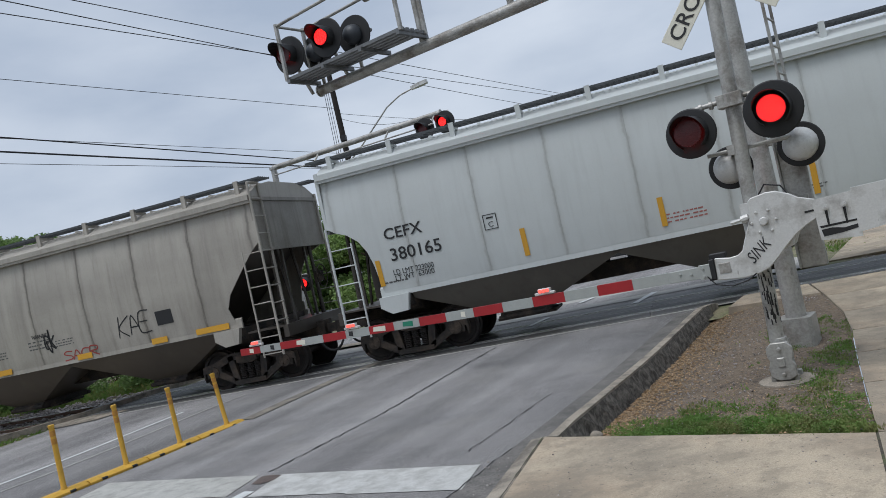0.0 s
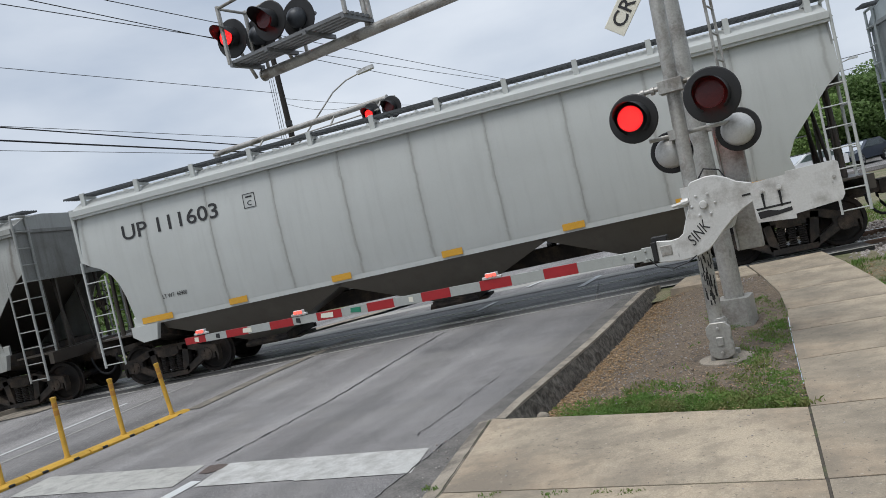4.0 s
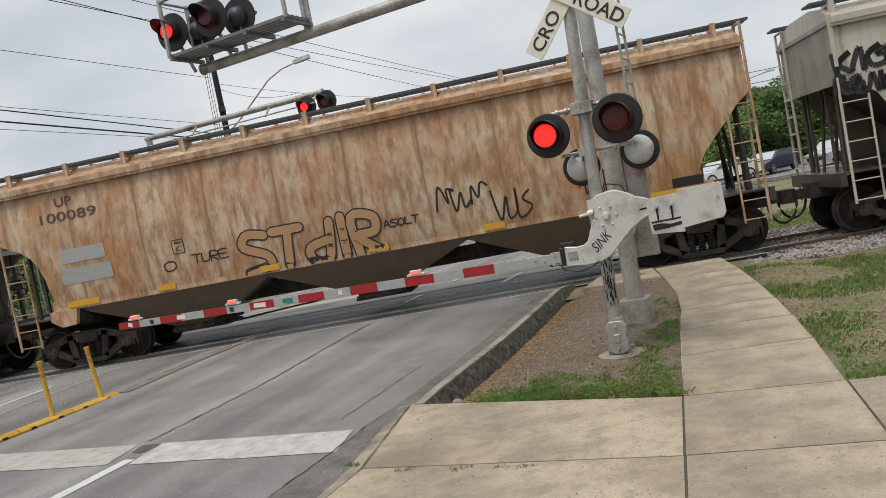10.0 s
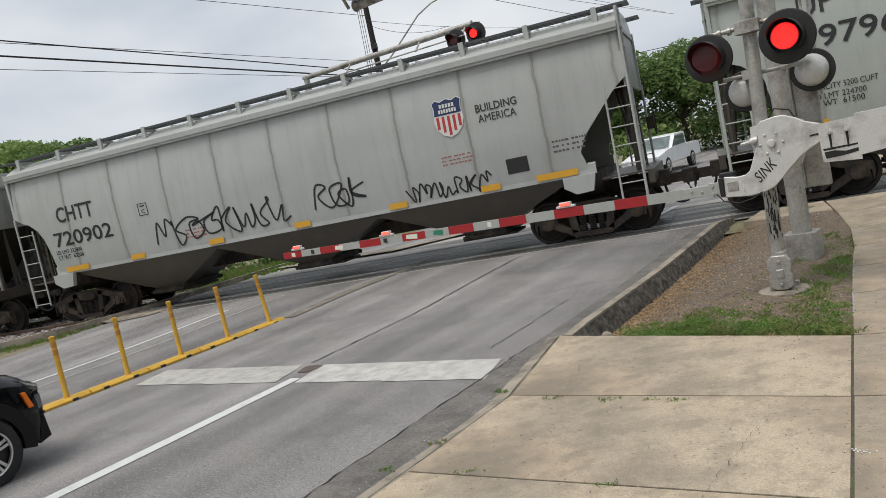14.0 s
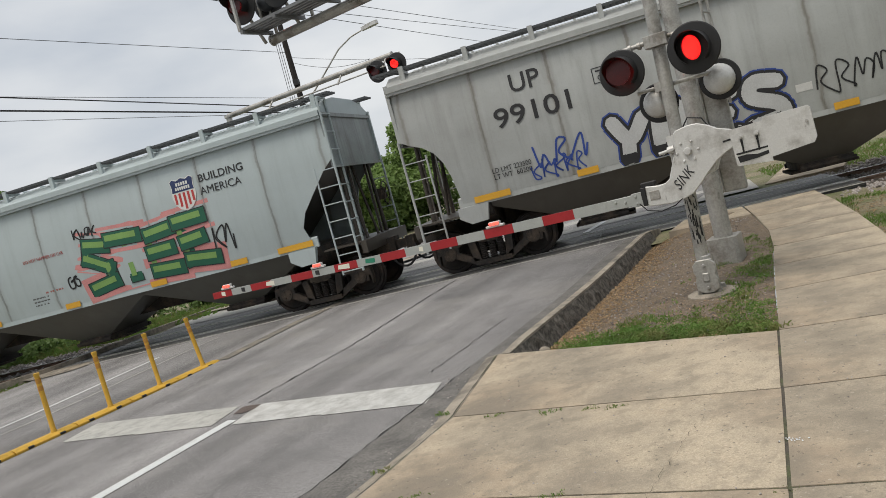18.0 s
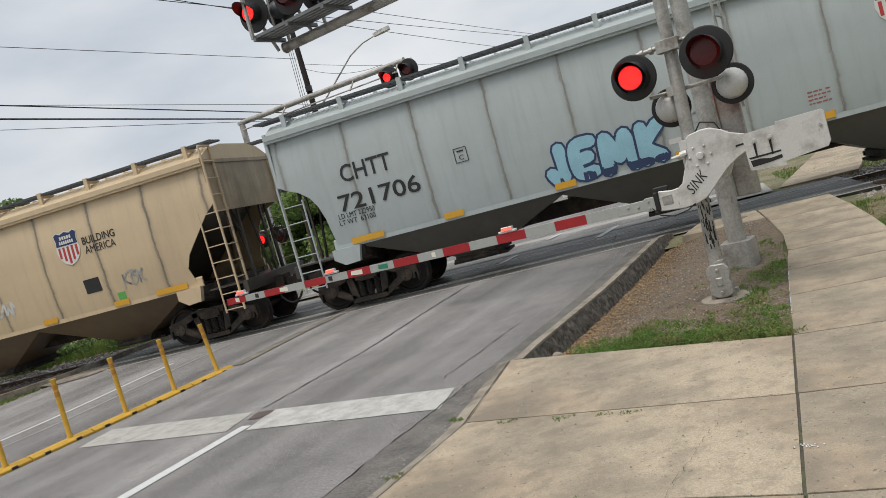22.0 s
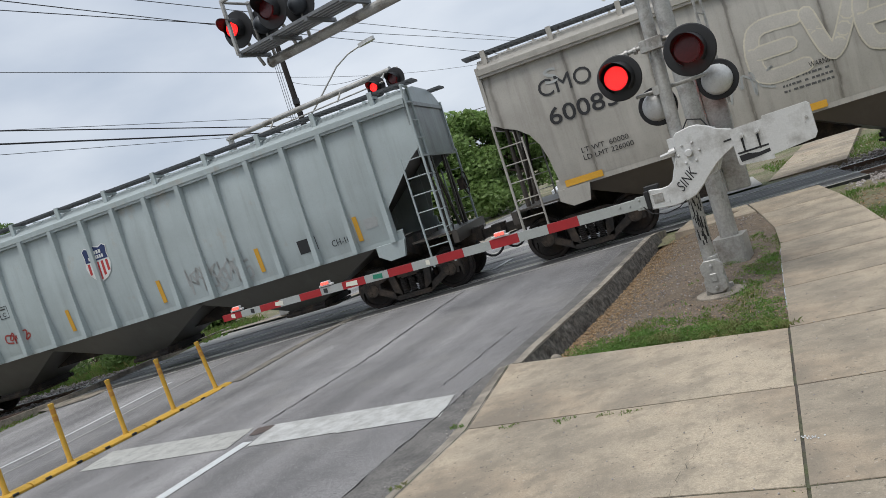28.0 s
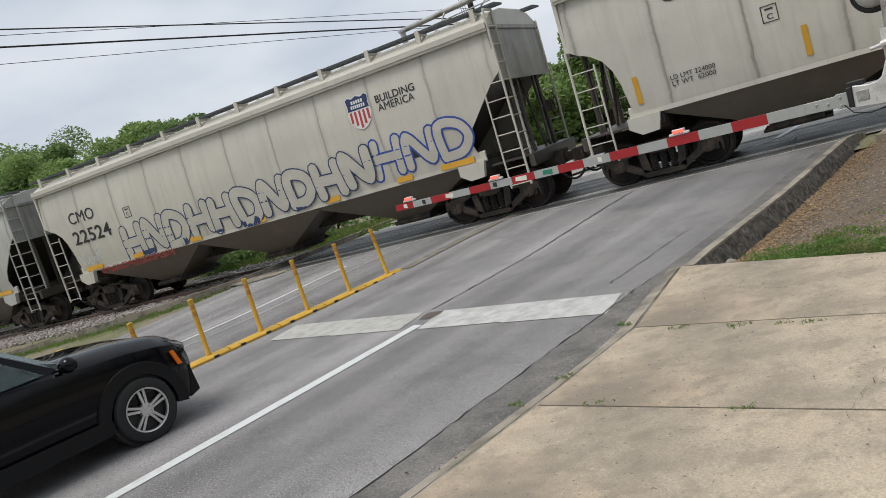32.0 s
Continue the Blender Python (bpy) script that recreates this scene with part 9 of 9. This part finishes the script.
# ---------------------------------------------------------------- beyond the track
farwalk = tagged(new("far_sidewalk", None), "pale concrete path beyond the track", "sidewalk", kind="structure")
for i in range(7):
    bm = bmesh.new()
    y0, y1 = 11.6 + i * 1.5, 13.08 + i * 1.5
    x0 = lambda y: 5.2 + (y - 11.6) * 0.30
    prism(bm, [(x0(y0), y0), (x0(y0) + 1.7, y0 - 0.1), (x0(y1) + 1.7, y1 - 0.1), (x0(y1), y1)], -0.05, 0.10, "z")
    part("slab", bm, CONCRETE, farwalk)
bm = bmesh.new()
ribbon(bm, [((-11.2, 13.2), (-11.0, 14.0)), ((-6.5, 12.4), (-6.6, 13.2)), ((-5.0, 14.0), (-5.3, 15.2)), ((-2.0, 22), (-2.9, 23))], 0.06)
tagged(new("far_median", mesh_of(bm, KERB)), "pale concrete kerb line beyond the crossing", "kerb", kind="structure")

# utility pole with a street lamp and its cables
pole = root("utility_pole", pose(-11.2, 26.0, -0.03), "dark wooden utility pole with a street lamp arm", "utility pole")
bm = bmesh.new()
rod(bm, (0, 0, 0), (-0.12, 0, 11.6), 0.17, 12, 0.12)
part("pole", bm, WOODPOLE, pole, smooth=True)
bm = bmesh.new()
arm_pts = [(0.1, 0, 7.3), (0.7, 0, 7.75), (1.5, 0, 8.45), (2.3, 0, 9.15), (3.0, 0, 9.5), (3.7, 0, 9.66)]
tube(bm, arm_pts, 0.035, 8)
part("lamp_arm", bm, GALV, pole, "thin curved lamp arm")
bm = bmesh.new()
prism(bm, [(-0.1, -0.08), (0.35, -0.17), (0.68, -0.12), (0.72, 0.0), (0.68, 0.12), (0.35, 0.17), (-0.1, 0.08)], -0.06, 0.10, "z")
part("lamp_head", bm, ALU, pole, "grey street lamp head", pose(3.7, 0, 9.66, 0, -8, 0), bevel=0.03)
for z in (7.1, 8.3):
    bm = bmesh.new()
    box(bm, (0.0, -0.2, z), (0.25, 0.2, 0.25))
    part("bracket", bm, BLACK, pole)
bm = bmesh.new()
for i in range(3):
    rod(bm, (-0.35 - 0.12 * i, -0.1, 4.0), (-0.3 - 0.1 * i, -0.1, 10.6), 0.012, 5)
part("riser_cable", bm, CABLE, pole)


def wire(a, b, sag, r, label="black overhead cable"):
    cu_pts = []
    for i in range(17):
        f = i / 16
        cu_pts.append((a[0] + (b[0] - a[0]) * f, a[1] + (b[1] - a[1]) * f, a[2] + (b[2] - a[2]) * f - sag * 4 * f * (1 - f)))
    bm = bmesh.new()
    tube(bm, cu_pts, r, 6)
    tagged(new("overhead_cable", mesh_of(bm, CABLE)), label, "cable", "overhead cables")


for z0, z1, r in ((9.73, 10.58, 0.011), (7.6, 8.62, 0.010), (7.16, 8.63, 0.022), (6.90, 8.17, 0.030), (6.88, 7.80, 0.010)):
    wire((-11.4, 25.9, z0), (-11.4 - 5.42 * 3.2, 25.9 - 12.75 * 3.2, z0 + (z1 - z0) * 3.2), 0.0, r, "black overhead cable running to the pole")
for (x0, y0), (x1, y1), z in (((-14.1, 10.4), (-4.0, 48.0), 11.5), ((-12.4, 9.8), (-6.3, 42.6), 11.0), ((-12.8, 13.3), (-4.1, 49.7), 12.0)):
    wire((x0 - (x1 - x0) * 0.6, y0 - (y1 - y0) * 0.6, z), (x1 + (x1 - x0) * 0.5, y1 + (y1 - y0) * 0.5, z), 0.25, 0.014, "thin black overhead cable across the road")
wire((-11.4, 25.9, 9.5), (-1.5, 40, 8.6), 0.4, 0.009, "thin black cable from the pole")
wire((-11.2, 26, 9.2), (-7.6, 26, 8.3), 0.3, 0.009, "thin black cable to the lamp")
wire((-20, 70, 9.6), (60, 75, 9.8), 0.5, 0.03, "black overhead cable far beyond the track")
wire((-20, 70, 8.5), (60, 75, 8.7), 0.5, 0.03, "black overhead cable far beyond the track")

# white pickup waiting on the far side
WHITE_PAINT = plain("white_car_paint", (0.72, 0.73, 0.74), 0.3)


def far_car(m, paint, label, pickup=False):
    car = root("pickup_truck" if pickup else "parked_car", m, label, "pickup" if pickup else "car", "" if pickup else "cars parked beyond the track")
    bm = bmesh.new()
    body = [(2.3, 0.45), (2.35, 0.85), (1.2, 1.05), (0.75, 1.08), (0.15, 1.62), (-1.05, 1.66), (-1.15, 1.10), (-2.9, 1.08), (-2.95, 0.5)] if pickup else [(2.05, 0.35), (2.1, 0.72), (1.1, 0.92), (0.4, 1.40), (-1.0, 1.44), (-1.8, 0.98), (-2.1, 0.9), (-2.1, 0.38)]
    prism(bm, body, -0.88, 0.88)
    part("body", bm, paint, car, bevel=0.06)
    bm = bmesh.new()
    prism(bm, [(0.70, 1.12), (0.20, 1.54), (-0.95, 1.57), (-0.98, 1.14)] if pickup else [(0.95, 0.96), (0.38, 1.33), (-0.95, 1.37), (-1.55, 1.0)], -0.892, 0.892)
    part("side_window", bm, CARGLASS, car)
    bm = bmesh.new()
    sheet(bm, [(0.79, -0.74, 1.12), (0.79, 0.74, 1.12), (0.21, 0.70, 1.59), (0.21, -0.70, 1.59)] if pickup else [(1.12, -0.74, 0.95), (1.12, 0.74, 0.95), (0.43, 0.68, 1.38), (0.43, -0.68, 1.38)])
    part("windscreen", bm, CARGLASS, car)
    for x in (1.45, -1.75) if pickup else (1.3, -1.3):
        for y in (-0.80, 0.80):
            tyre_wheel(car, pose(x, y, 0.36, 0, 0, 0 if y < 0 else 180), 0.36)
    bm = bmesh.new()
    prism(bm, [(2.36, 0.42), (2.40, 0.44), (2.40, 0.62), (2.36, 0.66)] if pickup else [(2.1, 0.4), (2.13, 0.42), (2.13, 0.56), (2.1, 0.6)], -0.6, 0.6)
    part("grille", bm, BLACK, car)
    for y in (-0.72, 0.72):
        bm = bmesh.new()
        box(bm, (2.34 if pickup else 2.08, y, 0.74 if pickup else 0.66), (0.08, 0.28, 0.14))
        part("headlight", bm, HEADLAMP, car)


far_car(pose(0.15, 28.5, 0.0, 0, 0, 253), WHITE_PAINT, "white pickup truck waiting beyond the track", True)
SILVER_PAINT, DARK_CAR = plain("silver_car_paint", (0.42, 0.45, 0.47), 0.3), plain("dark_car_paint", (0.04, 0.05, 0.07), 0.25)
for n, (x, y, a, p, nm) in enumerate(((19.8, 42, 215, SILVER_PAINT, "silver"), (22.5, 45, 205, DARK_CAR, "dark blue"), (25.8, 47, 195, WHITE_PAINT, "white"), (16.4, 44, 225, DARK_CAR, "dark blue"), (29.5, 48, 200, SILVER_PAINT, "silver"), (13.0, 42, 200, WHITE_PAINT, "white"))):
    far_car(pose(x, y, 0.2, 0, 0, a), p, nm + " car parked in a far lot")
bm = bmesh.new()
prism(bm, [(8, 38), (48, 38), (52, 60), (10, 56)], 0.0, 0.19, "z")
tagged(new("parking_lot", mesh_of(bm, ASPHALT)), "grey far parking lot beyond the track", "pavement", kind="structure")
shop = root("shop_building", pose(33, 66, 0), "low pale shop building far beyond the track", "building")
bm = bmesh.new()
box(bm, (0, 0, 1.6), (26, 8, 3.2))
part("wall", bm, plain("pale_wall", (0.5, 0.45, 0.4)), shop)
bm = bmesh.new()
prism(bm, [(-13.6, 3.2), (13.6, 3.2), (12, 4.4), (-12, 4.4)], -4.6, 4.4)
part("roof", bm, plain("dark_brown_roof", (0.12, 0.09, 0.075)), shop)
for i in range(6):
    bm = bmesh.new()
    box(bm, (-10.5 + i * 4.2, -4.03, 1.4), (2.6, 0.08, 1.8))
    part("window", bm, CARGLASS, shop)

# billboard
board = root("billboard", pose(16.6, 60, 0, 0, 0, -10), "roadside billboard with orange and yellow picture", "billboard")
bm = bmesh.new()
box(bm, (0, 0, 5.15), (4.2, 0.25, 2.0))
part("panel", bm, plain("billboard_white", (0.68, 0.68, 0.66)), board)
for x, z, w, h, c in ((-1.4, 4.8, 1.2, 1.0, (0.75, 0.5, 0.05)), (0.6, 4.85, 1.6, 1.2, (0.6, 0.3, 0.2)), (1.6, 5.0, 0.7, 1.3, (0.55, 0.4, 0.4)), (-0.2, 5.85, 3.0, 0.28, (0.05, 0.05, 0.07))):
    bm = bmesh.new()
    box(bm, (x, -0.14, z), (w, 0.02, h))
    part("printed_area", bm, plain("print_%d" % int(c[0] * 1000), c), board)
bm = bmesh.new()
for x in (-1.2, 1.2):
    rod(bm, (x, 0.2, 0), (x, 0.2, 4.3), 0.12, 8)
box(bm, (0, -0.4, 4.05), (4.4, 0.8, 0.08))
part("frame", bm, GALV, board)
for n, (x, y) in enumerate(((19, 56), (12.5, 50), (26, 62))):
    lp = root("street_lamp", pose(x, y, 0), "thin far street lamp pole", "street lamp")
    bm = bmesh.new()
    rod(bm, (0, 0, 0), (0, 0, 7.4), 0.08, 8)
    rod(bm, (0, 0, 7.3), (1.6, 0, 7.6), 0.04, 6)
    part("pole", bm, GALV, lp)
    bm = bmesh.new()
    box(bm, (1.7, 0, 7.6), (0.6, 0.25, 0.14))
    part("lamp_head", bm, ALU, lp)


# ---------------------------------------------------------------- what moves
def motions():
    times = [0.5 * i for i in range(65)]
    for k, (car, wheels) in enumerate(CARS):
        walk(car, [(t, pose(car_x(k, t), TRACK_Y, RAIL_Z)) for t in times])
        seen = [i / FPS for i in range(int(32 * FPS) + 1) if -24 < car_x(k, i / FPS) < 19]
        if not seen:
            continue
        for w, dx in wheels:
            turn = lambda t: math.degrees((car_x(k, t) - car_x(k, seen[0])) / WHEEL_R)
            rows = [(t, pose(dx, 0, WHEEL_R, 0, turn(t), 0)) for t in seen]
            if seen[0] > 0:
                rows.insert(0, (0.0, pose(dx, 0, WHEEL_R)))
            if seen[-1] < 32:
                rows.append((32.0, pose(dx, 0, WHEEL_R, 0, turn(seen[-1]), 0)))
            walk(w, rows)
    period, phase = 1.191, 0.36
    for lamps, lead in ((FLASH_R, 0.0), (FLASH_L, 0.5)):
        def lit_at(t):
            return (t / period + phase + lead) % 1 < 0.5
        rows = [(0.0, 0 if lit_at(0.0) else 180)]
        for n in range(-2, 62):
            when, on = (n / 2 - phase - lead) * period, n % 2 == 0
            when += 0.045 if on else 0.01
            if 0.08 < when < 31.92:
                for dt, f in ((-0.067, 0.0), (-0.034, 0.3), (0.0, 0.7), (0.034, 1.0)):
                    rows.append((when + dt, 180 * (1 - f) if on else 180 * f))
        rows.append((32.0, rows[-1][1]))
        for lamp in lamps:
            walk(lamp, [(t, pose(0, -0.15, 0, 0, 0, a)) for t, a in rows])


motions()
